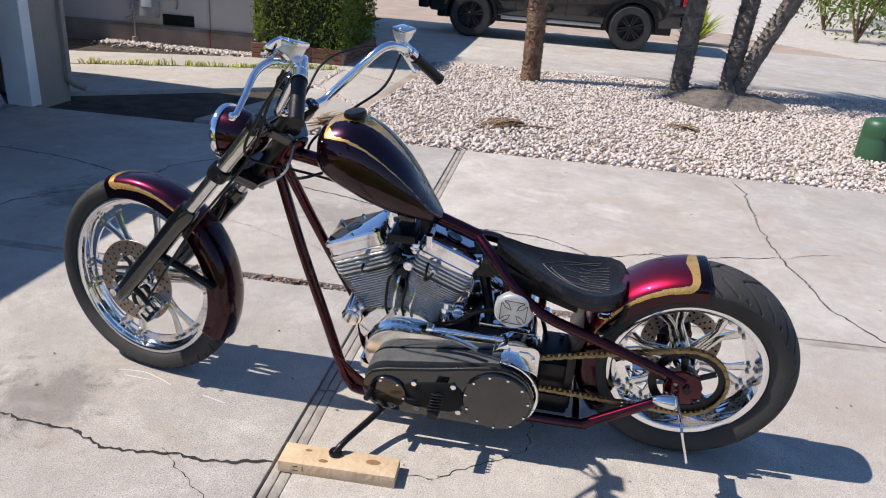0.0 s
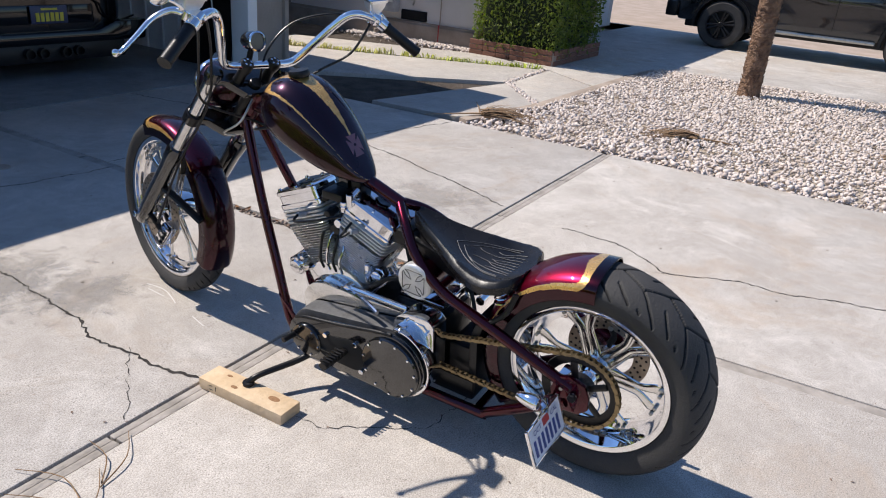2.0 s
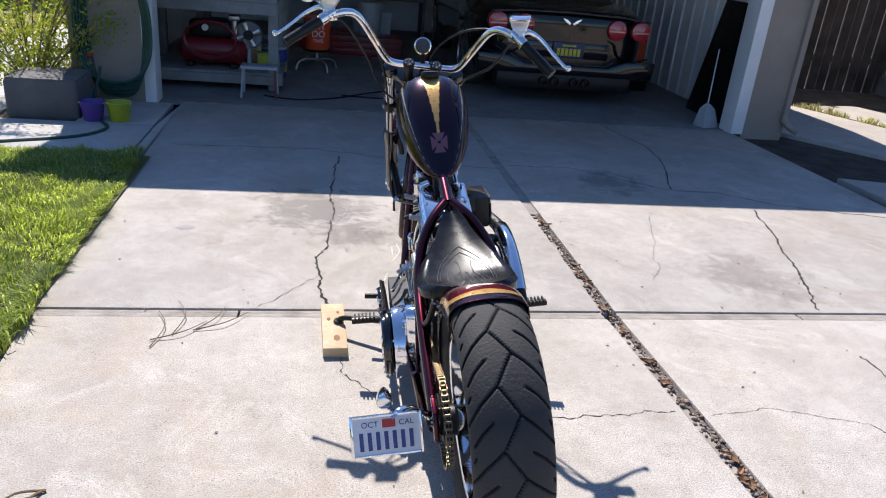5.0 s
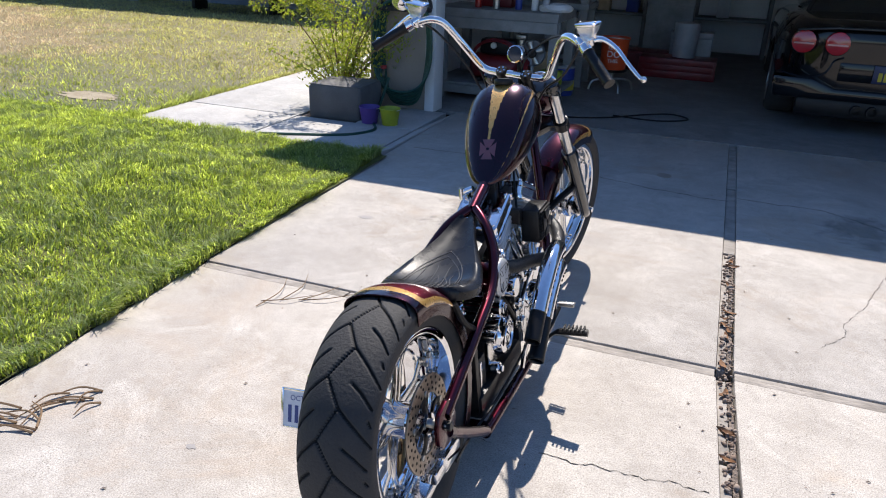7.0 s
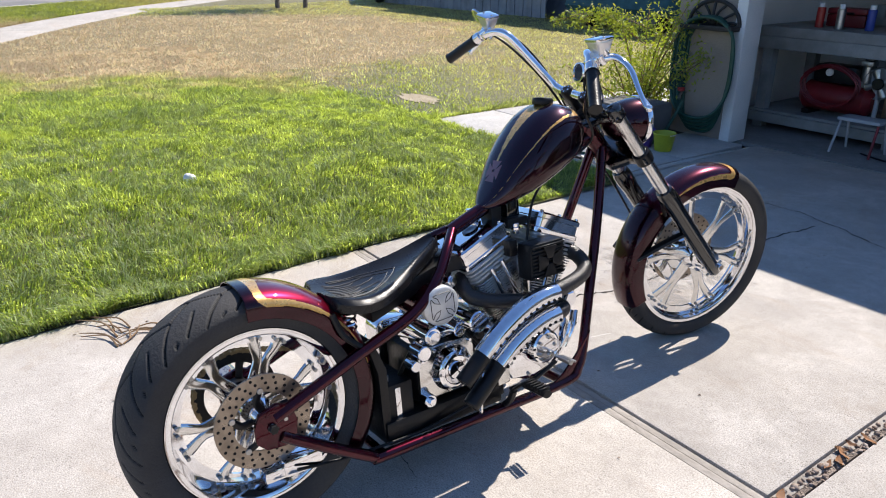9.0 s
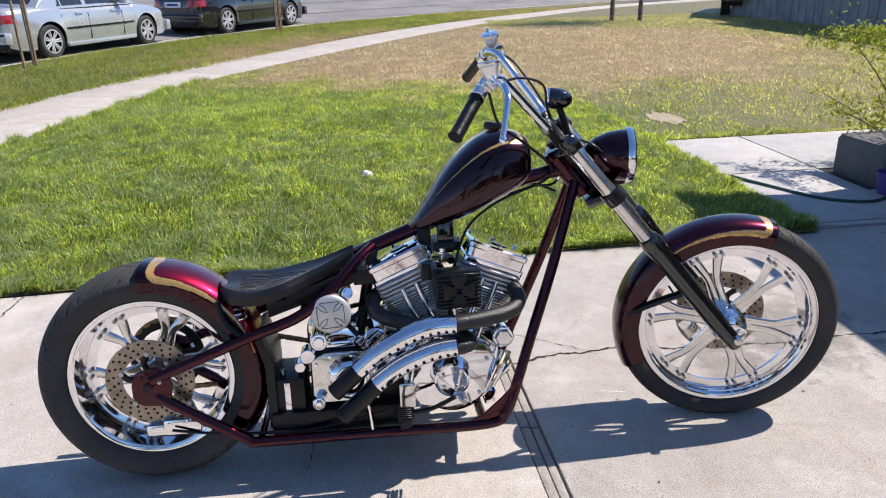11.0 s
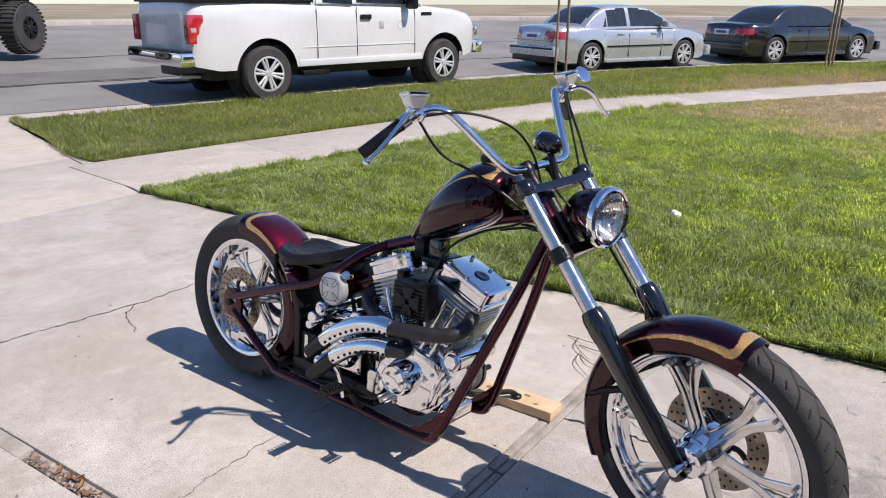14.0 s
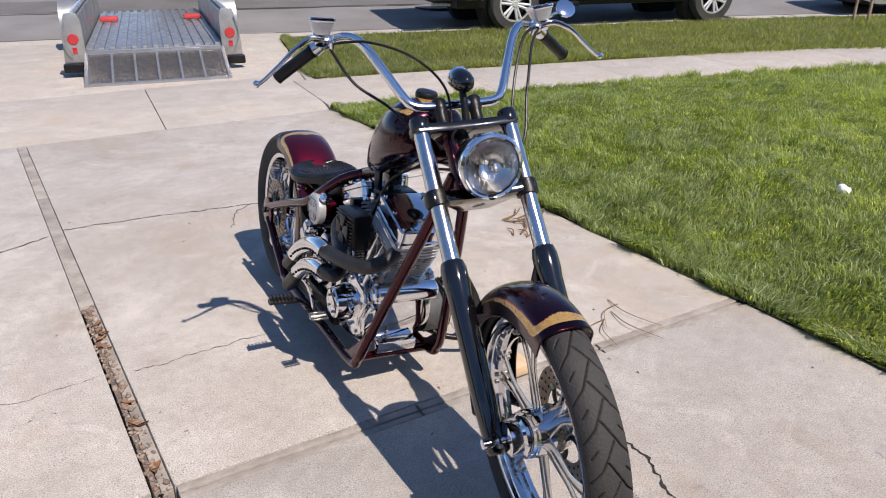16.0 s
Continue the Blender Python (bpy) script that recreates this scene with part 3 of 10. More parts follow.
front_path = tagged(link("front_path", flat([(-3.95, 3.25), (-1.62, 3.25), (-1.62, 4.78), (-2.46, 4.78), (-2.5, 12), (-3.95, 12)], -0.03), M_SOIL), "pale concrete path to the front door", "path", kind="structure")
side_path = tagged(link("side_path", flat([(3.6, 2.5), (7.3, 2.2), (7.3, 9), (4.4, 9)], -0.04), M_SOIL), "concrete side path between the houses", "path", kind="structure")
gravel_bed = tagged(link("gravel_bed", flat([(3.52, -9.0), (8.1, -9.0), (8.1, 2.02), (4.4, 2.24), (3.52, 2.46)], -0.035), mat("gravel_underlay", (0.42, 0.36, 0.29), (0.30, 0.25, 0.20), rough=0.95, scale=14, bump=0.8, bscale=60)), "white landscape gravel beside the driveway", "gravel", kind="structure")
tagged(link("neighbour_driveway", slab([(8.12, -9.0), (13.9, -9.0), (13.9, 4.25), (8.5, 4.25), (8.5, 3.2), (7.3, 3.2), (7.3, 2.28), (8.12, 2.2)], -0.12, 0.0), M_CONCRETE), "concrete driveway of the next house", "driveway", kind="structure")
apron = tagged(link("drive_apron", flat([(-2.6, -8.9), (3.6, -8.9), (3.6, -3.05), (-1.5, -3.05)], -0.05), M_SOIL), "concrete apron between drive and street", "driveway", kind="structure")
tagged(link("east_ground", flat([(13.9, -60), (70, -60), (70, 60), (13.9, 60)], -0.02), mat("pinkish_gravel", (0.40, 0.31, 0.25), (0.30, 0.24, 0.18), rough=0.95, scale=2.0, bump=0.6, bscale=30)), "pinkish gravel yard beyond the next drive", "ground", kind="structure")
tagged(link("court_pavement", slab([(14.2, -40), (60, -40), (60, -4.0), (19, -2.9), (14.2, -5.6)], -0.1, 0.0), M_WALK), "pale paved court beyond the yards", "pavement", kind="structure")

# next house to the east: stucco wall on a concrete footing, front garage wall
wall_box("neighbour_wall_west", 7.42, 7.62, 4.5, 12.0, 0.20, 2.7, M_STUCCO_N, "pale stucco wall of the next house")
tagged(link("neighbour_footing", box(7.36, 7.62, 4.5, 12.0, -0.12, 0.20, 0.008), M_BASE), "stained concrete footing of the next house", "wall", kind="structure")
tagged(link("wall_sill", box(7.385, 7.43, 4.5, 12.0, 0.195, 0.235, 0.006), M_BASE), "weep screed along the wall's foot", "trim", kind="structure")
wall_box("neighbour_wall_south", 7.62, 13.0, 4.6, 4.8, 0.0, 2.7, mat("white_stucco", (0.70, 0.69, 0.68), (0.62, 0.61, 0.60), rough=0.9, scale=2, bump=0.4), "white garage front of the next house")
# no opening here: a black panel on the wall paints the doorway's shade
tagged(link("neighbour_door", box(10.9, 12.2, 4.56, 4.62, 0.0, 2.1, 0.01), M_SATIN, smooth=False), "flat black panel painting the shaded doorway of the next house", "door", kind="structure")
wall_box("neighbour_wall_east", 13.0, 13.2, 4.6, 12.0, 0.0, 2.7, M_STUCCO_N, "side wall of the next house")
# roof out of view; eave drawn out to keep the west wall in shade
tagged(link("neighbour_shade_roof", box(6.9, 13.6, 4.2, 12.6, 2.72, 2.95, 0.02), M_ROOF, smooth=False), "unseen flat roof of the next house, its eave deepened to shade the wall", "roof", kind="structure")
# dark gate between the houses
gate = tagged(new("side_fence"), "dark weathered board fence between the houses", "fence", kind="structure")
for k in range(24):
    x = 3.84 + 0.15 * k
    part("board", box(x, x + 0.135, 7.95 + 0.012 * (k % 2), 7.975 + 0.012 * (k % 2), -0.1, 1.85, 0.004, 1), M_FENCE_D, gate)
part("fence_post", box(5.3, 5.4, 7.86, 7.95, -0.1, 1.9, 0.006), M_FENCE_D, gate)
part("fence_rail", box(3.84, 7.40, 7.98, 8.03, 0.35, 0.44, 0.004), M_FENCE_D, gate)
# house and fence across the lawn to the north-west
west_house = tagged(new("west_house"), "grey-blue neighbour house across the lawn", "house", kind="structure")
part("wall", box(-16.0, -4.6, 12.6, 13.0, -0.1, 2.6, 0.01), mat("blue_grey_siding", (0.22, 0.25, 0.30), (0.18, 0.205, 0.25), rough=0.85, scale=1.5, bump=0.3), west_house)
part("roof", box(-16.4, -4.2, 12.0, 15.5, 2.62, 2.85, 0.02), M_ROOF, west_house)
for x in (-11.6, -8.4):
    w = part("window", box(x, x + 1.7, 12.55, 12.62, 0.25, 1.5, 0.006), M_WHITE, west_house)
    part("pane", box(x + 0.09, x + 0.81, 12.535, 12.552, 0.34, 1.41, 0.003), M_GLASS, w)
    part("pane", box(x + 0.89, x + 1.61, 12.535, 12.552, 0.34, 1.41, 0.003), M_GLASS, w)
wf = tagged(new("west_fence"), "weathered grey board fence along the far lawn", "fence", kind="structure")
for k in range(46):
    x = -18.6 + 0.155 * k
    part("board", box(x, x + 0.145, 11.75 + 0.01 * (k % 2), 11.78 + 0.01 * (k % 2), 0.02, 1.75 + 0.02 * math.sin(k * 1.7), 0.004, 1), M_FENCE_G, wf)
part("fence_rail", box(-18.6, -11.5, 11.80, 11.85, 0.4, 0.5, 0.004), M_FENCE_G, wf)


# ---- the motorcycle: x to its right, y ahead, z up, leaning on its stand ----
BIKE = Matrix.Translation((-0.008, 0.006, 0)) @ pose(0, 0, 0, 0, 0, -1.0) @ pose(0, 0, 0, 0, -7.3, 0)
# front end: origin at the front axle, x across, y ahead, z up along the forks, steered right
RAKE, STEER = radians(39.3), radians(-13.5)
FRONT = Matrix.Translation((0.0, 1.797, 0.350)) @ Matrix.Rotation(RAKE, 4, 'X') @ Matrix.Rotation(STEER, 4, 'Z')
bike = thing("motorcycle", BIKE, "burgundy and gold hardtail chopper motorcycle leaning on its kickstand", "motorcycle")


def tyre(name, big, half, bead, bead_half, n_u, n_v, period_n, lines, gw, depth, parent, m):
    """A tyre whose tread grooves are pressed into the rubber."""
    side = [(bead, -bead_half), (bead + 0.006, -bead_half - 0.006), (bead + (big - bead) * 0.35, -half * 0.98), (bead + (big - bead) * 0.55, -half)]
    r_sh = bead + (big - bead) * 0.55
    vs = np.linspace(-1, 1, n_v)
    crown_x = half * np.sin(vs * math.pi / 2 * 0.98) / math.sin(math.pi / 2 * 0.98)
    crown_r = r_sh + (big - r_sh) * np.clip(1 - np.abs(crown_x / half) ** 2.6, 0, 1) ** 0.62
    us = np.arange(n_u) / n_u
    per = 2 * math.pi * big / period_n
    arc = np.concatenate([[0], np.cumsum(np.hypot(np.diff(crown_x), np.diff(crown_r)))])
    arc = (arc - arc[-1] / 2)
    hw = arc[-1]
    U = ((us * period_n)[:, None] % 1.0) * per * np.ones(n_v)[None, :]
    V = arc[None, :] * np.ones(n_u)[:, None]
    d = np.full(U.shape, 9.0)
    for (v0, u0, v1, u1) in lines:
        for k in (-2, -1, 0, 1, 2):
            ax, ay, bx, by = v0 * hw, (u0 + k) * per, v1 * hw, (u1 + k) * per
            L2 = (bx - ax) ** 2 + (by - ay) ** 2
            t = np.clip(((V - ax) * (bx - ax) + (U - ay) * (by - ay)) / L2, 0, 1)
            d = np.minimum(d, np.hypot(V - ax - t * (bx - ax), U - ay - t * (by - ay)))
    cut = np.clip((gw - d) / (gw * 0.35), 0, 1)
    R = crown_r[None, :] - depth * cut
    ang = us * 2 * math.pi
    X = crown_x[None, :] * np.ones(n_u)[:, None]
    prof = [(r, x) for r, x in side[:-1]]
    cols = []
    for r, x in prof:
        cols.append(np.stack([np.full(n_u, x), r * np.cos(ang), r * np.sin(ang)], 1))
    for j in range(n_v):
        cols.append(np.stack([X[:, j], R[:, j] * np.cos(ang), R[:, j] * np.sin(ang)], 1))
    for r, x in reversed(prof):
        cols.append(np.stack([np.full(n_u, -x), r * np.cos(ang), r * np.sin(ang)], 1))
    nc = len(cols)
    co = np.stack(cols, 1).reshape(-1, 3)
    mm = np.array(m)
    co = co @ mm[:3, :3].T + mm[:3, 3]
    i, j = np.meshgrid(np.arange(n_u), np.arange(nc - 1), indexing='ij')
    i2 = (i + 1) % n_u
    faces = np.stack([i * nc + j, i * nc + j + 1, i2 * nc + j + 1, i2 * nc + j], -1).reshape(-1, 4)
    ob = raw(name, co.tolist(), faces.tolist(), [M_RUBBER, M_GROOVE], parent, "black tyre with cut tread grooves", True)
    # groove faces get the near-black, deepening their shade by colour
    full = np.zeros((n_u, nc))
    full[:, len(prof):len(prof) + n_v] = cut
    fc = full.reshape(-1)[faces].mean(1)
    ob.data.polygons.foreach_set("material_index", (fc > 0.55).astype(np.int32))
    return ob


REAR_TREAD = []
REAR_TREAD += [(-0.22, 0.0, 0.17, 0.47), (0.17, 0.47, -0.22, 1.0)]
REAR_TREAD += [(-0.22, 0.0, -0.6, 0.27), (-0.6, 0.27, -0.93, 0.58), (0.17, 0.47, 0.52, 0.72), (0.52, 0.72, 0.93, 1.05)]
REAR_TREAD += [(-0.38, 0.55, -0.62, 0.72), (-0.62, 0.72, -0.82, 0.92), (0.34, 0.06, 0.58, 0.2), (0.58, 0.2, 0.84, 0.42)]
REAR_TREAD += [(-0.8, 0.12, -0.86, 0.2), (0.8, 0.62, 0.86, 0.7)]
FRONT_TREAD = [(-0.88, 0.0, -0.40, 0.30), (-0.40, 0.30, 0.16, 0.98), (0.88, 0.5, 0.40, 0.80), (0.40, 0.80, -0.16, 1.48), (-0.70, 0.62, -0.45, 0.80), (0.70, 0.12, 0.45, 0.30)]



def rim(name, r, half, m, parent):
    w = half
    prof = [(r - 0.001, -w + 0.002), (r - 0.003, -w), (r - 0.017, -w + 0.0015), (r - 0.020, -w + 0.004), (r - 0.022, -w + 0.014), (r - 0.026, -w * 0.55), (r - 0.030, -w * 0.3),
            (r - 0.034, 0), (r - 0.030, w * 0.3), (r - 0.026, w * 0.55), (r - 0.022, w - 0.014), (r - 0.020, w - 0.004), (r - 0.017, w - 0.0015), (r - 0.003, w), (r - 0.001, w - 0.002)]
    return part(name, lathe(prof, 96, 'X'), M_CHROME, parent, "polished chrome wheel rim", m=m)


def spokes(rimob, r_in, r_out, count, m, thick, x0, phase, spread):
    """Forked polished spokes, each foot bolted to a flange inside the rim."""
    part("flange", lathe([(r_out - 0.012, x0 - 0.004), (r_out + 0.016, x0 - 0.005), (r_out + 0.016, x0 + 0.005), (r_out - 0.012, x0 + 0.004), (r_out - 0.012, x0 - 0.004)], 96, 'X'), M_CHROME, rimob, m=m)
    for k in range(count):
        a = phase + 2 * math.pi * k / count
        at = Matrix.Rotation(a, 4, 'X')
        pieces = []
        for s in (-1, 1):
            pts = [(x0, s * 0.010, r_in * 0.8), (x0 + 0.002, s * 0.011, r_in + (r_out - r_in) * 0.3), (x0 + 0.002, s * spread * 0.36, r_in + (r_out - r_in) * 0.60), (x0, s * spread * 0.85, r_out - 0.022), (x0, s * spread, r_out)]
            pieces.append(tube(pts, [0.021, 0.0150, 0.0125, 0.016, 0.023], 12, 5, squash=thick, side=(1, 0, 0)))
        bm = join(*pieces)
        bm.transform(at)
        part("spoke", bm, M_ALU, rimob, m=m)
        for s in (-1, 1):
            for off in (-0.011, 0.011):
                ang = (s * spread + off) / r_out
                for side in (-1, 1):
                    p = Vector((x0 + side * 0.008, r_out * math.sin(ang), r_out * math.cos(ang)))
                    q = p + Vector((side * 0.011, 0, 0))
                    b = cyl(p, q, 0.0056, 8)
                    b.transform(at)
                    part("rim_bolt", b, M_STEEL, rimob, m=m)


def rotor(name, r, x, m, parent):
    disc = part(name, lathe([(r * 0.62, x - 0.0025), (r - 0.001, x - 0.0025), (r, x - 0.0015), (r, x + 0.0015), (r - 0.001, x + 0.0025), (r * 0.62, x + 0.0025), (r * 0.62, x - 0.0025)], 64), M_DISC, parent, "drilled steel brake disc", m=m)
    # near-black pegs through the solid disc paint the dark of drilled holes
    holes = []
    for k in range(24):
        a = 2 * math.pi * k / 24
        for rr, da in ((0.70, 0.0), (0.81, 0.08), (0.92, 0.16)):
            c, s = math.cos(a + da) * r * rr, math.sin(a + da) * r * rr
            holes.append(cyl((x - 0.0034, c, s), (x + 0.0034, c, s), 0.0042, 8))
    part("drilling", join(*holes), M_GROOVE, disc, m=m)
    for k in range(5):
        a = 2 * math.pi * k / 5 + 0.3
        c, s = math.cos(a), math.sin(a)
        pts = [(x, c * r * 0.22, s * r * 0.22), (x, math.cos(a + 0.22) * r * 0.45, math.sin(a + 0.22) * r * 0.45), (x, c * r * 0.66, s * r * 0.66)]
        part("carrier_arm", tube(pts, 0.010, 8, 4, squash=0.4, side=(1, 0, 0)), M_SATIN, disc, m=m)
        b = cyl((x - 0.006, c * r * 0.66, s * r * 0.66), (x + 0.006, c * r * 0.66, s * r * 0.66), 0.008, 10)
        part("rotor_button", b, M_STEEL, disc, m=m)
    return disc


RH = Matrix.Translation((0.005, -0.005, 0.332))
rear_rim = rim("rear_wheel", 0.239, 0.074, RH, bike)
tyre("rear_tyre", 0.331, 0.093, 0.239, 0.074, 1500, 72, 15, REAR_TREAD, 0.0036, 0.006, rear_rim, RH @ Matrix.Rotation(math.pi, 4, 'X') @ Matrix.Scale(1, 4))
spokes(rear_rim, 0.045, 0.192, 6, RH, 0.32, 0.0, 0.68, 0.034)
part("hub", lathe([(0.0, -0.10), (0.028, -0.10), (0.030, -0.06), (0.044, -0.05), (0.046, 0.05), (0.030, 0.065), (0.028, 0.10), (0, 0.10)], 32), M_CHROME, rear_rim, m=RH)
rotor("brake_disc", 0.126, 0.092, RH, rear_rim)
WHEEL = FRONT @ Matrix.Translation((0.010, 0, 0))
front_rim = rim("front_wheel", 0.285, 0.035, WHEEL, bike)
tyre("front_tyre", 0.350, 0.048, 0.285, 0.035, 1500, 72, 27, FRONT_TREAD, 0.0023, 0.005, front_rim, WHEEL)
spokes(front_rim, 0.040, 0.240, 6, WHEEL, 0.24, 0.0, 0.71, 0.038)
part("hub", lathe([(0.0, -0.075), (0.030, -0.092), (0.034, -0.088), (0.036, -0.06), (0.054, -0.056), (0.060, -0.03), (0.057, 0.0), (0.060, 0.03), (0.054, 0.056), (0.046, 0.062), (0.043, 0.090), (0.030, 0.096), (0, 0.096)], 32), M_CHROME, front_rim, m=WHEEL)
rotor("brake_disc", 0.145, -0.062, WHEEL, front_rim)


# frame
def mirror(f):
    for s in (-1, 1):
        f(s)


def frame_side(s):
    part("down_tube", tube([(s * 0.022, 1.285, 0.835), (s * 0.07, 1.205, 0.595), (s * 0.112, 1.12, 0.37), (s * 0.138, 1.066, 0.225), (s * 0.146, 1.035, 0.16), (s * 0.147, 0.975, 0.125), (s * 0.147, 0.65, 0.128), (s * 0.144, 0.30, 0.131), (s * 0.143, 0.270, 0.137), (s * 0.142, 0.245, 0.152), (s * 0.139, 0.13, 0.225), (s * 0.138, 0.02, 0.300)], 0.0165, 14, 8), M_CANDY, bike)
    part("seat_stay", tube([(s * 0.138, 0.01, 0.35), (s * 0.134, 0.28, 0.45), (s * 0.126, 0.44, 0.505), (s * 0.104, 0.54, 0.575), (s * 0.06, 0.61, 0.638), (s * 0.01, 0.665, 0.672)], 0.0165, 14, 8), M_CANDY, bike)
    part("axle_plate", plate([(0.055, 0.375), (0.02, 0.39), (-0.03, 0.375), (-0.045, 0.34), (-0.045, 0.30), (-0.02, 0.275), (0.03, 0.27), (0.06, 0.29), (0.068, 0.33)], s * 0.131, s * 0.145, 0.004), M_CANDY, bike, "welded burgundy axle plate")
    part("axle_nut", cyl((s * 0.143, 0, 0.331), (s * 0.160, 0, 0.331), 0.013, 6), M_SATIN, bike)
    part("plate_bolt", cyl((s * 0.143, 0.035, 0.345), (s * 0.151, 0.035, 0.345), 0.006, 8), M_STEEL, bike)


mirror(frame_side)
mirror(lambda s: part("gusset", plate([(1.090, 0.275), (1.045, 0.165), (0.985, 0.128), (0.90, 0.128), (0.965, 0.158), (1.02, 0.205)], s * 0.143, s * 0.151, 0.003), M_CANDY, bike))
part("backbone", tube([(0, 1.27, 0.875), (0, 1.1, 0.84), (0, 0.92, 0.76), (0, 0.78, 0.712), (0, 0.66, 0.668)], 0.021, 16, 6), M_CANDY, bike)
part("seat_post", tube([(0, 0.665, 0.665), (0, 0.62, 0.45), (0, 0.56, 0.14)], 0.017, 12, 4), M_SATIN, bike)
part("neck", lathe([(0.0, -0.085), (0.026, -0.085), (0.031, -0.075), (0.031, -0.06), (0.027, -0.05), (0.027, 0.05), (0.031, 0.06), (0.031, 0.075), (0.026, 0.085), (0, 0.085)], 24, 'Z'), M_CANDY, bike, m=Matrix.Translation((0, 1.268, 0.862)) @ Matrix.Rotation(RAKE, 4, 'X'))
part("cross_member", cyl((-0.147, 0.97, 0.127), (0.147, 0.97, 0.127), 0.015, 12), M_CANDY, bike)
part("cross_member", cyl((-0.147, 0.30, 0.133), (0.147, 0.30, 0.133), 0.013, 12), M_CANDY, bike)
part("cross_member", cyl((-0.13, 0.45, 0.505), (0.13, 0.45, 0.505), 0.012, 12), M_CANDY, bike)
part("axle", cyl((-0.15, 0, 0.331), (0.15, 0, 0.331), 0.012, 12), M_STEEL, bike)


# fuel tank with gold striping
TANK = [(1.146, 0.895, 0.945, 0.035), (1.141, 0.870, 0.966, 0.072), (1.125, 0.847, 0.985, 0.100), (1.09, 0.822, 1.0, 0.118), (1.04, 0.796, 1.004, 0.126), (0.98, 0.766, 0.980, 0.122), (0.92, 0.742, 0.930, 0.110),
        (0.87, 0.728, 0.872, 0.092), (0.83, 0.720, 0.810, 0.070), (0.80, 0.716, 0.764, 0.048), (0.782, 0.716, 0.738, 0.026), (0.774, 0.720, 0.730, 0.008)]


def tank_at(p):
    f = p * (len(TANK) - 1)
    k = min(int(f), len(TANK) - 2)
    t = f - k
    a, b, c, d = TANK[max(k - 1, 0)], TANK[k], TANK[k + 1], TANK[min(k + 2, len(TANK) - 1)]
    return [0.5 * (2 * b[i] + (c[i] - a[i]) * t + (2 * a[i] - 5 * b[i] + 4 * c[i] - d[i]) * t * t + (3 * b[i] - a[i] - 3 * c[i] + d[i]) * t ** 3) for i in range(4)]


def tank_point(p, th, lift=0.0):
    y, z0, z1, hw = tank_at(p)
    zc = z0 + (z1 - z0) * 0.42
    s, c = math.sin(th), math.cos(th)
    x = (hw + lift) * math.copysign(abs(s) ** 0.74, s)
    z = zc + ((z1 - zc + lift) * abs(c) ** 0.95 if c > 0 else -(zc - z0 + lift) * abs(c) ** 0.66)
    return (x, y, z)


def build_tank():
    n_p, n_t = 280, 340
    verts = [tank_point(i / n_p, 2 * math.pi * j / n_t) for i in range(n_p + 1) for j in range(n_t)]
    faces, mats = [], []
    for i in range(n_p):
        for j in range(n_t):
            faces.append((i * n_t + j, (i + 1) * n_t + j, (i + 1) * n_t + (j + 1) % n_t, i * n_t + (j + 1) % n_t))
            p = (i + 0.5) / n_p
            th = 2 * math.pi * (j + 0.5) / n_t
            th = abs(th if th < math.pi else th - 2 * math.pi)
            k = 0
            edge = 0.80 + 0.34 * max(0.0, p - 0.25)
            w = 0.11 * max(0.0, 1 - (p - 0.2) / 0.50) ** 1.3 + 0.011
            if 0.22 < p < 0.93 and abs(th - edge) < w * 0.5:
                k = 1
            if 0.22 < p < 0.68 and th < 0.25 * ((0.68 - p) / 0.46) ** 1.25 + 0.006:
                k = 1
            arch_p = 0.240 + 0.055 * abs(th - 0.42) / 0.42
            if 0.215 < p < arch_p and th < edge:
                k = 1
            if k == 0 and (th > edge + w or p < 0.2):
                k = 2
            mats.append(k)
    cap0, cap1 = [j for j in range(n_t)], [n_p * n_t + j for j in reversed(range(n_t))]
    faces += [tuple(cap0), tuple(cap1)]
    mats += [2, 2]
    ob = raw("fuel_tank", verts, faces, [M_DEEP, M_GOLD, M_TANKSIDE], bike, "deep purple teardrop tank with gold flame striping", True)
    ob.data.polygons.foreach_set("material_index", mats)
    return ob


M_TANKSIDE = mat("dark_burgundy_fade", (0.030, 0.0010, 0.007), (0.014, 0.0010, 0.005), rough=0.22, metal=0.85, coat=0.7, scale=5, rvar=0.04)
tank = build_tank()
cap_p = Vector(tank_point(0.355, 0.0))
capm = Matrix.Translation(cap_p + Vector((0, 0, -0.004))) @ Matrix.Rotation(radians(-8), 4, 'X')
part("filler_cap", lathe([(0, 0), (0.030, 0), (0.033, 0.004), (0.033, 0.016), (0.030, 0.021), (0.012, 0.023), (0.0, 0.023)], 28, 'Z'), M_SATIN, tank, "black screw filler cap", m=capm)
# small pale cross on the tank's tail
cross = bmesh.new()
for a in range(4):
    for (p0, t0, w0), (p1, t1, w1) in (((0.615, 0.0, 0.05), (0.655, 0.0, 0.16)),):
        ring = []
        for u, v in ((0.002, 0.003), (0.019, 0.013), (0.019, -0.013), (0.002, -0.003)):
            ca, sa_ = math.cos(a * math.pi / 2), math.sin(a * math.pi / 2)
            du, dv = u * ca - v * sa_, u * sa_ + v * ca
            y = 0.838 + du
            best = min((abs(tank_at(q / 200)[0] - y), q / 200) for q in range(100, 200))[1]
            hw = tank_at(best)[3]
            q = tank_point(best, math.asin(max(-0.9, min(0.9, dv / hw))), 0.0012)
            ring.append(cross.verts.new(q))
        cross.faces.new(ring)
part("tank_cross", cross, mat("faded_pink_decal", (0.17, 0.055, 0.075), rough=0.4, coat=0.8), tank, "faded pink cross decal", smooth=False)
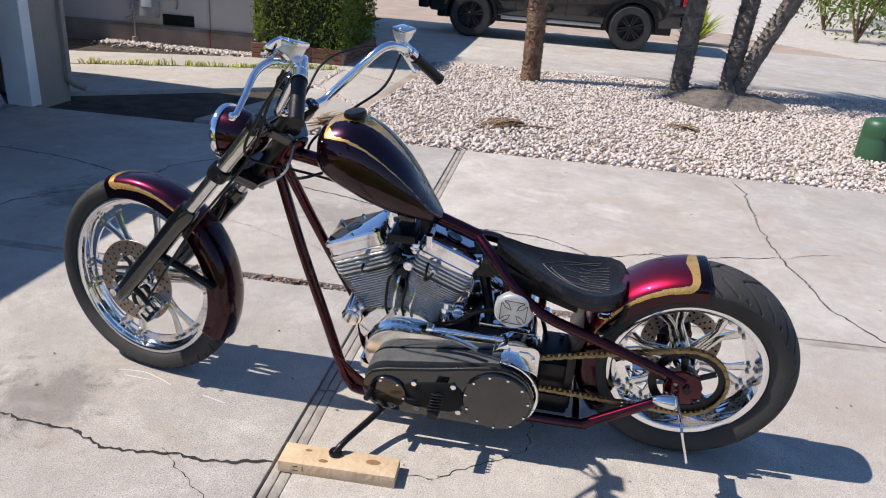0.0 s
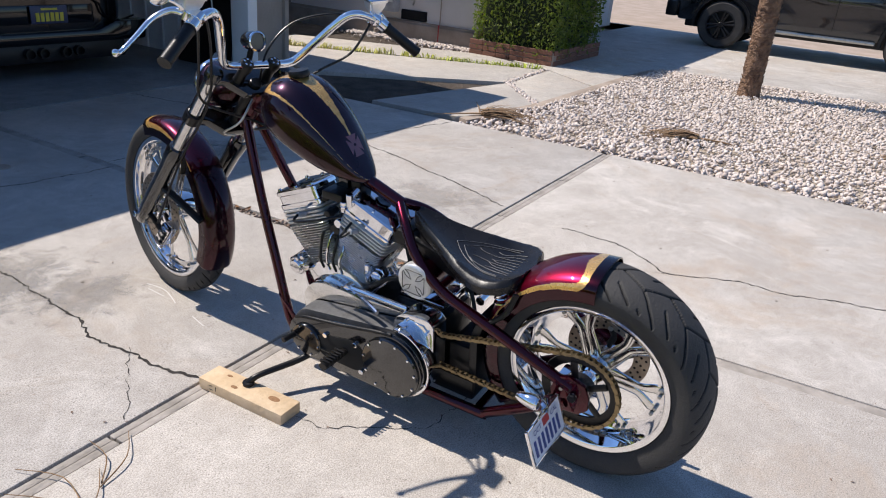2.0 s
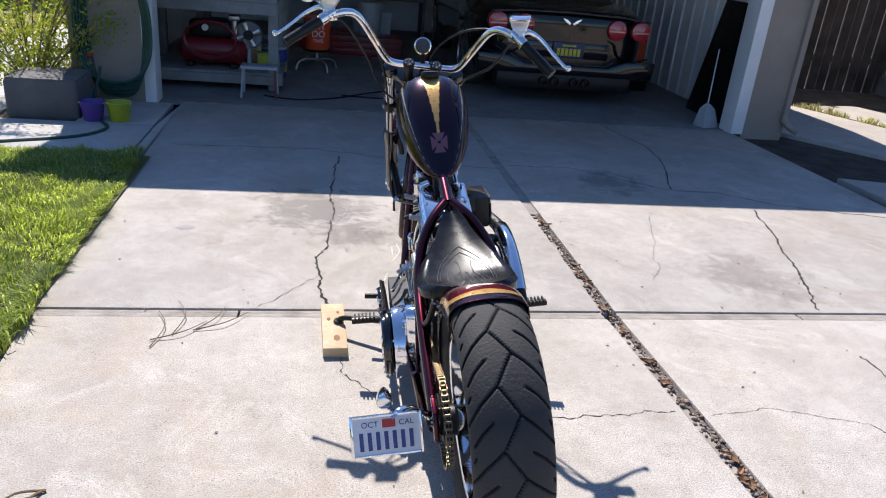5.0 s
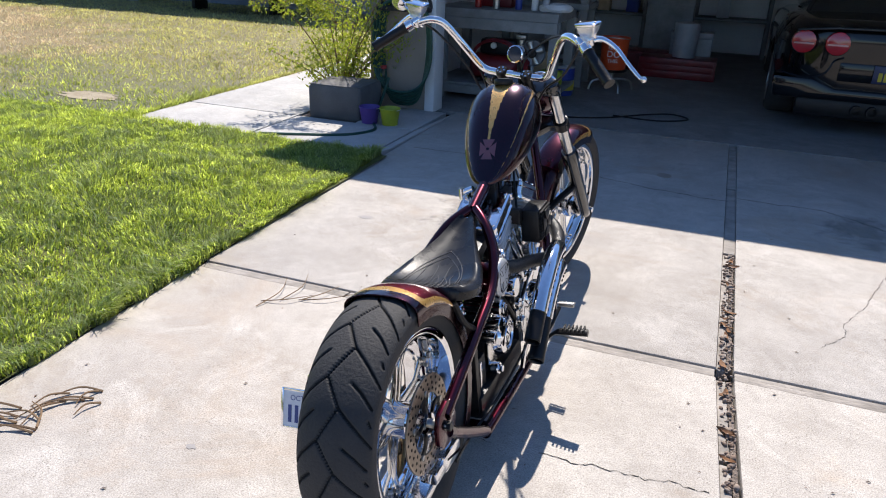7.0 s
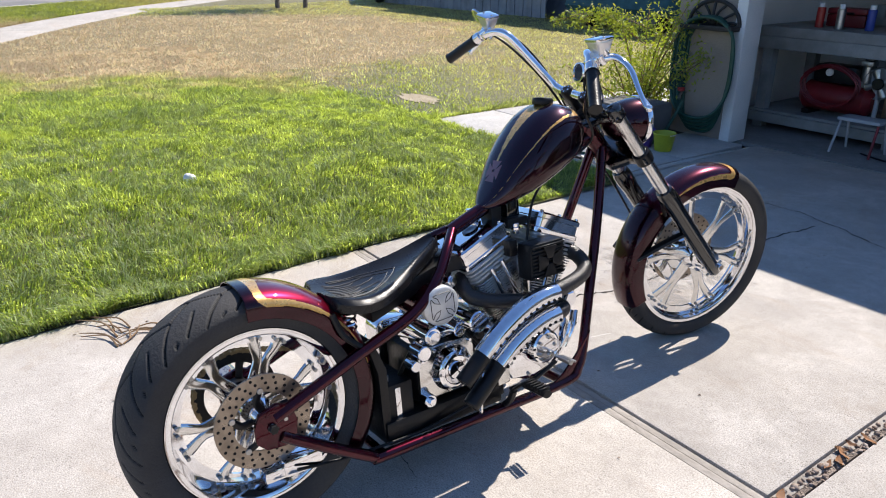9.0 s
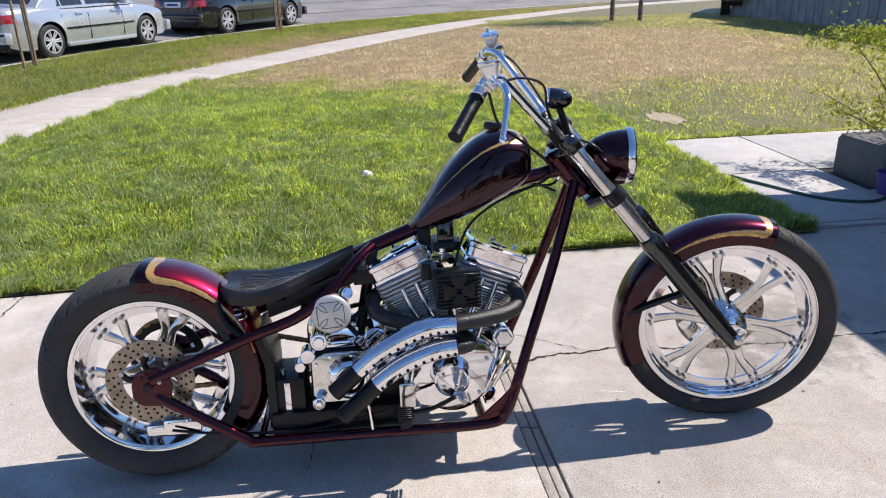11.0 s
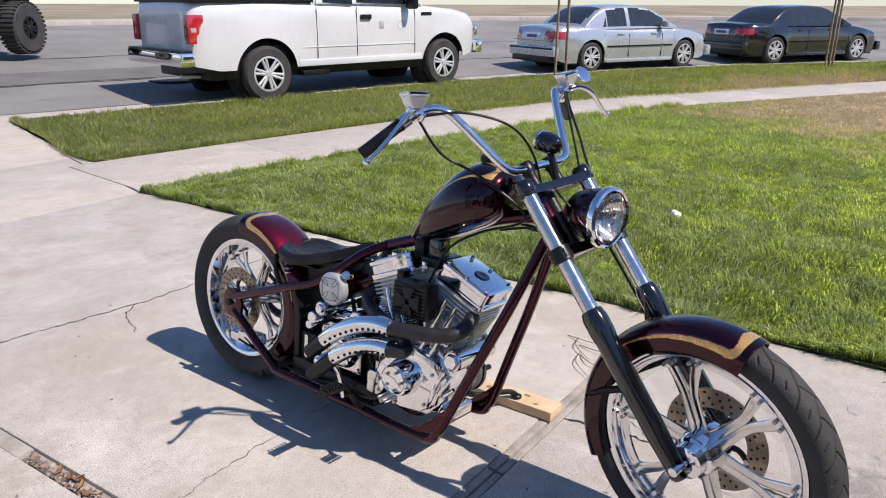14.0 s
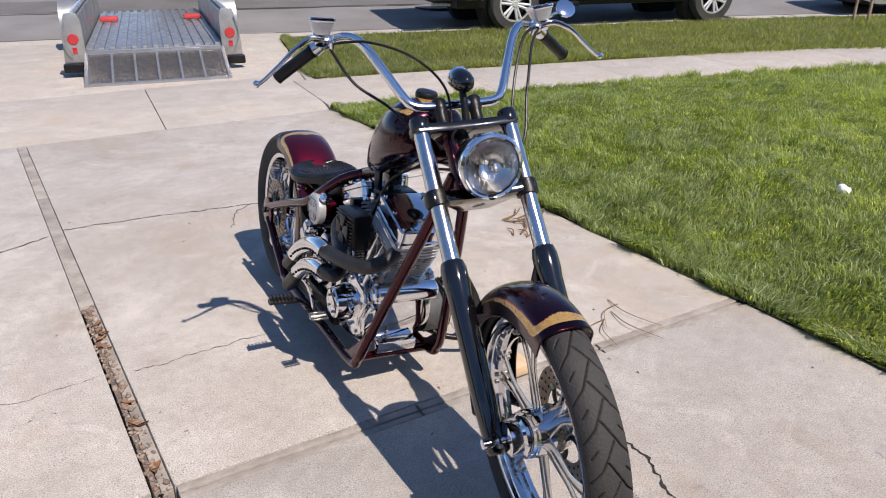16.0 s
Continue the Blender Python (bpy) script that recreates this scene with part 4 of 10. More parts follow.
part("petcock", join(cyl((-0.045, 0.80, 0.70), (-0.085, 0.80, 0.685), 0.011, 10), cyl((-0.085, 0.80, 0.70), (-0.085, 0.80, 0.66), 0.012, 10)), M_CHROME, bike, "chrome fuel petcock")
part("tank_mount", box(-0.03, 0.03, 0.80, 0.84, 0.665, 0.72, 0.006), M_SATIN, bike)


# fenders
def fender(name, m, r_out, half, drop, skirt, a0, a1, steps, gold, inner, parent, label):
    """Half-round fender over a wheel, with a gold band that runs along its tip and down both sides."""
    n_x = 120
    prof = []
    for k in range(n_x + 1):
        t = -1 + 2 * k / n_x
        if abs(t) > 0.74:
            e = (abs(t) - 0.74) / 0.26
            prof.append((math.copysign(half, t), r_out - drop - e * skirt))
        else:
            u = t / 0.74 * math.pi / 2
            prof.append((half * math.copysign(abs(math.sin(u)) ** 0.85, u), r_out - drop * (1 - abs(math.cos(u)) ** 0.8)))
    verts, faces, mats = [], [], []
    lat = [0.0]
    for (xa, ra), (xb, rb) in zip(prof, prof[1:]):
        lat.append(lat[-1] + math.hypot(xb - xa, rb - ra))
    mid = lat[-1] / 2
    for i in range(steps + 1):
        a = a0 + (a1 - a0) * i / steps
        for x, r in prof:
            verts.append((x, r * math.cos(a), r * math.sin(a)))
    w = n_x + 1
    margin, tip_w, side, taper, corner = gold
    for i in range(steps):
        u = (i + 0.5) / steps * abs(a1 - a0) * r_out - margin
        for k in range(n_x):
            faces.append((i * w + k, i * w + k + 1, (i + 1) * w + k + 1, (i + 1) * w + k))
            v = abs((lat[k] + lat[k + 1]) / 2 - mid)
            edge = side * (1 - 0.12 * min(1.0, max(0.0, u) / taper))
            du, dv = corner - u, v - (edge - corner)
            d = math.hypot(du, dv) - corner if du > 0 and dv > 0 else max(-u, v - edge)
            fade = max(0.0, 1 - max(0.0, u) / taper)
            wide = 0.003 + (tip_w - 0.003) * fade ** 1.3
            wide += tip_w * 1.1 * max(0.0, 1 - max(0.0, u) / (tip_w * 2.6)) * max(0.0, 1 - v / (edge * 0.5)) ** 1.2
            g = 0
            if d < 0 and u < taper * 1.1:
                g = 1 if d > -wide else (3 if d > -wide - 0.0028 else 2)
            mats.append(g)
    ob = raw(name, [m @ Vector(v) for v in verts], faces, [M_FENDER, M_GOLD, inner, M_GLOW], parent, label, True)
    ob.data.polygons.foreach_set("material_index", mats)
    so = ob.modifiers.new("thickness", 'SOLIDIFY')
    so.thickness = 0.004
    so.offset = -1
    return ob


M_FENDER = mat("dark_candy_fender", (0.034, 0.0008, 0.007), (0.018, 0.0008, 0.005), rough=0.26, metal=0.95, coat=0.6, scale=5, rvar=0.04)
M_FENDER_IN = mat("dark_candy_panel", (0.060, 0.0012, 0.012), (0.030, 0.001, 0.010), rough=0.28, metal=0.95, coat=0.7, scale=5, rvar=0.04)
M_GLOW = mat("bright_candy_panel", (0.26, 0.003, 0.024), (0.17, 0.0025, 0.018), rough=0.34, metal=0.95, coat=1.0, scale=5, rvar=0.04)
fender("rear_fender", RH, 0.3415, 0.099, 0.048, 0.026, radians(90.5), radians(-36), 330, (0.030, 0.024, 0.120, 0.40, 0.040), M_GLOW, bike, "burgundy rear fender edged with gold leaf")
fender("front_fender", WHEEL, 0.3575, 0.060, 0.040, 0.030, radians(32), radians(166), 330, (0.020, 0.022, 0.083, 0.36, 0.030), M_FENDER_IN, bike, "burgundy front fender edged with gold leaf")
mirror(lambda s: part("fender_strut", tube([(s * 0.075, -0.04, 0.31), (s * 0.082, -0.03, 0.355), (s * 0.10, -0.013, 0.40)], 0.011, 8, 3, squash=0.5), M_SATIN, bike, m=FRONT))
mirror(lambda s: part("fender_strut", tube([(s * 0.062, -0.215, 0.245), (s * 0.095, -0.11, 0.235), (s * 0.125, -0.03, 0.225)], 0.016, 8, 3, squash=0.6), M_SATIN, bike, m=FRONT))
mirror(lambda s: part("fender_bracket", tube([(s * 0.130, 0.27, 0.46), (s * 0.118, 0.23, 0.50), (s * 0.104, 0.21, 0.56)], 0.009, 8, 3), M_SATIN, bike))


# sprung solo seat
SEAT = [(0.600, 0.018), (0.592, 0.030), (0.56, 0.047), (0.50, 0.070), (0.44, 0.100), (0.38, 0.130), (0.32, 0.150), (0.27, 0.153), (0.235, 0.143), (0.208, 0.118), (0.193, 0.080), (0.187, 0.030)]


SEAT = [(0.606 - (0.600 - y) * 0.955, h * 0.925) for y, h in SEAT]


def seat_z(x, y):
    """Height of the saddle: rising to the nose and the back, rolled down at its rim."""
    t = (y - 0.211) / 0.395
    hw = SEAT[-1][1]
    for (ya, ha), (yb, hb) in zip(SEAT, SEAT[1:]):
        if yb <= y <= ya:
            hw = ha + (hb - ha) * (ya - y) / (ya - yb)
    v = min(1.0, abs(x) / hw)
    z = 0.569 + 0.094 * max(0, (t - 0.22) / 0.78) ** 1.6 + 0.018 * max(0, (0.40 - t) / 0.40) ** 1.8
    return z + (0.024 - 0.010 * max(0, t - 0.4)) * v ** 2.2 - 0.024 * max(0.0, (v - 0.80) / 0.20) ** 2


def build_seat():
    rings = []
    n = 24
    for q in smooth_path([(hw, y, 0) for y, hw in SEAT], 4):
        y, hw = q.y, max(q.x, 0.004)
        vs = [-1 + 2 * k / n for k in range(n + 1)]
        ring = [(v * hw, y, seat_z(v * hw, y)) for v in vs]
        ring += [(v * hw * 0.97, y, seat_z(v * hw, y) - 0.024) for v in reversed(vs)]
        rings.append(ring)
    return loft(rings)


seat = part("seat", build_seat(), M_LEATHER, bike, "tooled black leather solo seat")
for k in range(9):
    u = -0.064 + 0.016 * k
    y1 = 0.345 + 0.035 * math.cos(k * 2.1)
    pts = [(u, 0.262, 0), (u * 0.9 + 0.004, 0.29 + 0.01 * (k % 2), 0), (u * 0.72, y1, 0), (u * 0.66 + 0.008 * (-1) ** k, y1 + 0.02, 0)]
    part("tooled_line", tube([(x, y, seat_z(x, y) + 0.0008) for x, y, _ in smooth_path(pts, 4)], 0.0011, 5, 1), M_TOOLING, seat)
for s in (-1, 1):
    pts = [(s * 0.084, 0.285), (s * 0.078, 0.335), (s * 0.06, 0.39), (s * 0.03, 0.435), (0.0, 0.465)]
    part("tooled_line", tube([(x, y, seat_z(x, y) + 0.0008) for x, y in pts], 0.0012, 5, 4), M_TOOLING, seat)
    pts = [(s * 0.075, 0.29), (s * 0.07, 0.34), (s * 0.05, 0.385), (s * 0.022, 0.42), (0.0, 0.44)]
    part("tooled_line", tube([(x, y, seat_z(x, y) + 0.0008) for x, y in pts], 0.0010, 5, 4), M_TOOLING, seat)
for s in (-1, 1):
    coil = [(s * 0.085 + 0.018 * math.cos(a * 0.6), 0.265 + 0.018 * math.sin(a * 0.6), 0.500 + 0.0015 * a) for a in range(40)]
    part("seat_spring", tube(coil, 0.0035, 6, 1), M_CHROME, bike)
part("seat_pan", box(-0.09, 0.09, 0.24, 0.40, 0.538, 0.546, 0.003), M_SATIN, bike)
part("seat_hinge", box(-0.02, 0.02, 0.56, 0.60, 0.600, 0.632, 0.004), M_CHROME, bike)


# engine: two finned cylinders in a vee on a polished crankcase
def cyl_frame(sign):
    return Matrix.Translation((0, 0.885, 0.272)) @ Matrix.Rotation(-sign * radians(22.5), 4, 'X')


def rounded_rect(hx, hy, r, z, n=5):
    out = []
    for cx, cy, a0 in ((hx - r, hy - r, 0), (-hx + r, hy - r, 90), (-hx + r, -hy + r, 180), (hx - r, -hy + r, 270)):
        for k in range(n + 1):
            a = radians(a0 + 90 * k / n)
            out.append((cx + r * math.cos(a), cy + r * math.sin(a), z))
    return out


for sign in (1, -1):
    cm = cyl_frame(sign)
    barrel = part("cylinder", lathe([(0.052, 0.08), (0.056, 0.09), (0.056, 0.30), (0.05, 0.31)], 32, 'Z', caps=True), M_SATIN, bike, "finned V-twin cylinder", m=cm)
    fins = []
    for k in range(21):
        z = 0.112 + 0.0087 * k
        g = 0.066 + 0.00114 * k
        fins.append(loft([rounded_rect(g - 0.001, g + 0.003, 0.030, z), rounded_rect(g, g + 0.004, 0.030, z + 0.0012), rounded_rect(g, g + 0.004, 0.030, z + 0.0028), rounded_rect(g - 0.001, g + 0.003, 0.030, z + 0.0040)]))
    for fin in fins:
        part("cooling_fin", fin, M_FIN, barrel, m=cm)
    head = []
    for k in range(4):
        z = 0.298 + 0.013 * k
        head.append(loft([rounded_rect(0.082, 0.094, 0.022, z), rounded_rect(0.083, 0.095, 0.022, z + 0.002), rounded_rect(0.083, 0.095, 0.022, z + 0.006), rounded_rect(0.080, 0.092, 0.022, z + 0.008)]))
    head.append(loft([rounded_rect(0.066, 0.08, 0.02, 0.29), rounded_rect(0.066, 0.08, 0.02, 0.352)]))
    part("cylinder_head", join(*head), M_RAWALU, bike, m=cm)
    rb = loft([rounded_rect(0.078, 0.094, 0.016, 0.346), rounded_rect(0.080, 0.096, 0.016, 0.349), rounded_rect(0.080, 0.096, 0.016, 0.362), rounded_rect(0.076, 0.091, 0.016, 0.365), rounded_rect(0.076, 0.091, 0.016, 0.392), rounded_rect(0.079, 0.094, 0.014, 0.395), rounded_rect(0.079, 0.094, 0.014, 0.407), rounded_rect(0.074, 0.088, 0.014, 0.412)])
    rocker = part("rocker_box", rb, M_CHROME, bike, "chrome rocker box", m=cm)
    for x in (-0.066, 0.066):
        for y in (-0.078, 0.0, 0.078):
            part("cover_bolt", cyl((x, y, 0.410), (x, y, 0.418), 0.006, 8), M_CHROME, rocker, m=cm)
    part("breather_port", lathe([(0.0, 0.41), (0.024, 0.41), (0.026, 0.414), (0.022, 0.4155), (0.012, 0.414), (0.0, 0.413)], 24, 'Z'), M_BLACK, rocker, m=cm @ Matrix.Translation((0.0, 0.012, 0)))
    for y in (-0.022, 0.022):
        top = cm @ Vector((0.086, y, 0.315))
        part("pushrod_tube", cyl((0.108, 0.885 + sign * 0.045 + y * 1.0, 0.375), top, 0.0085, 12), M_CHROME, bike)
        part("tappet_collar", cyl((0.107, 0.885 + sign * 0.045 + y, 0.362), (0.108, 0.885 + sign * 0.045 + y, 0.392), 0.0125, 12), M_CHROME, bike)
    # spark plug and lead
    sp = cm @ Vector((-0.085, -sign * 0.02, 0.325))
    part("spark_plug", cyl(sp, sp + Vector((-0.035, 0, 0.012)), 0.009, 10), M_GREYPL, bike)
    part("plug_lead", tube([sp + Vector((-0.035, 0, 0.012)), sp + Vector((-0.055, -sign * 0.02, 0.0)), (-0.04, 0.80, 0.62), (-0.01, 0.79, 0.66)], 0.0042, 8, 6), M_SATIN, bike)

part("crankcase", lathe([(0.0, -0.105), (0.10, -0.105), (0.112, -0.095), (0.118, -0.03), (0.122, 0.0), (0.118, 0.04), (0.112, 0.095), (0.0, 0.10)], 48, 'X'), M_ALU, bike, "polished crankcase", m=Matrix.Translation((0, 0.885, 0.265)))
part("crankcase_shoulder", plate([(0.74, 0.35), (0.82, 0.405), (0.885, 0.425), (0.96, 0.41), (1.03, 0.35), (1.02, 0.26), (0.99, 0.19), (0.90, 0.155), (0.78, 0.17), (0.73, 0.24)], -0.08, 0.085, 0.012), M_CHROME, bike)
camcase = part("cam_cover", plate([(0.745, 0.245), (0.76, 0.33), (0.82, 0.385), (0.90, 0.40), (0.985, 0.375), (1.02, 0.315), (1.0, 0.235), (0.945, 0.19), (0.86, 0.175), (0.78, 0.19)], 0.085, 0.125, 0.010), M_CHROME, bike, "chrome cam cover")
part("nose_cone", lathe([(0.062, 0.120), (0.062, 0.135), (0.055, 0.160), (0.052, 0.176), (0.046, 0.181), (0.040, 0.178), (0.0, 0.179)], 40, 'X'), M_CHROME, camcase, "round chrome points cover", m=Matrix.Translation((0, 0.872, 0.29)))
for k in range(5):
    a = 2 * math.pi * k / 5
    part("cover_bolt", cyl((0.178, 0.872 + 0.030 * math.cos(a), 0.29 + 0.030 * math.sin(a)), (0.184, 0.872 + 0.030 * math.cos(a), 0.29 + 0.030 * math.sin(a)), 0.005, 8), M_STEEL, camcase)
for y, z in ((0.77, 0.25), (0.80, 0.345), (0.90, 0.385), (0.985, 0.33), (0.96, 0.22), (0.84, 0.19)):
    part("cover_bolt", cyl((0.123, y, z), (0.131, y, z), 0.006, 8), M_STEEL, camcase)
part("oil_pump", join(box(0.06, 0.13, 0.715, 0.765, 0.19, 0.27, 0.008), cyl((0.1, 0.74, 0.27), (0.1, 0.74, 0.30), 0.012, 10)), M_ALU, bike)
part("oil_filter", join(cyl((-0.105, 1.035, 0.380), (0.105, 1.04, 0.385), 0.034, 28), cyl((-0.114, 1.035, 0.380), (-0.105, 1.035, 0.380), 0.024, 20), cyl((0.105, 1.04, 0.385), (0.115, 1.04, 0.385), 0.026, 6)), M_CHROME, bike, "chrome oil filter")
for k, (a, b) in enumerate((((0.12, 1.0, 0.235), (0.12, 1.055, 0.345)), ((0.12, 0.975, 0.22), (0.13, 1.03, 0.355)), ((0.10, 0.96, 0.20), (0.11, 1.06, 0.30)))):
    part("oil_line", tube([a, ((a[0] + b[0]) / 2 + 0.012, (a[1] + b[1]) / 2, (a[2] + b[2]) / 2), b], 0.0065, 8, 5), M_CHROME, bike)
part("engine_mount", plate([(0.985, 0.15), (1.018, 0.155), (1.022, 0.195), (0.98, 0.20)], -0.07, 0.07, 0.006), M_CHROME, bike)
part("engine_mount", box(-0.10, 0.10, 0.70, 0.76, 0.14, 0.19, 0.006), M_SATIN, bike)
part("top_mount", box(-0.02, 0.03, 0.86, 0.91, 0.64, 0.735, 0.006), M_BLACK, bike)

# clutter between and behind the cylinders
for a, b, r, mt in (((-0.075, 0.865, 0.575), (-0.035, 0.865, 0.575), 0.016, M_CHROME), ((-0.078, 0.905, 0.60), (-0.030, 0.905, 0.60), 0.012, M_SATIN), ((-0.070, 0.885, 0.545), (-0.030, 0.885, 0.545), 0.020, M_SATIN),
                    ((-0.06, 0.845, 0.62), (-0.06, 0.845, 0.655), 0.014, M_CHROME), ((-0.055, 0.925, 0.635), (-0.055, 0.925, 0.668), 0.011, M_SATIN), ((0.055, 0.87, 0.63), (0.055, 0.87, 0.665), 0.012, M_CHROME),
                    ((-0.09, 0.735, 0.42), (-0.09, 0.735, 0.48), 0.014, M_CHROME), ((-0.10, 0.70, 0.445), (-0.055, 0.70, 0.445), 0.020, M_CHROME), ((0.09, 0.70, 0.345), (0.13, 0.70, 0.345), 0.018, M_CHROME),
                    ((0.09, 0.665, 0.375), (0.125, 0.665, 0.375), 0.014, M_SATIN), ((0.10, 0.99, 0.45), (0.10, 1.02, 0.43), 0.014, M_CHROME), ((-0.10, 0.995, 0.43), (-0.10, 1.03, 0.41), 0.013, M_CHROME)):
    part("engine_fitting", join(cyl(a, b, r, 14), cyl(Vector(a).lerp(Vector(b), 0.35), Vector(a).lerp(Vector(b), 0.65), r * 1.25, 6)), mt, bike)
part("ignition_module", box(-0.072, 0.05, 0.845, 0.925, 0.650, 0.678, 0.006), M_SATIN, bike)
for k in range(4):
    y = 0.845 + 0.026 * k
    part("oil_line", tube([(-0.09, y, 0.405), (-0.098, y + 0.004, 0.45), (-0.08, y - 0.004, 0.50 + 0.012 * k), (-0.05, 0.885, 0.54)], 0.0045, 8, 5), (M_CHROME, M_SATIN)[k % 2], bike)
for sgn in (-1, 1):
    for k in range(4):
        bz = cyl_frame(sgn) @ Vector((-0.072, -0.05 + 0.034 * k, 0.105))
        part("base_nut", cyl(bz, bz + Vector((0, 0, 0.014)), 0.0075, 6), M_CHROME, bike)
# intake side
part("carburettor", join(box(0.03, 0.10, 0.86, 0.92, 0.48, 0.55, 0.010), cyl((0.06, 0.89, 0.44), (0.06, 0.89, 0.49), 0.024, 16)), M_ALU, bike)
ac = part("air_cleaner", box(0.10, 0.165, 0.835, 0.968, 0.505, 0.618, 0.010), M_SATIN, bike, "black finned air cleaner")
for k in range(9):
    z = 0.514 + 0.0115 * k
    part("fin", box(0.165, 0.172, 0.840, 0.963, z, z + 0.005, 0.001, 1), M_SATIN, ac)
crossp = []
for a in range(4):
    at = Matrix.Translation((0.1735, 0.902, 0.561)) @ Matrix.Rotation(a * math.pi / 2, 4, 'X')
    crossp.append(plate([(-0.010, 0.008), (-0.026, 0.046), (0.026, 0.046), (0.010, 0.008)], 0, 0.0035, 0.001))
    crossp[-1].transform(at)
part("raised_cross", join(*crossp), M_SATIN, ac)
part("manifold", tube([(0.03, 0.79, 0.565), (0.02, 0.885, 0.535), (0.03, 0.98, 0.565)], 0.024, 12, 5), M_ALU, bike)
part("throttle_bracket", box(0.06, 0.11, 0.80, 0.83, 0.58, 0.63, 0.004), M_SATIN, bike)

# exhaust
part("header_pipe", tube([(0.03, 1.045, 0.545), (0.07, 1.078, 0.533), (0.115, 1.086, 0.510), (0.150, 1.066, 0.492), (0.176, 1.022, 0.484), (0.196, 0.965, 0.481), (0.210, 0.90, 0.478), (0.214, 0.86, 0.474)], 0.0235, 18, 8), M_WRAP, bike, "matt black exhaust header")
part("header_pipe", tube([(0.03, 0.675, 0.53), (0.06, 0.655, 0.515), (0.09, 0.665, 0.485), (0.115, 0.73, 0.462), (0.14, 0.82, 0.445), (0.172, 0.905, 0.425), (0.198, 0.925, 0.412), (0.213, 0.90, 0.408), (0.216, 0.86, 0.405)], 0.0225, 18, 8), M_WRAP, bike, "matt black exhaust header")
SH1 = [(0.214, 0.882, 0.476), (0.215, 0.83, 0.476), (0.216, 0.77, 0.463), (0.217, 0.71, 0.437), (0.217, 0.65, 0.402), (0.216, 0.600, 0.362)]
SH2 = [(0.216, 0.882, 0.410), (0.217, 0.83, 0.405), (0.218, 0.77, 0.388), (0.219, 0.71, 0.360), (0.219, 0.650, 0.318)]
for path, tip in ((SH1, [(0.216, 0.615, 0.372), (0.216, 0.57, 0.333), (0.215, 0.528, 0.298)]), (SH2, [(0.219, 0.665, 0.33), (0.219, 0.61, 0.278), (0.219, 0.545, 0.222)])):
    sh = part("heat_shield", tube(path, 0.0285, 20, 8), M_CHROME, bike, "curved perforated chrome exhaust shield")
    pts = smooth_path(path, 5)
    for i in range(1, len(pts) - 1, 2):
        tan = (pts[i + 1] - pts[i - 1]).normalized()
        down = Vector((0, tan.z, -tan.y))
        if down.z > 0:
            down = -down
        c = pts[i] + Vector((0.0255, 0, 0)) + down * 0.012
        # near-black pegs paint the dark of the shield's holes
        part("perforation", cyl(c - Vector((0.003, 0, 0)), c + Vector((0.003, 0, 0)) + down * 0.001, 0.0048, 8), M_GROOVE, sh)
    tb = tube(tip, 0.0255, 20, 6, caps=False)
    tp = part("exhaust_tip", tb, M_SATIN, bike, "satin black slash-cut exhaust tip")
    so = tp.modifiers.new("thickness", 'SOLIDIFY')
    so.thickness = 0.003
part("exhaust_bracket", tube([(0.22, 0.60, 0.30), (0.17, 0.62, 0.24), (0.147, 0.63, 0.14)], 0.008, 8, 4), M_CHROME, bike)

# gearbox, oil tank, battery
gbx = part("gearbox", box(-0.09, 0.088, 0.455, 0.66, 0.20, 0.37, 0.025), M_SATIN, bike, "black five speed gearbox")
part("side_cover", lathe([(0.070, 0.080), (0.072, 0.086), (0.070, 0.098), (0.062, 0.112), (0.060, 0.120), (0.050, 0.127), (0.044, 0.128), (0.042, 0.122), (0.030, 0.121), (0.026, 0.126), (0.0, 0.129)], 40, 'X'), M_CHROME, gbx, "domed chrome gearbox end cover", m=Matrix.Translation((0, 0.572, 0.292)))
part("trap_door", plate([(0.46, 0.215), (0.46, 0.35), (0.50, 0.372), (0.63, 0.372), (0.655, 0.35), (0.655, 0.215)], 0.086, 0.096, 0.004), M_ALU, gbx)
for gy, gz in ((0.472, 0.23), (0.472, 0.34), (0.515, 0.362), (0.64, 0.36), (0.643, 0.23)):
    part("cover_bolt", cyl((0.094, gy, gz), (0.103, gy, gz), 0.0055, 8), M_CHROME, gbx)
part("kick_boss", join(cyl((0.09, 0.475, 0.225), (0.125, 0.475, 0.225), 0.020, 16), cyl((0.125, 0.475, 0.225), (0.135, 0.475, 0.225), 0.012, 6)), M_CHROME, gbx)
for k in range(6):
    a = 2 * math.pi * k / 6
    part("cover_bolt", cyl((0.108, 0.572 + 0.055 * math.cos(a), 0.292 + 0.055 * math.sin(a)), (0.124, 0.572 + 0.055 * math.cos(a), 0.292 + 0.055 * math.sin(a)), 0.0055, 8), M_STEEL, gbx)
part("gearbox_lid", box(-0.06, 0.07, 0.47, 0.64, 0.368, 0.40, 0.010), M_CHROME, bike)
part("starter_motor", join(cyl((0.02, 0.655, 0.42), (0.135, 0.655, 0.42), 0.034, 24), cyl((0.0, 0.61, 0.40), (0.10, 0.61, 0.40), 0.022, 16)), M_CHROME, bike, "chrome starter motor")
part("solenoid", join(cyl((0.02, 0.49, 0.425), (0.14, 0.49, 0.425), 0.026, 20), cyl((0.14, 0.49, 0.425), (0.148, 0.49, 0.425), 0.017, 12)), M_CHROME, bike)
part("speed_sensor", join(cyl((0.09, 0.455, 0.385), (0.145, 0.455, 0.385), 0.022, 16), cyl((0.09, 0.43, 0.35), (0.135, 0.43, 0.35), 0.016, 14)), M_CHROME, bike)
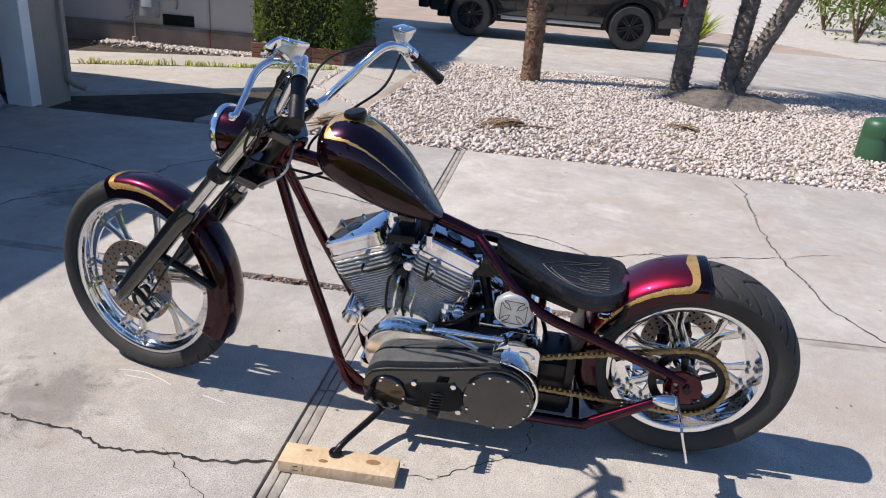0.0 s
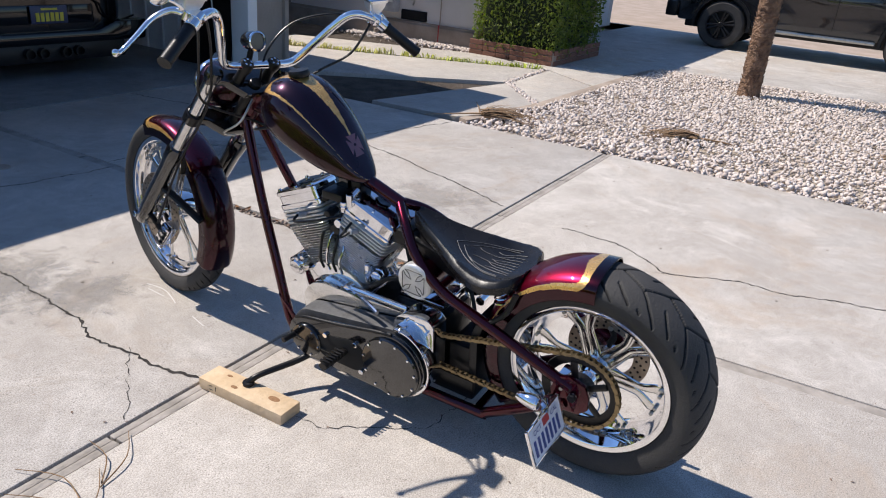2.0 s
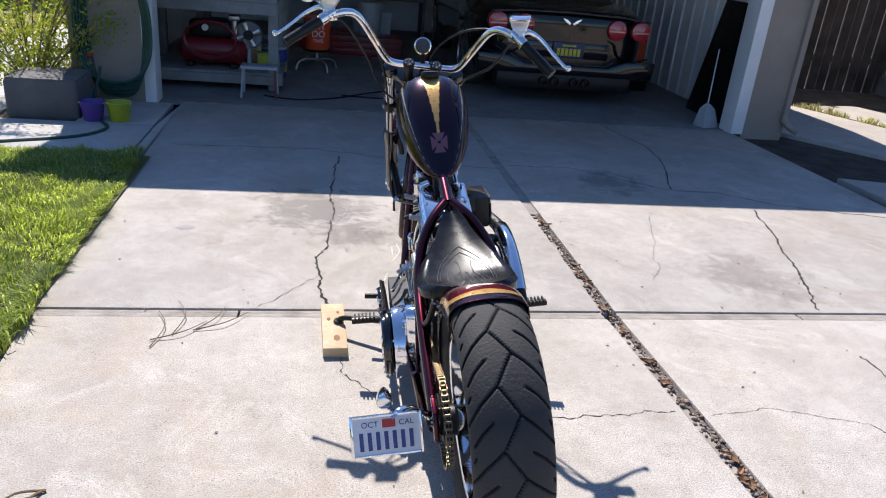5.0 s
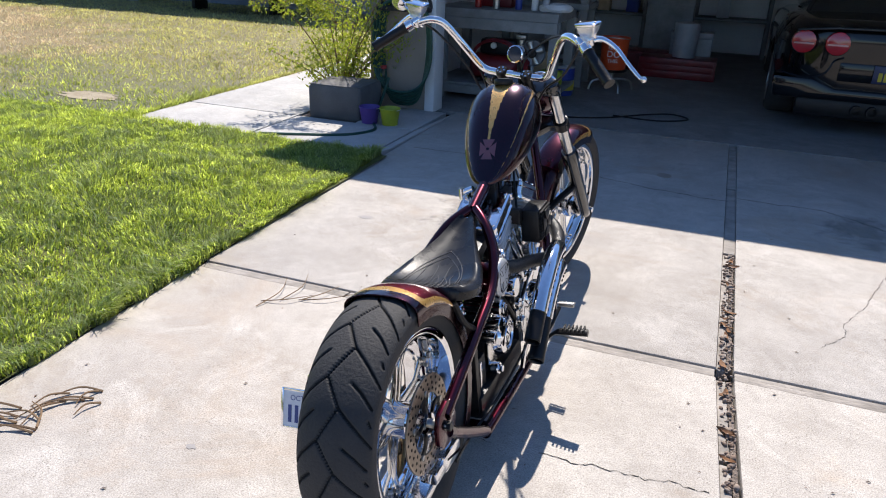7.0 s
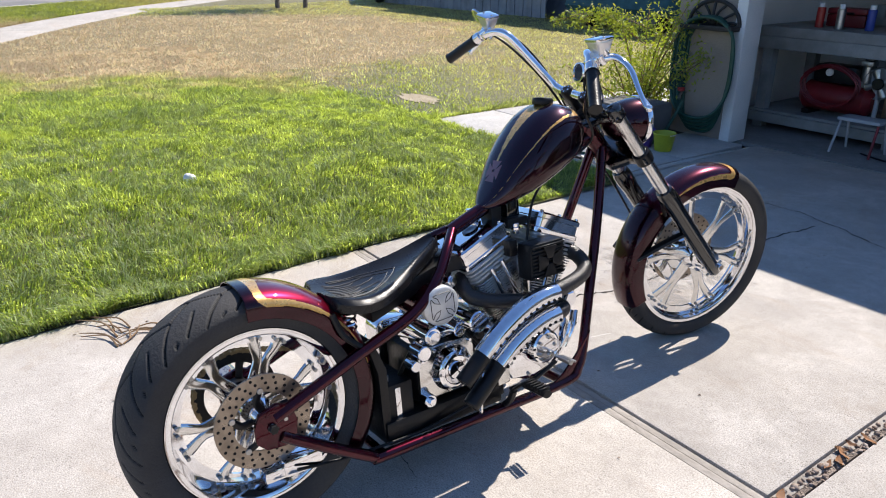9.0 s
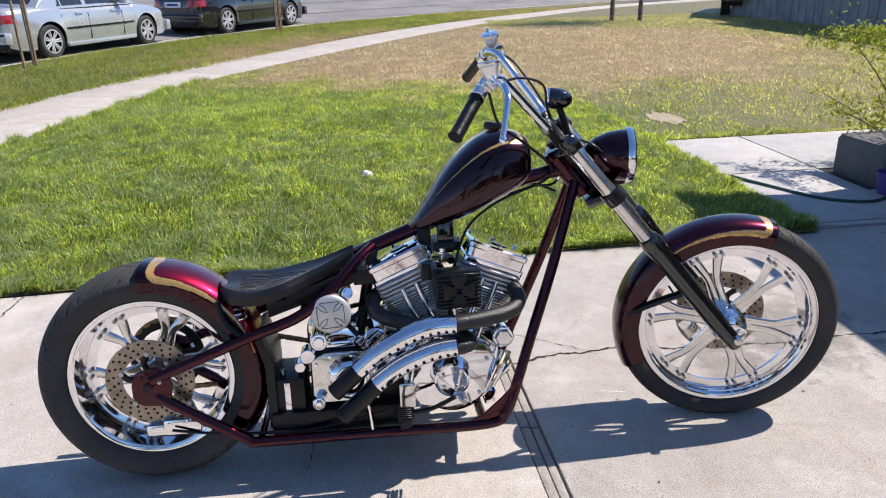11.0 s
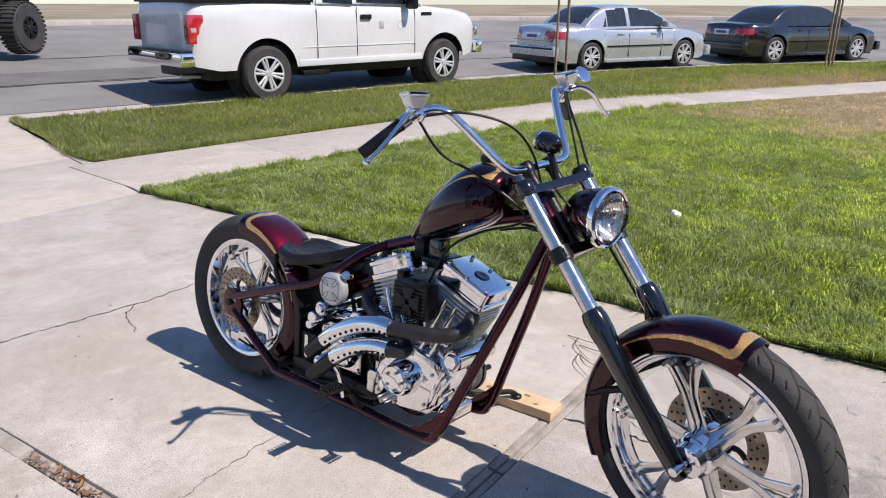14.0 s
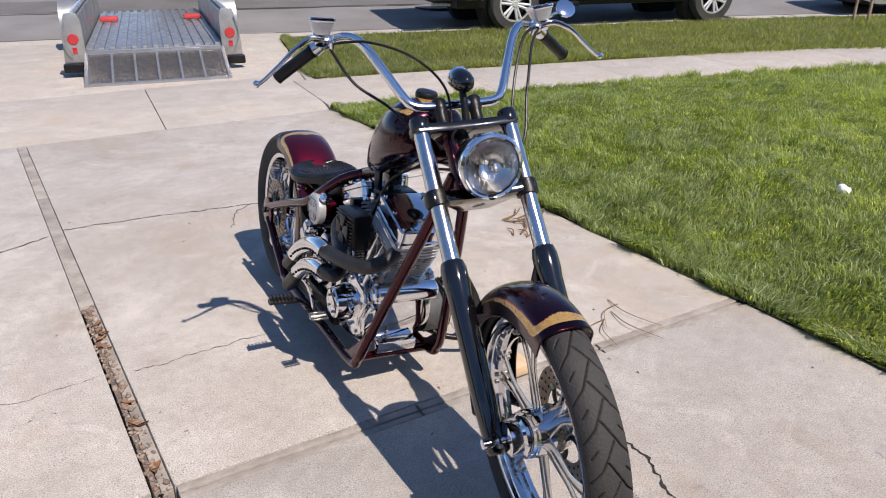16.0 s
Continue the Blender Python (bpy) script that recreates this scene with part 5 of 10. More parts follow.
oil = part("oil_tank", cyl((-0.125, 0.531, 0.505), (0.125, 0.531, 0.505), 0.050, 40), M_CANDY, bike, "burgundy round oil tank")
for s in (-1, 1):
    lid = part("end_cap", lathe([(0.056, 0.105 * s), (0.058, 0.11 * s), (0.058, 0.130 * s), (0.054, 0.135 * s), (0.048, 0.1365 * s), (0.0, 0.138 * s)], 44, 'X'), M_RAWALU, oil, "polished oil tank end cap", m=Matrix.Translation((0, 0.531, 0.505)))
    lines = []
    for a in range(4):
        at = Matrix.Translation((s * 0.1372, 0.531, 0.505)) @ Matrix.Rotation(a * math.pi / 2 + 0.05, 4, 'X')
        b = tube([(0, -0.009, 0.008), (0, -0.016, 0.026), (0, -0.030, 0.037), (0, 0, 0.0385), (0, 0.030, 0.037), (0, 0.016, 0.026), (0, 0.009, 0.008)], 0.0011, 5, 4)
        b.transform(at)
        lines.append(b)
    part("engraved_cross", join(*lines), M_SATIN, lid, "engraved cross outline")
part("oil_filler", join(cyl((0.09, 0.575, 0.555), (0.118, 0.582, 0.562), 0.017, 12), cyl((0.118, 0.582, 0.562), (0.124, 0.584, 0.564), 0.012, 8)), M_CHROME, bike)
part("seat_base", plate([(0.345, 0.485), (0.47, 0.525), (0.60, 0.575), (0.62, 0.61), (0.56, 0.60), (0.46, 0.575), (0.37, 0.555), (0.34, 0.53)], -0.065, 0.065, 0.006), M_SATIN, bike, "black plate under the seat's nose")
part("case_adapter", box(-0.07, 0.075, 0.655, 0.76, 0.19, 0.35, 0.012), M_SATIN, bike, "black housing between engine and gearbox")
# made-up black box: closes the gap below the gearbox so it stays dark
part("gearbox_mount", box(-0.11, 0.115, 0.33, 0.74, 0.128, 0.20, 0.012), M_SATIN, bike, "added black box that darkens the gap under the gearbox")
bat = part("battery_box", box(-0.085, 0.095, 0.335, 0.435, 0.150, 0.300, 0.008), M_SATIN, bike, "black battery box")
part("clamp_strap", box(0.094, 0.099, 0.375, 0.392, 0.152, 0.29, 0.001), M_CHROME, bat)
part("terminal", cyl((0.06, 0.37, 0.30), (0.06, 0.37, 0.318), 0.008, 10), M_STEEL, bat)
part("wire_loom", tube([(0.05, 0.42, 0.30), (0.08, 0.47, 0.40), (0.05, 0.60, 0.47), (0.03, 0.68, 0.55), (0.02, 0.77, 0.67)], 0.007, 8, 5), M_SATIN, bike)
part("splash_guard", plate([(0.325, 0.15), (0.352, 0.15), (0.352, 0.36), (0.318, 0.455), (0.300, 0.445), (0.325, 0.35)], -0.105, 0.105, 0.004), M_SATIN, bike, "black guard ahead of the rear wheel")
part("coil_pack", box(-0.06, 0.06, 0.60, 0.68, 0.565, 0.615, 0.008), M_SATIN, bike)
part("brake_hose", tube([(0.14, 0.05, 0.19), (0.12, 0.2, 0.155), (0.13, 0.45, 0.15), (0.15, 0.68, 0.20)], 0.0045, 8, 6), M_SATIN, bike)

# left side: open belt primary
def stadium(c0, r0, c1, r1, n=22):
    d = Vector((c1[0] - c0[0], c1[1] - c0[1]))
    base = math.atan2(d.y, d.x)
    off = math.acos((r0 - r1) / d.length)
    out = []
    for k in range(n + 1):
        a = base + off + (2 * math.pi - 2 * off) * k / n
        out.append((c0[0] + r0 * math.cos(a), c0[1] + r0 * math.sin(a)))
    for k in range(n + 1):
        a = base - off + 2 * off * k / n
        out.append((c1[0] + r1 * math.cos(a), c1[1] + r1 * math.sin(a)))
    return out


part("inner_primary", plate(stadium((0.885, 0.275), 0.100, (0.55, 0.268), 0.114), -0.135, -0.105, 0.006), M_ALU, bike, "polished inner primary plate")
part("clutch_hub", cyl((-0.218, 0.548, 0.262), (-0.120, 0.548, 0.262), 0.100, 48, bevel=0.008), M_SATIN, bike)
block_o = [(0.436, 0.19), (0.436, 0.385)] + [(0.466 + 0.030 * math.cos(a), 0.385 + 0.030 * math.sin(a)) for a in np.linspace(math.pi, math.pi / 2, 6)[1:]] + [(0.535, 0.413), (0.562, 0.398), (0.580, 0.375), (0.580, 0.19)]
blockp = part("bearing_support", plate(block_o, -0.172, -0.100, 0.007), M_CHROME, bike, "polished outboard bearing support")
part("support_rib", plate([(0.448, 0.22), (0.448, 0.372), (0.470, 0.396), (0.500, 0.396), (0.500, 0.22)], -0.177, -0.170, 0.003), M_ALU, blockp)
for by, bz in ((0.455, 0.375), (0.530, 0.395), (0.452, 0.30)):
    part("cover_bolt", cyl((-0.182, by, bz), (-0.170, by, bz), 0.006, 8), M_CHROME, blockp)
part("front_pulley", lathe([(0.0, -0.20), (0.088, -0.20), (0.090, -0.196), (0.080, -0.17), (0.090, -0.14), (0, -0.138)], 48, 'X'), M_SATIN, bike, m=Matrix.Translation((0, 0.885, 0.232)) @ Matrix.Diagonal((1, 0.86, 0.86, 1)))
drum_o = [(0.548 + 0.124 * math.cos(a), 0.254 + 0.124 * math.sin(a)) for a in np.linspace(radians(88), radians(262), 26)]
drum_o += [(0.548 + 0.113 * math.cos(a), 0.254 + 0.113 * math.sin(a)) for a in np.linspace(radians(262), radians(88), 26)]
drum = part("clutch_drum", plate(drum_o, -0.214, -0.150, 0.004), M_CHROME, bike, "chrome housing curved round the clutch")
for a in (100, 150, 200):
    part("cover_bolt", cyl((-0.217, 0.548 + 0.1185 * math.cos(radians(a)), 0.254 + 0.1185 * math.sin(radians(a))), (-0.210, 0.548 + 0.1185 * math.cos(radians(a)), 0.254 + 0.1185 * math.sin(radians(a))), 0.0045, 8), M_CHROME, drum)
belt = part("drive_belt", plate(stadium((0.885, 0.232), 0.080, (0.55, 0.256), 0.109), -0.205, -0.140, 0.003), mat("worn_belt_rubber", (0.075, 0.075, 0.078), (0.05, 0.05, 0.05), rough=0.6, scale=30), bike, "wide grey primary drive belt")
guard = part("primary_guard", plate(stadium((0.885, 0.222), 0.078, (0.548, 0.252), 0.112), -0.236, -0.218, 0.005), M_BLACK, bike, "gloss black primary guard")
part("guard_rail", tube([(-0.232, 0.93, 0.286), (-0.232, 0.885, 0.302), (-0.232, 0.75, 0.325), (-0.232, 0.60, 0.358), (-0.232, 0.545, 0.366)], 0.006, 10, 6), M_SATIN, guard)
part("recess", plate(stadium((0.80, 0.222), 0.044, (0.70, 0.232), 0.056), -0.2385, -0.2365, 0.001), M_GROOVE, guard)
part("clutch_cover", lathe([(0.104, -0.236), (0.104, -0.243), (0.100, -0.248), (0.060, -0.2505), (0.0, -0.2515)], 56, 'X'), M_BLACK, guard, "round black clutch cover", m=Matrix.Translation((0, 0.547, 0.25)))
part("pulley_cover", lathe([(0.060, -0.236), (0.060, -0.243), (0.057, -0.247), (0.0, -0.249)], 44, 'X'), M_BLACK, guard, "round black pulley cover", m=Matrix.Translation((0, 0.883, 0.219)))
for cy, cz, r, n in ((0.547, 0.25, 0.095, 11), (0.883, 0.219, 0.053, 6)):
    for k in range(n):
        a = 2 * math.pi * k / n + 0.15
        part("cover_bolt", cyl((-0.252, cy + r * math.cos(a), cz + r * math.sin(a)), (-0.244, cy + r * math.cos(a), cz + r * math.sin(a)), 0.0042, 8), M_CHROME, guard)
for y, z in ((0.80, 0.27), (0.68, 0.28), (0.66, 0.185), (0.79, 0.175)):
    part("standoff", cyl((-0.246, y, z), (-0.236, y, z), 0.009, 10), M_CHROME, guard)
part("shift_linkage", tube([(-0.20, 0.62, 0.40), (-0.17, 0.70, 0.405), (-0.15, 0.80, 0.40)], 0.007, 8, 3), M_CHROME, bike)
part("shift_rod", cyl((-0.14, 0.55, 0.405), (-0.14, 0.78, 0.405), 0.010, 12), M_CHROME, bike)
part("rod_end", cyl((-0.155, 0.775, 0.405), (-0.125, 0.775, 0.405), 0.014, 12), M_CHROME, bike)

# chain and sprocket
spr = part("sprocket", lathe([(0.088, -0.118), (0.114, -0.118), (0.114, -0.112), (0.088, -0.112), (0.088, -0.118)], 60, 'X'), M_SATIN, bike, "black rear sprocket", m=RH)
for k in range(5):
    a = 2 * math.pi * k / 5
    part("sprocket_arm", tube([(-0.115, 0.03 * math.cos(a), 0.331 + 0.03 * math.sin(a)), (-0.115, 0.092 * math.cos(a + 0.1), 0.331 + 0.092 * math.sin(a + 0.1))], 0.011, 8, 1, squash=0.4, side=(1, 0, 0)), M_SATIN, spr)
part("sprocket_hub", cyl((-0.126, 0, 0.331), (-0.080, 0, 0.331), 0.040, 28), M_SATIN, spr)


def chain_path():
    r1, r2 = 0.118, 0.048
    c1, c2 = Vector((0.0, 0.331)), Vector((0.50, 0.275))
    d = c2 - c1
    base = math.atan2(d.y, d.x)
    off = math.acos((r1 - r2) / d.length)
    pts = []
    for k in range(40):
        a = base + off + (2 * math.pi - 2 * off) * k / 39
        pts.append(c1 + Vector((r1 * math.cos(a), r1 * math.sin(a))))
    a = base - off
    end = c2 + Vector((r2 * math.cos(a), r2 * math.sin(a)))
    st = pts[-1]
    pts += [st.lerp(end, k / 30) for k in range(1, 31)]
    for k in range(1, 12):
        a2 = base - off + 2 * off * k / 11
        pts.append(c2 + Vector((r2 * math.cos(a2), r2 * math.sin(a2))))
    pts += [pts[-1].lerp(pts[0], k / 30) for k in range(1, 30)]
    return pts


cp = chain_path()
cum = [0.0]
for a, b in zip(cp, cp[1:] + cp[:1]):
    cum.append(cum[-1] + (b - a).length)
n_links = int(cum[-1] / 0.0159)


def chain_at(s):
    s %= cum[-1]
    for i in range(len(cp)):
        if cum[i + 1] >= s:
            t = (s - cum[i]) / max(1e-9, cum[i + 1] - cum[i])
            return cp[i].lerp(cp[(i + 1) % len(cp)], t)


links = []
for k in range(n_links):
    a, b = chain_at(k * cum[-1] / n_links), chain_at((k + 1) * cum[-1] / n_links)
    w = 0.0085 if k % 2 else 0.0065
    for s in (-1, 1):
        x = -0.115 + s * w
        links.append(tube([(x, a.x, a.y), (x, (a.x + b.x) / 2, (a.y + b.y) / 2), (x, b.x, b.y)], [0.0075, 0.0055, 0.0075], 6, 1, squash=0.22, side=(1, 0, 0)))
    links.append(cyl((-0.125, a.x, a.y), (-0.105, a.x, a.y), 0.0042, 6))
part("drive_chain", join(*links), M_CHAIN, bike, "brass-coloured drive chain")

# rear brake, pegs, stand, number plate
part("brake_caliper", join(box(0.065, 0.125, 0.02, 0.13, 0.165, 0.215, 0.012), box(0.07, 0.12, -0.03, 0.04, 0.165, 0.20, 0.010)), M_CHROME, bike, "chrome rear brake caliper")
for s in (-1, 1):
    y = 0.715
    peg = part("foot_peg", tube([(s * 0.20, y, 0.205), (s * 0.235, y + 0.006, 0.235), (s * 0.262, y + 0.008, 0.242), (s * 0.345, y + 0.008, 0.245)], [0.009, 0.009, 0.016, 0.016], 10, 4, squash=0.7, side=(0, 0, 1)), M_SATIN, bike, "black serrated foot peg")
    for k in range(6):
        x = s * (0.268 + 0.013 * k)
        part("serration", box(x - 0.003, x + 0.003, y - 0.012, y + 0.026, 0.250, 0.262, 0.001, 1), M_SATIN, peg)
    part("peg_mount", tube([(s * 0.147, 0.72, 0.135), (s * 0.18, 0.718, 0.165), (s * 0.205, 0.715, 0.208)], 0.011, 8, 4), M_SATIN, bike)
part("brake_pedal", tube([(0.18, 0.72, 0.20), (0.20, 0.80, 0.215), (0.215, 0.875, 0.255)], 0.007, 8, 4), M_SATIN, bike)
part("pedal_pad", join(*[box(0.205, 0.262, 0.880 + 0.010 * k, 0.886 + 0.010 * k, 0.262 - 0.003 * k, 0.268 - 0.003 * k, 0.001, 1) for k in range(4)], cyl((0.21, 0.895, 0.258), (0.262, 0.895, 0.258), 0.009, 10)), M_STEEL, bike)
part("shift_lever", tube([(-0.20, 0.72, 0.20), (-0.235, 0.80, 0.205), (-0.245, 0.93, 0.225)], 0.0065, 8, 4), M_SATIN, bike)
part("shift_peg", cyl((-0.245, 0.93, 0.225), (-0.295, 0.935, 0.228), 0.010, 12), M_SATIN, bike)
inv = BIKE.inverted()
foot = inv @ Vector((-0.405, 1.012, 0.046))
part("kickstand", tube([(-0.147, 0.86, 0.135), (-0.18, 0.88, 0.15), (-0.25, 0.92, 0.125), foot + Vector((0.03, -0.02, 0.02)), foot], [0.013, 0.013, 0.011, 0.010, 0.012], 10, 5), M_SATIN, bike, "black kickstand resting on a wood block")
part("stand_foot", cyl(foot + Vector((0, 0, -0.006)), foot + Vector((0.0, 0.0, 0.006)), 0.02, 14), M_SATIN, bike)
part("stand_spring", tube([(-0.15, 0.80, 0.14), (-0.19, 0.87, 0.13)], 0.006, 8, 1), M_STEEL, bike)
# number plate on its side bracket
PM = Matrix.Translation((-0.262, 0.020, 0.292)) @ Matrix.Rotation(radians(-18), 4, 'X')
npl = part("number_plate", box(-0.090, 0.090, -0.0015, 0.0015, -0.052, 0.052, 0.001, 1), M_PLATE, bike, "small white number plate with blue marks", m=PM)
part("plate_frame", join(box(-0.094, -0.086, -0.004, 0.003, -0.056, 0.056, 0.002), box(0.086, 0.094, -0.004, 0.003, -0.056, 0.056, 0.002), box(-0.086, 0.086, -0.004, 0.003, 0.049, 0.056, 0.002), box(-0.086, 0.086, -0.004, 0.003, -0.056, -0.049, 0.002)), M_CHROME, npl, "chrome plate frame", m=PM)
for k in range(7):
    x = -0.066 + 0.0215 * k
    part("plate_bar", box(x - 0.0052, x + 0.0052, -0.0030, -0.0016, -0.038, 0.010, 0), M_PLATEBLUE, npl, smooth=False, m=PM)
part("plate_lettering", text_bm("OCT", 0.021, PM @ Matrix.Translation((-0.042, -0.0032, 0.030)) @ Matrix.Rotation(radians(90), 4, 'X')), M_PLATEBLUE, npl, "blue month letters", smooth=False)
part("plate_sticker", box(-0.010, 0.024, -0.0030, -0.0016, 0.020, 0.042, 0), M_PLATERED, npl, smooth=False, m=PM)
part("plate_lettering", text_bm("CAL", 0.021, PM @ Matrix.Translation((0.052, -0.0032, 0.030)) @ Matrix.Rotation(radians(90), 4, 'X')), M_PLATEBLUE, npl, "blue state letters", smooth=False)
part("plate_bracket", tube([(-0.143, 0.05, 0.30), (-0.18, 0.055, 0.335), (-0.225, 0.045, 0.345), (-0.25, 0.035, 0.335)], 0.011, 10, 5, squash=0.5), M_CHROME, bike, "chrome side-mount bracket")
part("tail_lamp", lathe([(0.0, -0.045), (0.008, -0.042), (0.014, -0.03), (0.019, -0.010), (0.021, 0.006), (0.021, 0.016), (0.019, 0.018)], 24, 'Y'), M_CHROME, bike, "chrome bullet tail lamp", m=Matrix.Translation((-0.262, 0.07, 0.368)) @ Matrix.Rotation(math.pi, 4, 'Z'))
part("tail_lens", lathe([(0.019, 0.0), (0.017, 0.006), (0.0, 0.010)], 24, 'Y'), M_CHROME, bike, "chrome lamp back", m=Matrix.Translation((-0.262, 0.053, 0.368)) @ Matrix.Rotation(math.pi, 4, 'Z'))
part("lamp_stem", tube([(-0.262, 0.075, 0.352), (-0.25, 0.06, 0.342)], 0.006, 8, 1), M_CHROME, bike)

# front end
for s in (-1, 1):
    part("fork_tube", cyl((s * 0.125, -0.014, 0.40), (s * 0.125, -0.014, 0.83), 0.0225, 28), M_FORK, bike, "chrome fork tube", m=FRONT)
    part("fork_cap", lathe([(0.0, 0.0), (0.026, 0.0), (0.028, 0.004), (0.028, 0.030), (0.024, 0.038), (0.012, 0.042), (0, 0.042)], 24, 'Z'), M_BLACK, bike, m=FRONT @ Matrix.Translation((s * 0.125, -0.014, 0.805)))
    leg = part("fork_leg", lathe([(0.0, -0.030), (0.018, -0.030), (0.024, -0.022), (0.026, 0.02), (0.030, 0.10), (0.031, 0.36), (0.034, 0.385), (0.034, 0.425), (0.029, 0.446), (0.023, 0.450)], 28, 'Z'), M_BLACK, bike, "gloss black fork slider", m=FRONT @ Matrix.Translation((s * 0.125, -0.014, 0.0)))
    part("axle_cap", cyl((s * 0.120, 0, 0), (s * 0.160, 0, 0), 0.013, 14), M_CHROME, leg, m=FRONT)
    part("pinch_bolt", cyl((s * 0.125, -0.05, -0.012), (s * 0.125, 0.03, -0.012), 0.005, 8), M_STEEL, leg, m=FRONT)
    part("clamp", lathe([(0.024, -0.022), (0.030, -0.020), (0.031, 0.0), (0.030, 0.020), (0.024, 0.022)], 24, 'Z'), M_SATIN, bike, m=FRONT @ Matrix.Translation((s * 0.125, -0.014, 0.615)))
part("upper_tree", plate([(-0.155, -0.03), (-0.14, 0.012), (-0.05, 0.004), (0.05, 0.004), (0.14, 0.012), (0.155, -0.03), (0.09, -0.045), (0.045, -0.095), (-0.045, -0.095), (-0.09, -0.045)], 0.795, 0.822, 0.006, 'Z'), M_BLACK, bike, "black upper triple tree", m=FRONT)
part("lower_tree", plate([(-0.158, -0.03), (-0.14, 0.016), (-0.05, 0.0), (0.05, 0.0), (0.14, 0.016), (0.158, -0.03), (0.09, -0.048), (0.045, -0.100), (-0.045, -0.100), (-0.09, -0.048)], 0.600, 0.630, 0.006, 'Z'), M_BLACK, bike, "black lower triple tree", m=FRONT)
part("steering_stem", cyl((0, -0.062, 0.60), (0, -0.062, 0.835), 0.020, 16), M_SATIN, bike, m=FRONT)
part("front_axle", cyl((-0.15, 0, 0), (0.15, 0, 0), 0.009, 12), M_CHROME, bike, m=FRONT)
for s in (-1, 1):
    ris = part("riser", lathe([(0.0, 0.0), (0.020, 0.0), (0.017, 0.01), (0.016, 0.045), (0.021, 0.058), (0.022, 0.082), (0.018, 0.088), (0.0, 0.088)], 20, 'Z'), M_SATIN, bike, m=FRONT @ Matrix.Translation((s * 0.050, -0.040, 0.818)))
    for k in range(5):
        a = 2 * math.pi * k / 5
        part("riser_hole", cyl((s * 0.050 + 0.012 * math.cos(a), -0.040 + 0.012 * math.sin(a), 0.903), (s * 0.050 + 0.012 * math.cos(a), -0.040 + 0.012 * math.sin(a), 0.9085), 0.0036, 8), M_CHROME, ris, m=FRONT)
BAR = [(0.0, -0.037, 0.887), (0.07, -0.037, 0.887), (0.112, -0.037, 0.891), (0.138, -0.036, 0.912), (0.172, -0.036, 0.985), (0.210, -0.036, 1.068), (0.234, -0.038, 1.106), (0.262, -0.049, 1.126), (0.30, -0.070, 1.131), (0.348, -0.103, 1.124), (0.445, -0.187, 1.100)]
bar = part("handlebar", tube([(-x, y, z) for x, y, z in reversed(BAR[1:])] + BAR, 0.0130, 16, 6), M_CHROME, bike, "chrome ape hanger handlebar", m=FRONT)
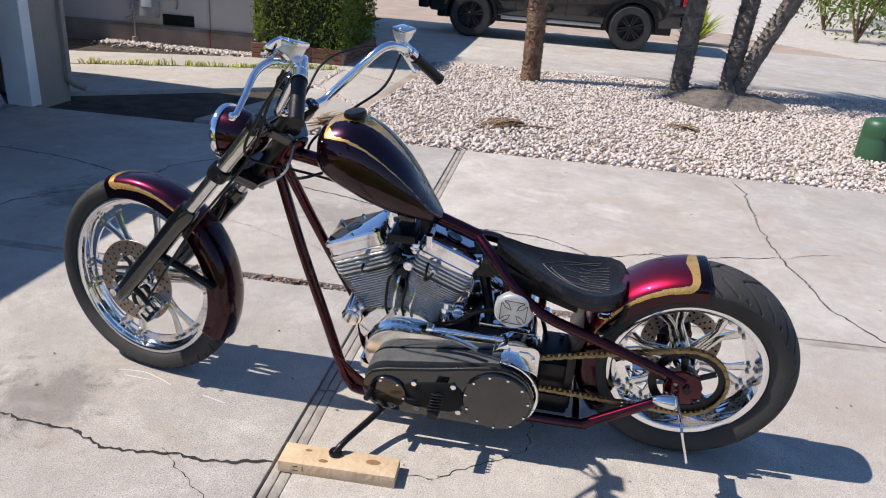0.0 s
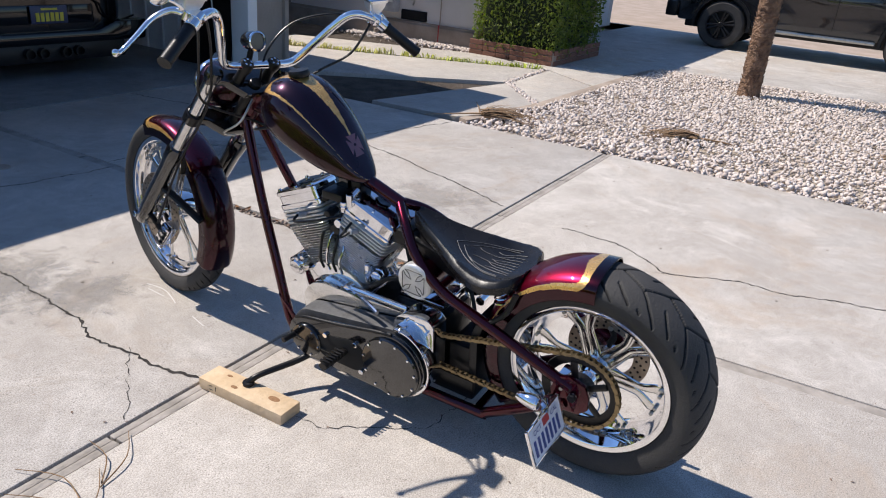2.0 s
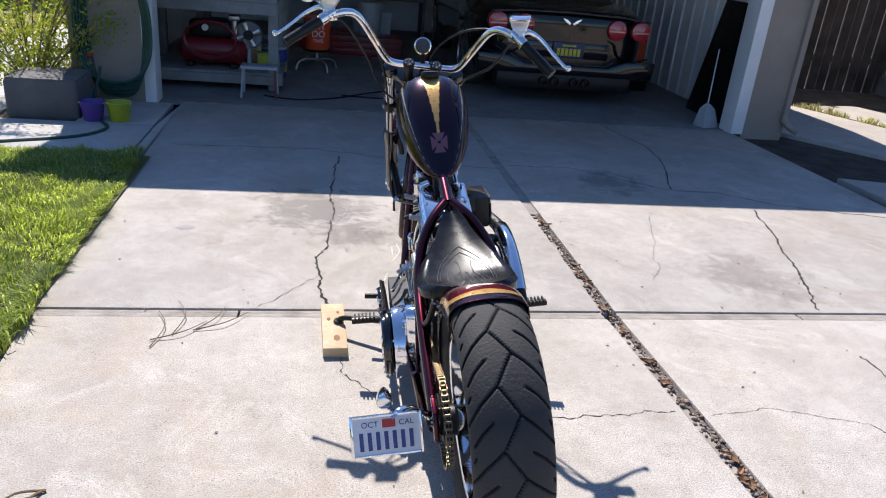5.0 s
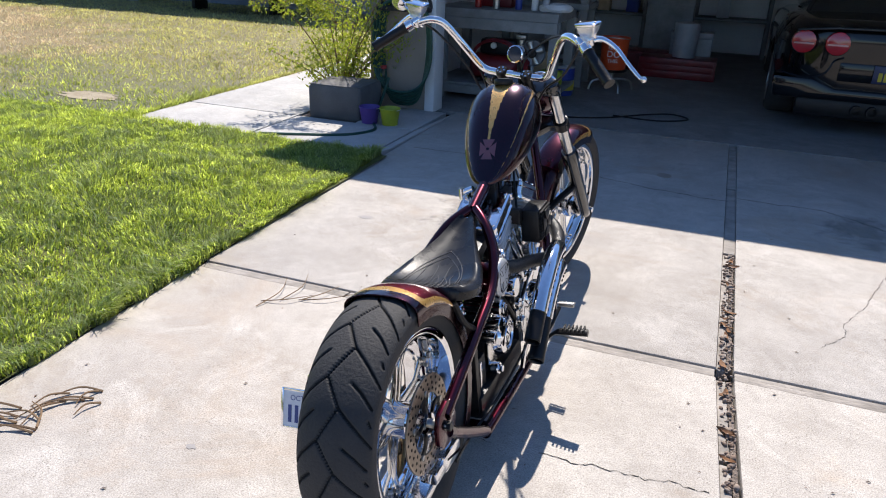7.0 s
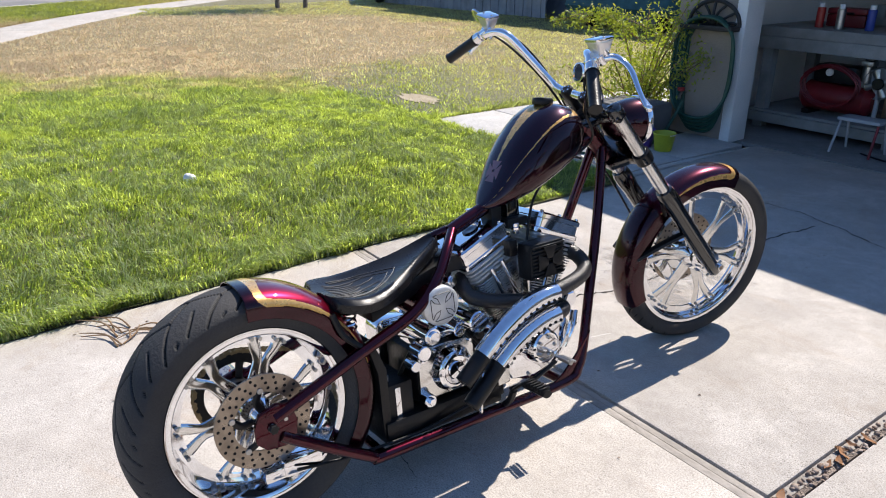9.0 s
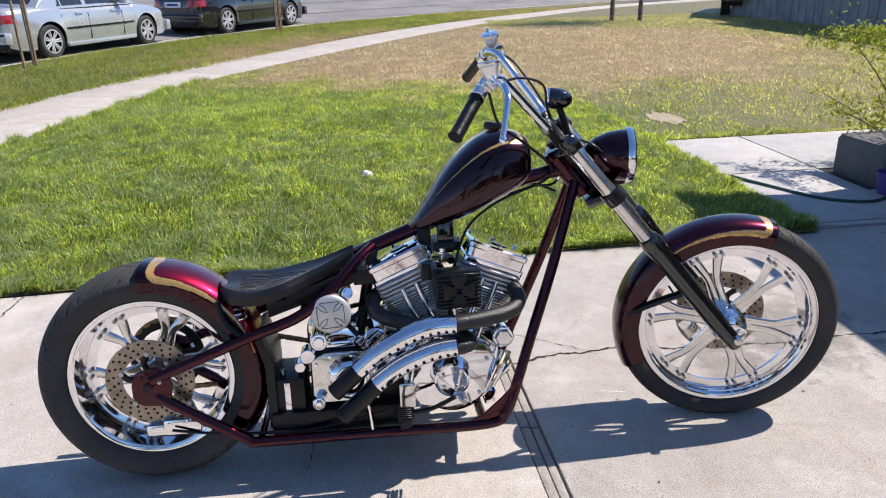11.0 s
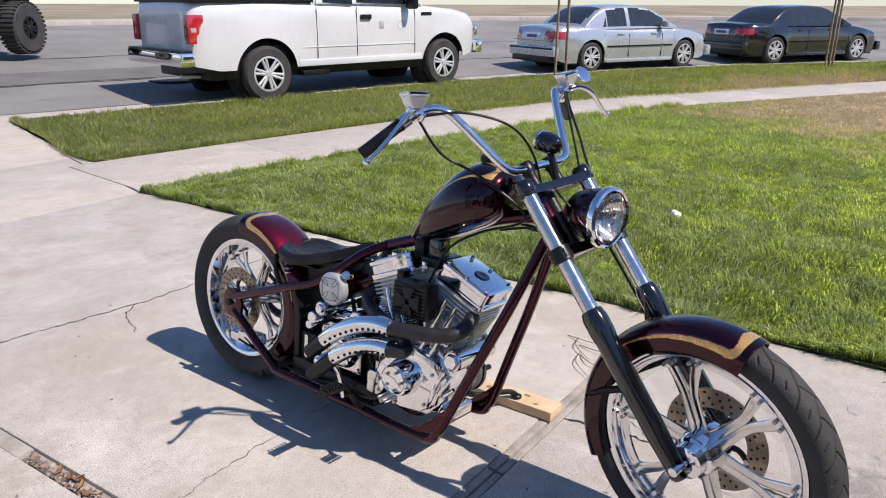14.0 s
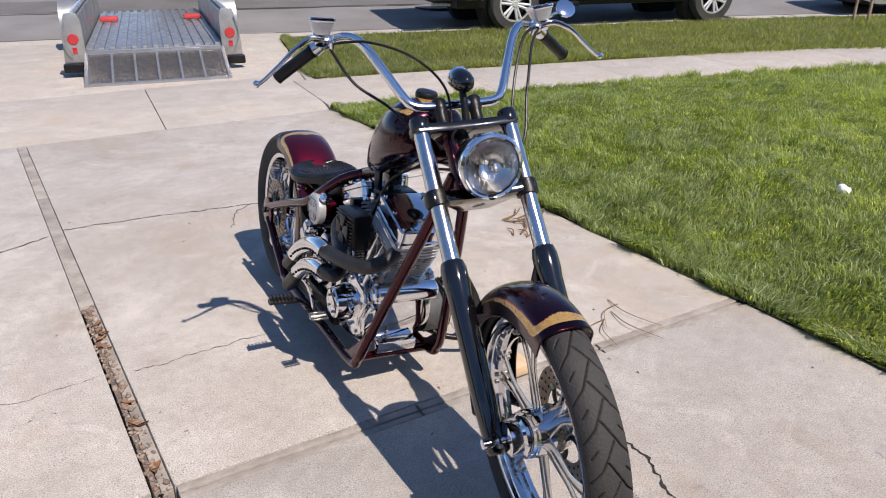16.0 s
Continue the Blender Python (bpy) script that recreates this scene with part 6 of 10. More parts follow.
for s in (-1, 1):
    a, b = Vector((s * 0.346, -0.101, 1.1245)), Vector((s * 0.447, -0.189, 1.0995))
    g = part("grip", tube([a, a.lerp(b, 0.04), a.lerp(b, 0.1), a.lerp(b, 0.92), b], [0.019, 0.0205, 0.0175, 0.0175, 0.0195], 18, 3), M_SATIN, bar, "black rubber grip", m=FRONT)
    dirv = (b - a).normalized()
    part("throttle_collar", cyl(a - dirv * 0.028, a, 0.019, 18), M_CHROME, bar, m=FRONT)
    part("lever_perch", join(box(s * 0.318 - 0.018, s * 0.318 + 0.018, -0.09, -0.045, 1.115, 1.143, 0.008), cyl((s * 0.335, -0.055, 1.112), (s * 0.335, -0.055, 1.142), 0.012, 14)), M_CHROME, bar, "chrome lever perch", m=FRONT)
    part("lever", tube([(s * 0.328, -0.054, 1.125), (s * 0.362, -0.030, 1.115), (s * 0.408, -0.034, 1.088), (s * 0.458, -0.066, 1.058), (s * 0.500, -0.092, 1.036), (s * 0.512, -0.094, 1.033)], [0.0125, 0.010, 0.008, 0.007, 0.007], 12, 6, squash=0.75), M_CHROME, bar, "chrome control lever", m=FRONT)
    part("lever_ball", lathe([(0.010 * math.sin(math.pi * k / 8), -0.010 * math.cos(math.pi * k / 8)) for k in range(9)], 16, 'Z'), M_CHROME, bar, m=FRONT @ Matrix.Translation((s * 0.515, -0.095, 1.032)))
    rm = FRONT @ Matrix.Translation((s * 0.325, -0.040, 1.143)) @ Matrix.Rotation(radians(-s * 8), 4, 'Y') @ Matrix.Rotation(radians(-30), 4, 'X') @ Matrix.Scale(0.86, 4)
    res = loft([rounded_rect(0.022, 0.016, 0.008, -0.012), rounded_rect(0.032, 0.023, 0.009, 0.004), rounded_rect(0.037, 0.027, 0.009, 0.024), rounded_rect(0.040, 0.030, 0.009, 0.026), rounded_rect(0.040, 0.030, 0.009, 0.031), rounded_rect(0.036, 0.026, 0.009, 0.034), rounded_rect(0.015, 0.012, 0.006, 0.035)])
    rsv = part("reservoir", res, M_SATINCHROME, bar, "chrome fluid reservoir", m=rm)
    part("reservoir_lid", loft([rounded_rect(0.041, 0.031, 0.010, 0.030), rounded_rect(0.0415, 0.0315, 0.010, 0.0325), rounded_rect(0.0415, 0.0315, 0.010, 0.037), rounded_rect(0.038, 0.028, 0.010, 0.0395), rounded_rect(0.012, 0.010, 0.005, 0.0405)]), M_CHROME, rsv, m=rm)
    for ux, uy in ((-0.030, 0.0), (0.030, 0.0)):
        part("lid_screw", cyl((ux, uy, 0.039), (ux, uy, 0.0425), 0.0042, 8), M_STEEL, rsv, m=rm)
    part("banjo_bolt", cyl((s * 0.300, -0.075, 1.112), (s * 0.300, -0.052, 1.118), 0.008, 10), M_CHROME, bar, m=FRONT)
    part("pivot_bolt", cyl((s * 0.345, -0.040, 1.118), (s * 0.345, -0.040, 1.150), 0.006, 8), M_CHROME, bar, m=FRONT)
    part("switch_housing", cyl(a - dirv * 0.06, a - dirv * 0.03, 0.0165, 14), M_CHROME, bar, m=FRONT)
part("bar_mirror", lathe([(0.0, -0.008), (0.020, -0.007), (0.029, 0.0), (0.030, 0.006), (0.027, 0.0075), (0.0, 0.007)], 28, 'Y'), M_CHROME, bar, "small round chrome bar mirror", m=FRONT @ Matrix.Translation((-0.404, -0.030, 1.158)))
part("mirror_stem", tube([(-0.345, -0.05, 1.14), (-0.37, -0.035, 1.150), (-0.400, -0.028, 1.154)], 0.005, 8, 4), M_CHROME, bar, m=FRONT)
# speedometer pod
egg = [(0.0, 0.062), (0.012, 0.060), (0.024, 0.050), (0.032, 0.032), (0.0355, 0.010), (0.0355, -0.012), (0.033, -0.020)]
HEAD = Matrix.Rotation(-RAKE, 4, 'X')
sp_m = FRONT @ Matrix.Translation((-0.006, 0.024, 0.928)) @ HEAD @ Matrix.Rotation(radians(-6), 4, 'X') @ Matrix.Scale(0.87, 4)
spd = part("speedometer", lathe(egg, 32, 'Y'), M_BLACK, bike, "black egg-shaped speedometer pod", m=sp_m)
part("bezel", lathe([(0.033, -0.018), (0.036, -0.020), (0.036, -0.026), (0.031, -0.028), (0.029, -0.022)], 32, 'Y'), M_CHROME, spd, "chrome bezel", m=sp_m)
part("dial", lathe([(0.0, -0.021), (0.030, -0.021)], 28, 'Y'), mat("dark_dial", (0.02, 0.03, 0.05), rough=0.12), spd, m=sp_m)
part("pod_stalk", tube([(-0.004, -0.01, 0.82), (-0.004, 0.01, 0.87), (-0.005, 0.02, 0.905)], 0.010, 10, 4), M_SATIN, bike, m=FRONT)
# headlamp
hl_m = FRONT @ Matrix.Translation((0.0, 0.086, 0.650)) @ HEAD
buck = [(0.0, -0.140), (0.016, -0.136), (0.036, -0.122), (0.056, -0.098), (0.070, -0.066), (0.077, -0.032), (0.079, -0.006)]
hl = part("headlamp", lathe(buck, 40, 'Y'), M_FENDER, bike, "burgundy headlamp bucket with chrome rim", m=hl_m)
part("headlamp_rim", lathe([(0.077, -0.010), (0.083, -0.010), (0.086, -0.002), (0.084, 0.010), (0.078, 0.015), (0.074, 0.012), (0.074, 0.0)], 44, 'Y'), M_CHROME, hl, "chrome headlamp rim", m=hl_m)
part("reflector", lathe([(0.006, -0.060), (0.030, -0.050), (0.055, -0.028), (0.074, 0.002)], 40, 'Y'), M_ALU, hl, m=hl_m)
part("bulb", lathe([(0.0, -0.030), (0.007, -0.033), (0.008, -0.055), (0.006, -0.060)], 16, 'Y'), M_GREYPL, hl, m=hl_m)
lens = part("headlamp_lens", lathe([(0.075, 0.008), (0.066, 0.014), (0.045, 0.021), (0.022, 0.025), (0.0, 0.026)], 40, 'Y'), M_LENS, hl, "fluted glass lens", m=hl_m)
so = lens.modifiers.new("thickness", 'SOLIDIFY')
so.thickness = 0.003
lens.visible_shadow = False
for k in range(11):
    x = -0.060 + 0.012 * k
    h = math.sqrt(max(0.0, 0.068 ** 2 - x * x))
    part("lens_flute", tube([(x, 0.0235 - 0.9 * (x * x + h * h * t * t) / 0.42, h * t) for t in (-0.95, -0.6, -0.2, 0.2, 0.6, 0.95)], 0.0011, 5, 2), M_LENS, hl, m=hl_m)
part("lamp_bracket", tube([(0, -0.02, 0.625), (0, 0.02, 0.60), (0, 0.05, 0.585)], 0.012, 10, 4), M_SATIN, bike, m=FRONT)
# front caliper behind the left slider
cal = part("brake_caliper", join(box(-0.098, -0.036, -0.135, -0.085, -0.055, 0.055, 0.012), box(-0.105, -0.09, -0.125, -0.095, -0.04, 0.04, 0.006)), M_CHROME, bike, "chrome front brake caliper", m=FRONT)
for a in (-0.03, 0.0, 0.03):
    part("caliper_slot", box(-0.106, -0.095, -0.136, -0.10, a - 0.006, a + 0.006, 0.001, 1), M_SATIN, cal, m=FRONT)
part("caliper_bracket", tube([(-0.13, -0.02, 0.05), (-0.115, -0.06, 0.04), (-0.10, -0.095, 0.02)], 0.012, 8, 4, squash=0.6), M_SATIN, bike, m=FRONT)

# cables
FI = FRONT


def cable(name, pts, r=0.0042, material=None):
    part(name, tube(pts, r, 8, 8), material or M_SATIN, bike)


fp = lambda x, y, z: FI @ Vector((x, y, z))
cable("clutch_cable", [fp(-0.315, -0.055, 1.115), fp(-0.27, -0.04, 1.05), fp(-0.21, -0.03, 0.90), fp(-0.15, -0.05, 0.74), Vector((-0.03, 1.24, 0.83)), Vector((-0.03, 1.17, 0.82)), Vector((-0.02, 1.09, 0.80))])
cable("throttle_cable", [fp(0.305, -0.075, 1.11), fp(0.25, -0.115, 1.02), fp(0.165, -0.11, 0.93), fp(0.09, -0.10, 0.80), Vector((0.03, 1.19, 0.845)), Vector((0.03, 1.05, 0.79)), Vector((0.05, 0.95, 0.72)), Vector((0.07, 0.90, 0.60))])
cable("throttle_cable", [fp(0.30, -0.06, 1.115), fp(0.215, 0.0, 1.075), fp(0.11, 0.03, 1.0), fp(0.03, -0.01, 0.92), fp(0.03, -0.05, 0.80)], 0.0036)
cable("brake_hose", [fp(-0.30, -0.05, 1.115), fp(-0.235, -0.015, 1.06), fp(-0.165, -0.02, 0.90), fp(-0.13, -0.055, 0.72), fp(-0.13, -0.06, 0.40), fp(-0.12, -0.09, 0.06)], 0.0040)
cable("wire_loop", [fp(-0.02, -0.10, 0.80), fp(-0.06, -0.14, 0.74), fp(-0.08, -0.12, 0.66), fp(-0.02, -0.11, 0.62)], 0.0035, M_STEEL)
cable("wire_loop", [fp(0.03, 0.0, 0.80), fp(0.06, 0.03, 0.76), fp(0.05, 0.04, 0.70)], 0.0032)
cable("wire_loop", [Vector((-0.03, 1.24, 0.80)), Vector((-0.06, 1.19, 0.82)), Vector((-0.03, 1.14, 0.83))], 0.0045)
cable("oil_hose", [Vector((0.05, 0.56, 0.46)), Vector((0.09, 0.62, 0.40)), Vector((0.10, 0.70, 0.30)), Vector((0.10, 0.735, 0.25))], 0.008)
cable("oil_hose", [Vector((-0.05, 0.55, 0.46)), Vector((-0.09, 0.64, 0.46)), Vector((-0.10, 0.70, 0.42)), Vector((-0.06, 0.78, 0.36))], 0.008)


# ---- vehicles ----
def wheel_of(parent, x, y, r, w, side, rim_mat, spokes_n=5, rim_r=0.66):
    """A road wheel, its face turned to the given side."""
    m = Matrix.Translation((x, y, r))
    t = part("wheel", lathe([(r * rim_r, -w / 2), (r * 0.90, -w / 2), (r * 0.97, -w * 0.40), (r, -w * 0.30), (r, w * 0.30), (r * 0.97, w * 0.40), (r * 0.90, w / 2), (r * rim_r, w / 2)], 40), M_RUBBER, parent, m=m)
    part("rim", lathe([(r * rim_r, side * w * 0.50), (r * (rim_r - 0.05), side * w * 0.46), (r * (rim_r - 0.07), side * w * 0.1), (0, side * w * 0.05)], 40), M_SATIN, t, m=m)
    part("rim_lip", lathe([(r * (rim_r + 0.01), side * w * 0.50), (r * (rim_r - 0.05), side * w * 0.515), (r * (rim_r - 0.06), side * w * 0.45)], 40), rim_mat, t, m=m)
    for k in range(spokes_n):
        at = Matrix.Rotation(2 * math.pi * k / spokes_n + 0.3, 4, 'X')
        for o in (-0.07, 0.07):
            b = tube([(side * w * 0.42, o * r * 0.4, r * 0.08), (side * w * 0.47, o * r * 1.2, r * (rim_r - 0.02))], r * 0.055, 6, 1, squash=0.6, side=(1, 0, 0))
            b.transform(at)
            part("spoke", b, rim_mat, t, m=m)
    part("hub_cap", cyl((side * w * 0.36, 0, 0), (side * w * 0.50, 0, 0), r * 0.12, 14), rim_mat, t, m=m)
    return t


def arch(y, r, z, n=10):
    """The outline over a wheel, from behind it to ahead of it."""
    out = []
    a0 = math.asin(min(1, max(-1, (z - r * 0.98) / (r * 1.16)))) if r else 0
    for k in range(n + 1):
        a = math.pi - a0 - (math.pi - 2 * a0) * k / n
        out.append((y + r * 1.16 * math.cos(a), r * 0.98 + r * 1.16 * math.sin(a)))
    return out


def shell(parent, name, outline, half, bevel, material, label=""):
    bm = plate(outline, -half, half, bevel, 'X')
    ys = [v.co.y for v in bm.verts]
    zs = [v.co.z for v in bm.verts]
    mid, ln, z0, hz = (min(ys) + max(ys)) / 2, (max(ys) - min(ys)) / 2, min(zs), max(zs) - min(zs)
    for v in bm.verts:
        v.co.x *= 1 - 0.13 * abs((v.co.y - mid) / ln) ** 5 - 0.05 * max(0.0, (v.co.z - z0) / hz - 0.55) ** 1.5
    return part(name, bm, material, parent, label)


def grid_parts(parent, rows, classify, mats, labels=None):
    """A skin of rings along a body, its faces shared out among named parts by where they lie."""
    rows = [np.asarray(r, float) for r in rows]
    n = len(rows[0])
    flatv = np.concatenate(rows)
    groups = {}
    for a in range(len(rows) - 1):
        for b in range(n - 1):
            q = (a * n + b, a * n + b + 1, (a + 1) * n + b + 1, (a + 1) * n + b)
            c = flatv[list(q)].mean(0)
            groups.setdefault(classify(c[0], c[1], c[2], a / (len(rows) - 1), b / (n - 1)), []).append(q)
    out = []
    for key, quads in groups.items():
        used = sorted({i for q in quads for i in q})
        at = {v: i for i, v in enumerate(used)}
        nm = key[0]
        out.append(raw(nm, [tuple(flatv[v]) for v in used], [tuple(at[i] for i in reversed(q)) for q in quads], mats[nm], parent, (labels or {}).get(nm, ""), True))
    return out


def car_skin(L, half, low, top, wheels, r, arch_k=1.17, crown=0.035, plan=7.0, tuck=0.05, over=0.10):
    """Rings of a car's lower body from tail to nose: rounded in plan, arched over the wheels, drawn in towards the shoulder."""
    ys = set(L / 2 - L / 2 * math.cos(math.pi * k / 70) for k in range(71))
    for w in wheels:
        ys |= {w + r * arch_k * math.sin(a) for a in np.linspace(-math.pi / 2, math.pi / 2, 19)} | {w - r * arch_k - 0.004, w + r * arch_k + 0.004}
    zt = max(z for _, z in top)
    rows = []
    for y in sorted(ys):
        u = min(0.9999, abs(y - L / 2) / (L / 2))
        hw = half * (1 - u ** plan) ** (1 / plan)
        if u > 0.9998:
            hw = 0.001
        z1 = float(np.interp(y, [p[0] for p in top], [p[1] for p in top]))
        z0 = low + 0.10 * max(0.0, u - 0.85) / 0.15
        flare = 0.0
        for w in wheels:
            d = abs(y - w)
            if d < r * arch_k:
                z0 = max(z0, r + math.sqrt((r * arch_k) ** 2 - d * d))
            if d < r * arch_k * 1.35:
                flare = max(flare, 0.022 * (1 - (d / (r * arch_k * 1.35)) ** 4))
        z0 = min(z0, z1 - 0.05)
        side = []
        for k in range(15):
            t = k / 14
            z = z0 + (z1 - z0) * t
            f = (z - low) / (zt - low)
            x = hw * (1 - tuck * max(0.0, 0.45 - f) ** 1.5 * 3 - over * max(0.0, f - 0.55) ** 2 * 3) + flare * (1 - t) * (hw / half)
            if t > 0.8:
                x -= hw * 0.07 * ((t - 0.8) / 0.2) ** 2.5
            side.append((x, z))
        xt = side[-1][0]
        topr = [(xt * (1 - k / 6), z1 + crown * (1 - (1 - k / 6) ** 2) * min(1.0, hw / half)) for k in range(1, 7)]
        half_ring = side + topr
        ring = [(-x, y, z) for x, z in half_ring] + [(x, y, z) for x, z in reversed(half_ring[:-1])]
        rows.append(ring)
    return rows


def cabin_skin(roof, belt, half_b, half_r, zr, n_y=84):
    """Rings of the glazed cabin above the belt line; roof gives its outline from back to front."""
    y0, y1 = roof[0][0], roof[-1][0]
    rp = smooth_path([(0, y, z) for y, z in roof], 8)
    py, pz = [p.y for p in rp], [p.z for p in rp]
    rows = []
    for i in range(n_y + 1):
        y = y0 + (y1 - y0) * i / n_y
        z1 = max(belt + 0.001, float(np.interp(y, py, pz)))
        half_ring = []
        for k in range(21):
            t = k / 20
            z = belt + (z1 - belt) * t
            f = (z - belt) / (zr - belt)
            x = half_b - (half_b - half_r) * (0.75 * f + 0.25 * f ** 5)
            if t > 0.9:
                x -= 0.05 * ((t - 0.9) / 0.1) ** 2
            half_ring.append((x, z))
        xt = half_ring[-1][0]
        half_ring += [(xt * (1 - k / 10), z1 + 0.03 * (1 - (1 - k / 10) ** 2)) for k in range(1, 11)]
        rows.append([(-x, y, z) for x, z in half_ring] + [(x, y, z) for x, z in reversed(half_ring[:-1])])
    return rows


def sedan(name, m, label, paint, length=4.6, half=0.88, r=0.32, wb=(0.95, 3.75), belt=0.90, roofz=1.40, group="", trim=None, glass=None):
    car = thing(name, m, label, "car", group)
    L, k = length, roofz - belt
    top = [(0.0, belt - 0.20), (0.02, belt - 0.06), (0.07, belt + 0.045), (0.30, belt + 0.075), (1.0, belt + 0.06), (2.2, belt + 0.02), (L - 1.35, belt + 0.03), (L - 0.75, belt - 0.05), (L - 0.32, belt - 0.14), (L - 0.12, belt - 0.21), (L - 0.03, belt - 0.31), (L, belt - 0.42)]

    def body_of(x, y, z, a, b):
        if y < 0.30 and abs(x) > half * 0.50 and belt - 0.20 < z < belt - 0.03 and z < belt:
            return ("tail_lamp", x > 0)
        if y > L - 0.30 and abs(x) > half * 0.50 and belt - 0.34 < z < belt - 0.20:
            return ("headlamp", x > 0)
        return ("body",)

    grid_parts(car, car_skin(L, half, 0.20, top, wb, r), body_of, {"body": paint, "tail_lamp": M_TAIL, "headlamp": M_ALU}, {"tail_lamp": "red wrap-round tail lamp"})
    part("underbody", box(-half + 0.12, half - 0.12, 0.25, L - 0.25, 0.17, 0.62, 0.02), M_SATIN, car)
    roof = [(0.78, belt + 0.05), (1.12, belt + k * 0.62), (1.42, belt + k * 0.92), (1.85, roofz - 0.005), (2.35, roofz), (2.75, belt + k * 0.90), (3.10, belt + k * 0.58), (L - 1.22, belt + 0.03)]
    yb, yf = L - 1.22, 0.78

    def cabin_of(x, y, z, a, b):
        f = (z - belt) / k
        side_on = b < 0.335 or b > 0.665
        if side_on and 0.10 < f:
            z1 = float(np.interp(y, [p[0] for p in roof], [p[1] for p in roof]))
            if z < z1 - 0.055:
                for n_, (ya, yc) in enumerate(((1.28, 1.42), (1.45, 2.02), (2.09, 3.12))):
                    if ya + 0.25 * f * (n_ == 0) < y < yc:
                        return ("side_window", x > 0, n_)
        if not side_on and f > 0.06:
            if 0.84 < y < 1.36 and abs(x) < half - 0.28:
                return ("rear_window",)
            if 2.80 < y and abs(x) < half - 0.22:
                return ("windscreen",)
        return ("cabin",)

    g_ = glass or M_GLASS
    grid_parts(car, cabin_skin(roof, belt + 0.01, half - 0.05, half - 0.26, roofz), cabin_of, {"cabin": paint, "side_window": g_, "rear_window": g_, "windscreen": g_})
    for s in (-1, 1):
        part("mirror", loft([[(s * (half - 0.03) + s * dx, 3.05 + dy * w, belt + 0.10 + dz * h) for dy, dz in ((-1, -1), (1, -0.8), (1, 0.8), (-1, 1))] for dx, w, h in ((0.0, 0.02, 0.02), (0.05, 0.06, 0.06), (0.17, 0.055, 0.065), (0.20, 0.03, 0.04))]), paint, car)
        part("rub_strip", box(s * half - 0.012, s * half + 0.014, wb[0] + 0.42, wb[1] - 0.42, 0.52, 0.555, 0.004), trim or M_SATIN, car)
        part("sill", box(s * half - 0.05, s * half + 0.004, wb[0] + 0.40, wb[1] - 0.40, 0.19, 0.26, 0.015), paint, car)
        for y in (1.70, 2.72):
            part("door_handle", box(s * half - 0.03, s * half + 0.012, y, y + 0.19, belt - 0.115, belt - 0.08, 0.008), trim or paint, car)
        for y in (1.32, 2.05, 3.06):
            part("door_seam", box(s * half - 0.014, s * half + 0.0015, y, y + 0.009, 0.30, belt - 0.10, 0), M_GROOVE, car, smooth=False)
        for y in wb:
            part("arch_liner", cyl((s * (half - 0.34), y, r), (s * (half - 0.06), y, r), r * 1.13, 26), M_GROOVE, car)
            wheel_of(car, s * (half - 0.10), y, r, 0.21, s, M_RAWALU, 7, 0.70)
    part("rear_bumper", box(-half + 0.06, half - 0.06, -0.055, 0.12, 0.34, 0.56, 0.05), paint, car)
    part("bumper_strip", box(-half + 0.09, half - 0.09, -0.068, -0.045, 0.49, 0.53, 0.005), M_SATIN, car)
    part("valance", box(-half + 0.15, half - 0.15, -0.03, 0.10, 0.22, 0.35, 0.02), M_SATIN, car)
    part("trunk_seam", box(-half + 0.16, half - 0.16, -0.004, 0.02, belt - 0.235, belt - 0.228, 0), M_GROOVE, car, smooth=False)
    np_ = part("number_plate", box(-0.26, 0.26, -0.02, 0.01, belt - 0.20, belt - 0.07, 0.004), M_PLATE, car)
    part("plate_bar", box(-0.18, 0.18, -0.024, -0.018, belt - 0.165, belt - 0.105, 0), M_PLATEBLUE, np_, smooth=False)
    part("front_bumper", box(-half + 0.08, half - 0.08, L - 0.12, L + 0.04, 0.26, 0.50, 0.05), paint, car)
    return car


def car_pose(rear, front, wb_rear, z, side_half):
    """Places a car whose near side wheels touch at two points; its own right side shows."""
    d = Vector((front[0] - rear[0], front[1] - rear[1]))
    yaw = math.degrees(math.atan2(-d.x, d.y))
    u = d.normalized()
    right = Vector((u.y, -u.x))
    org = Vector(rear) - u * wb_rear - right * side_half
    return pose(org.x, org.y, z, 0, 0, yaw)


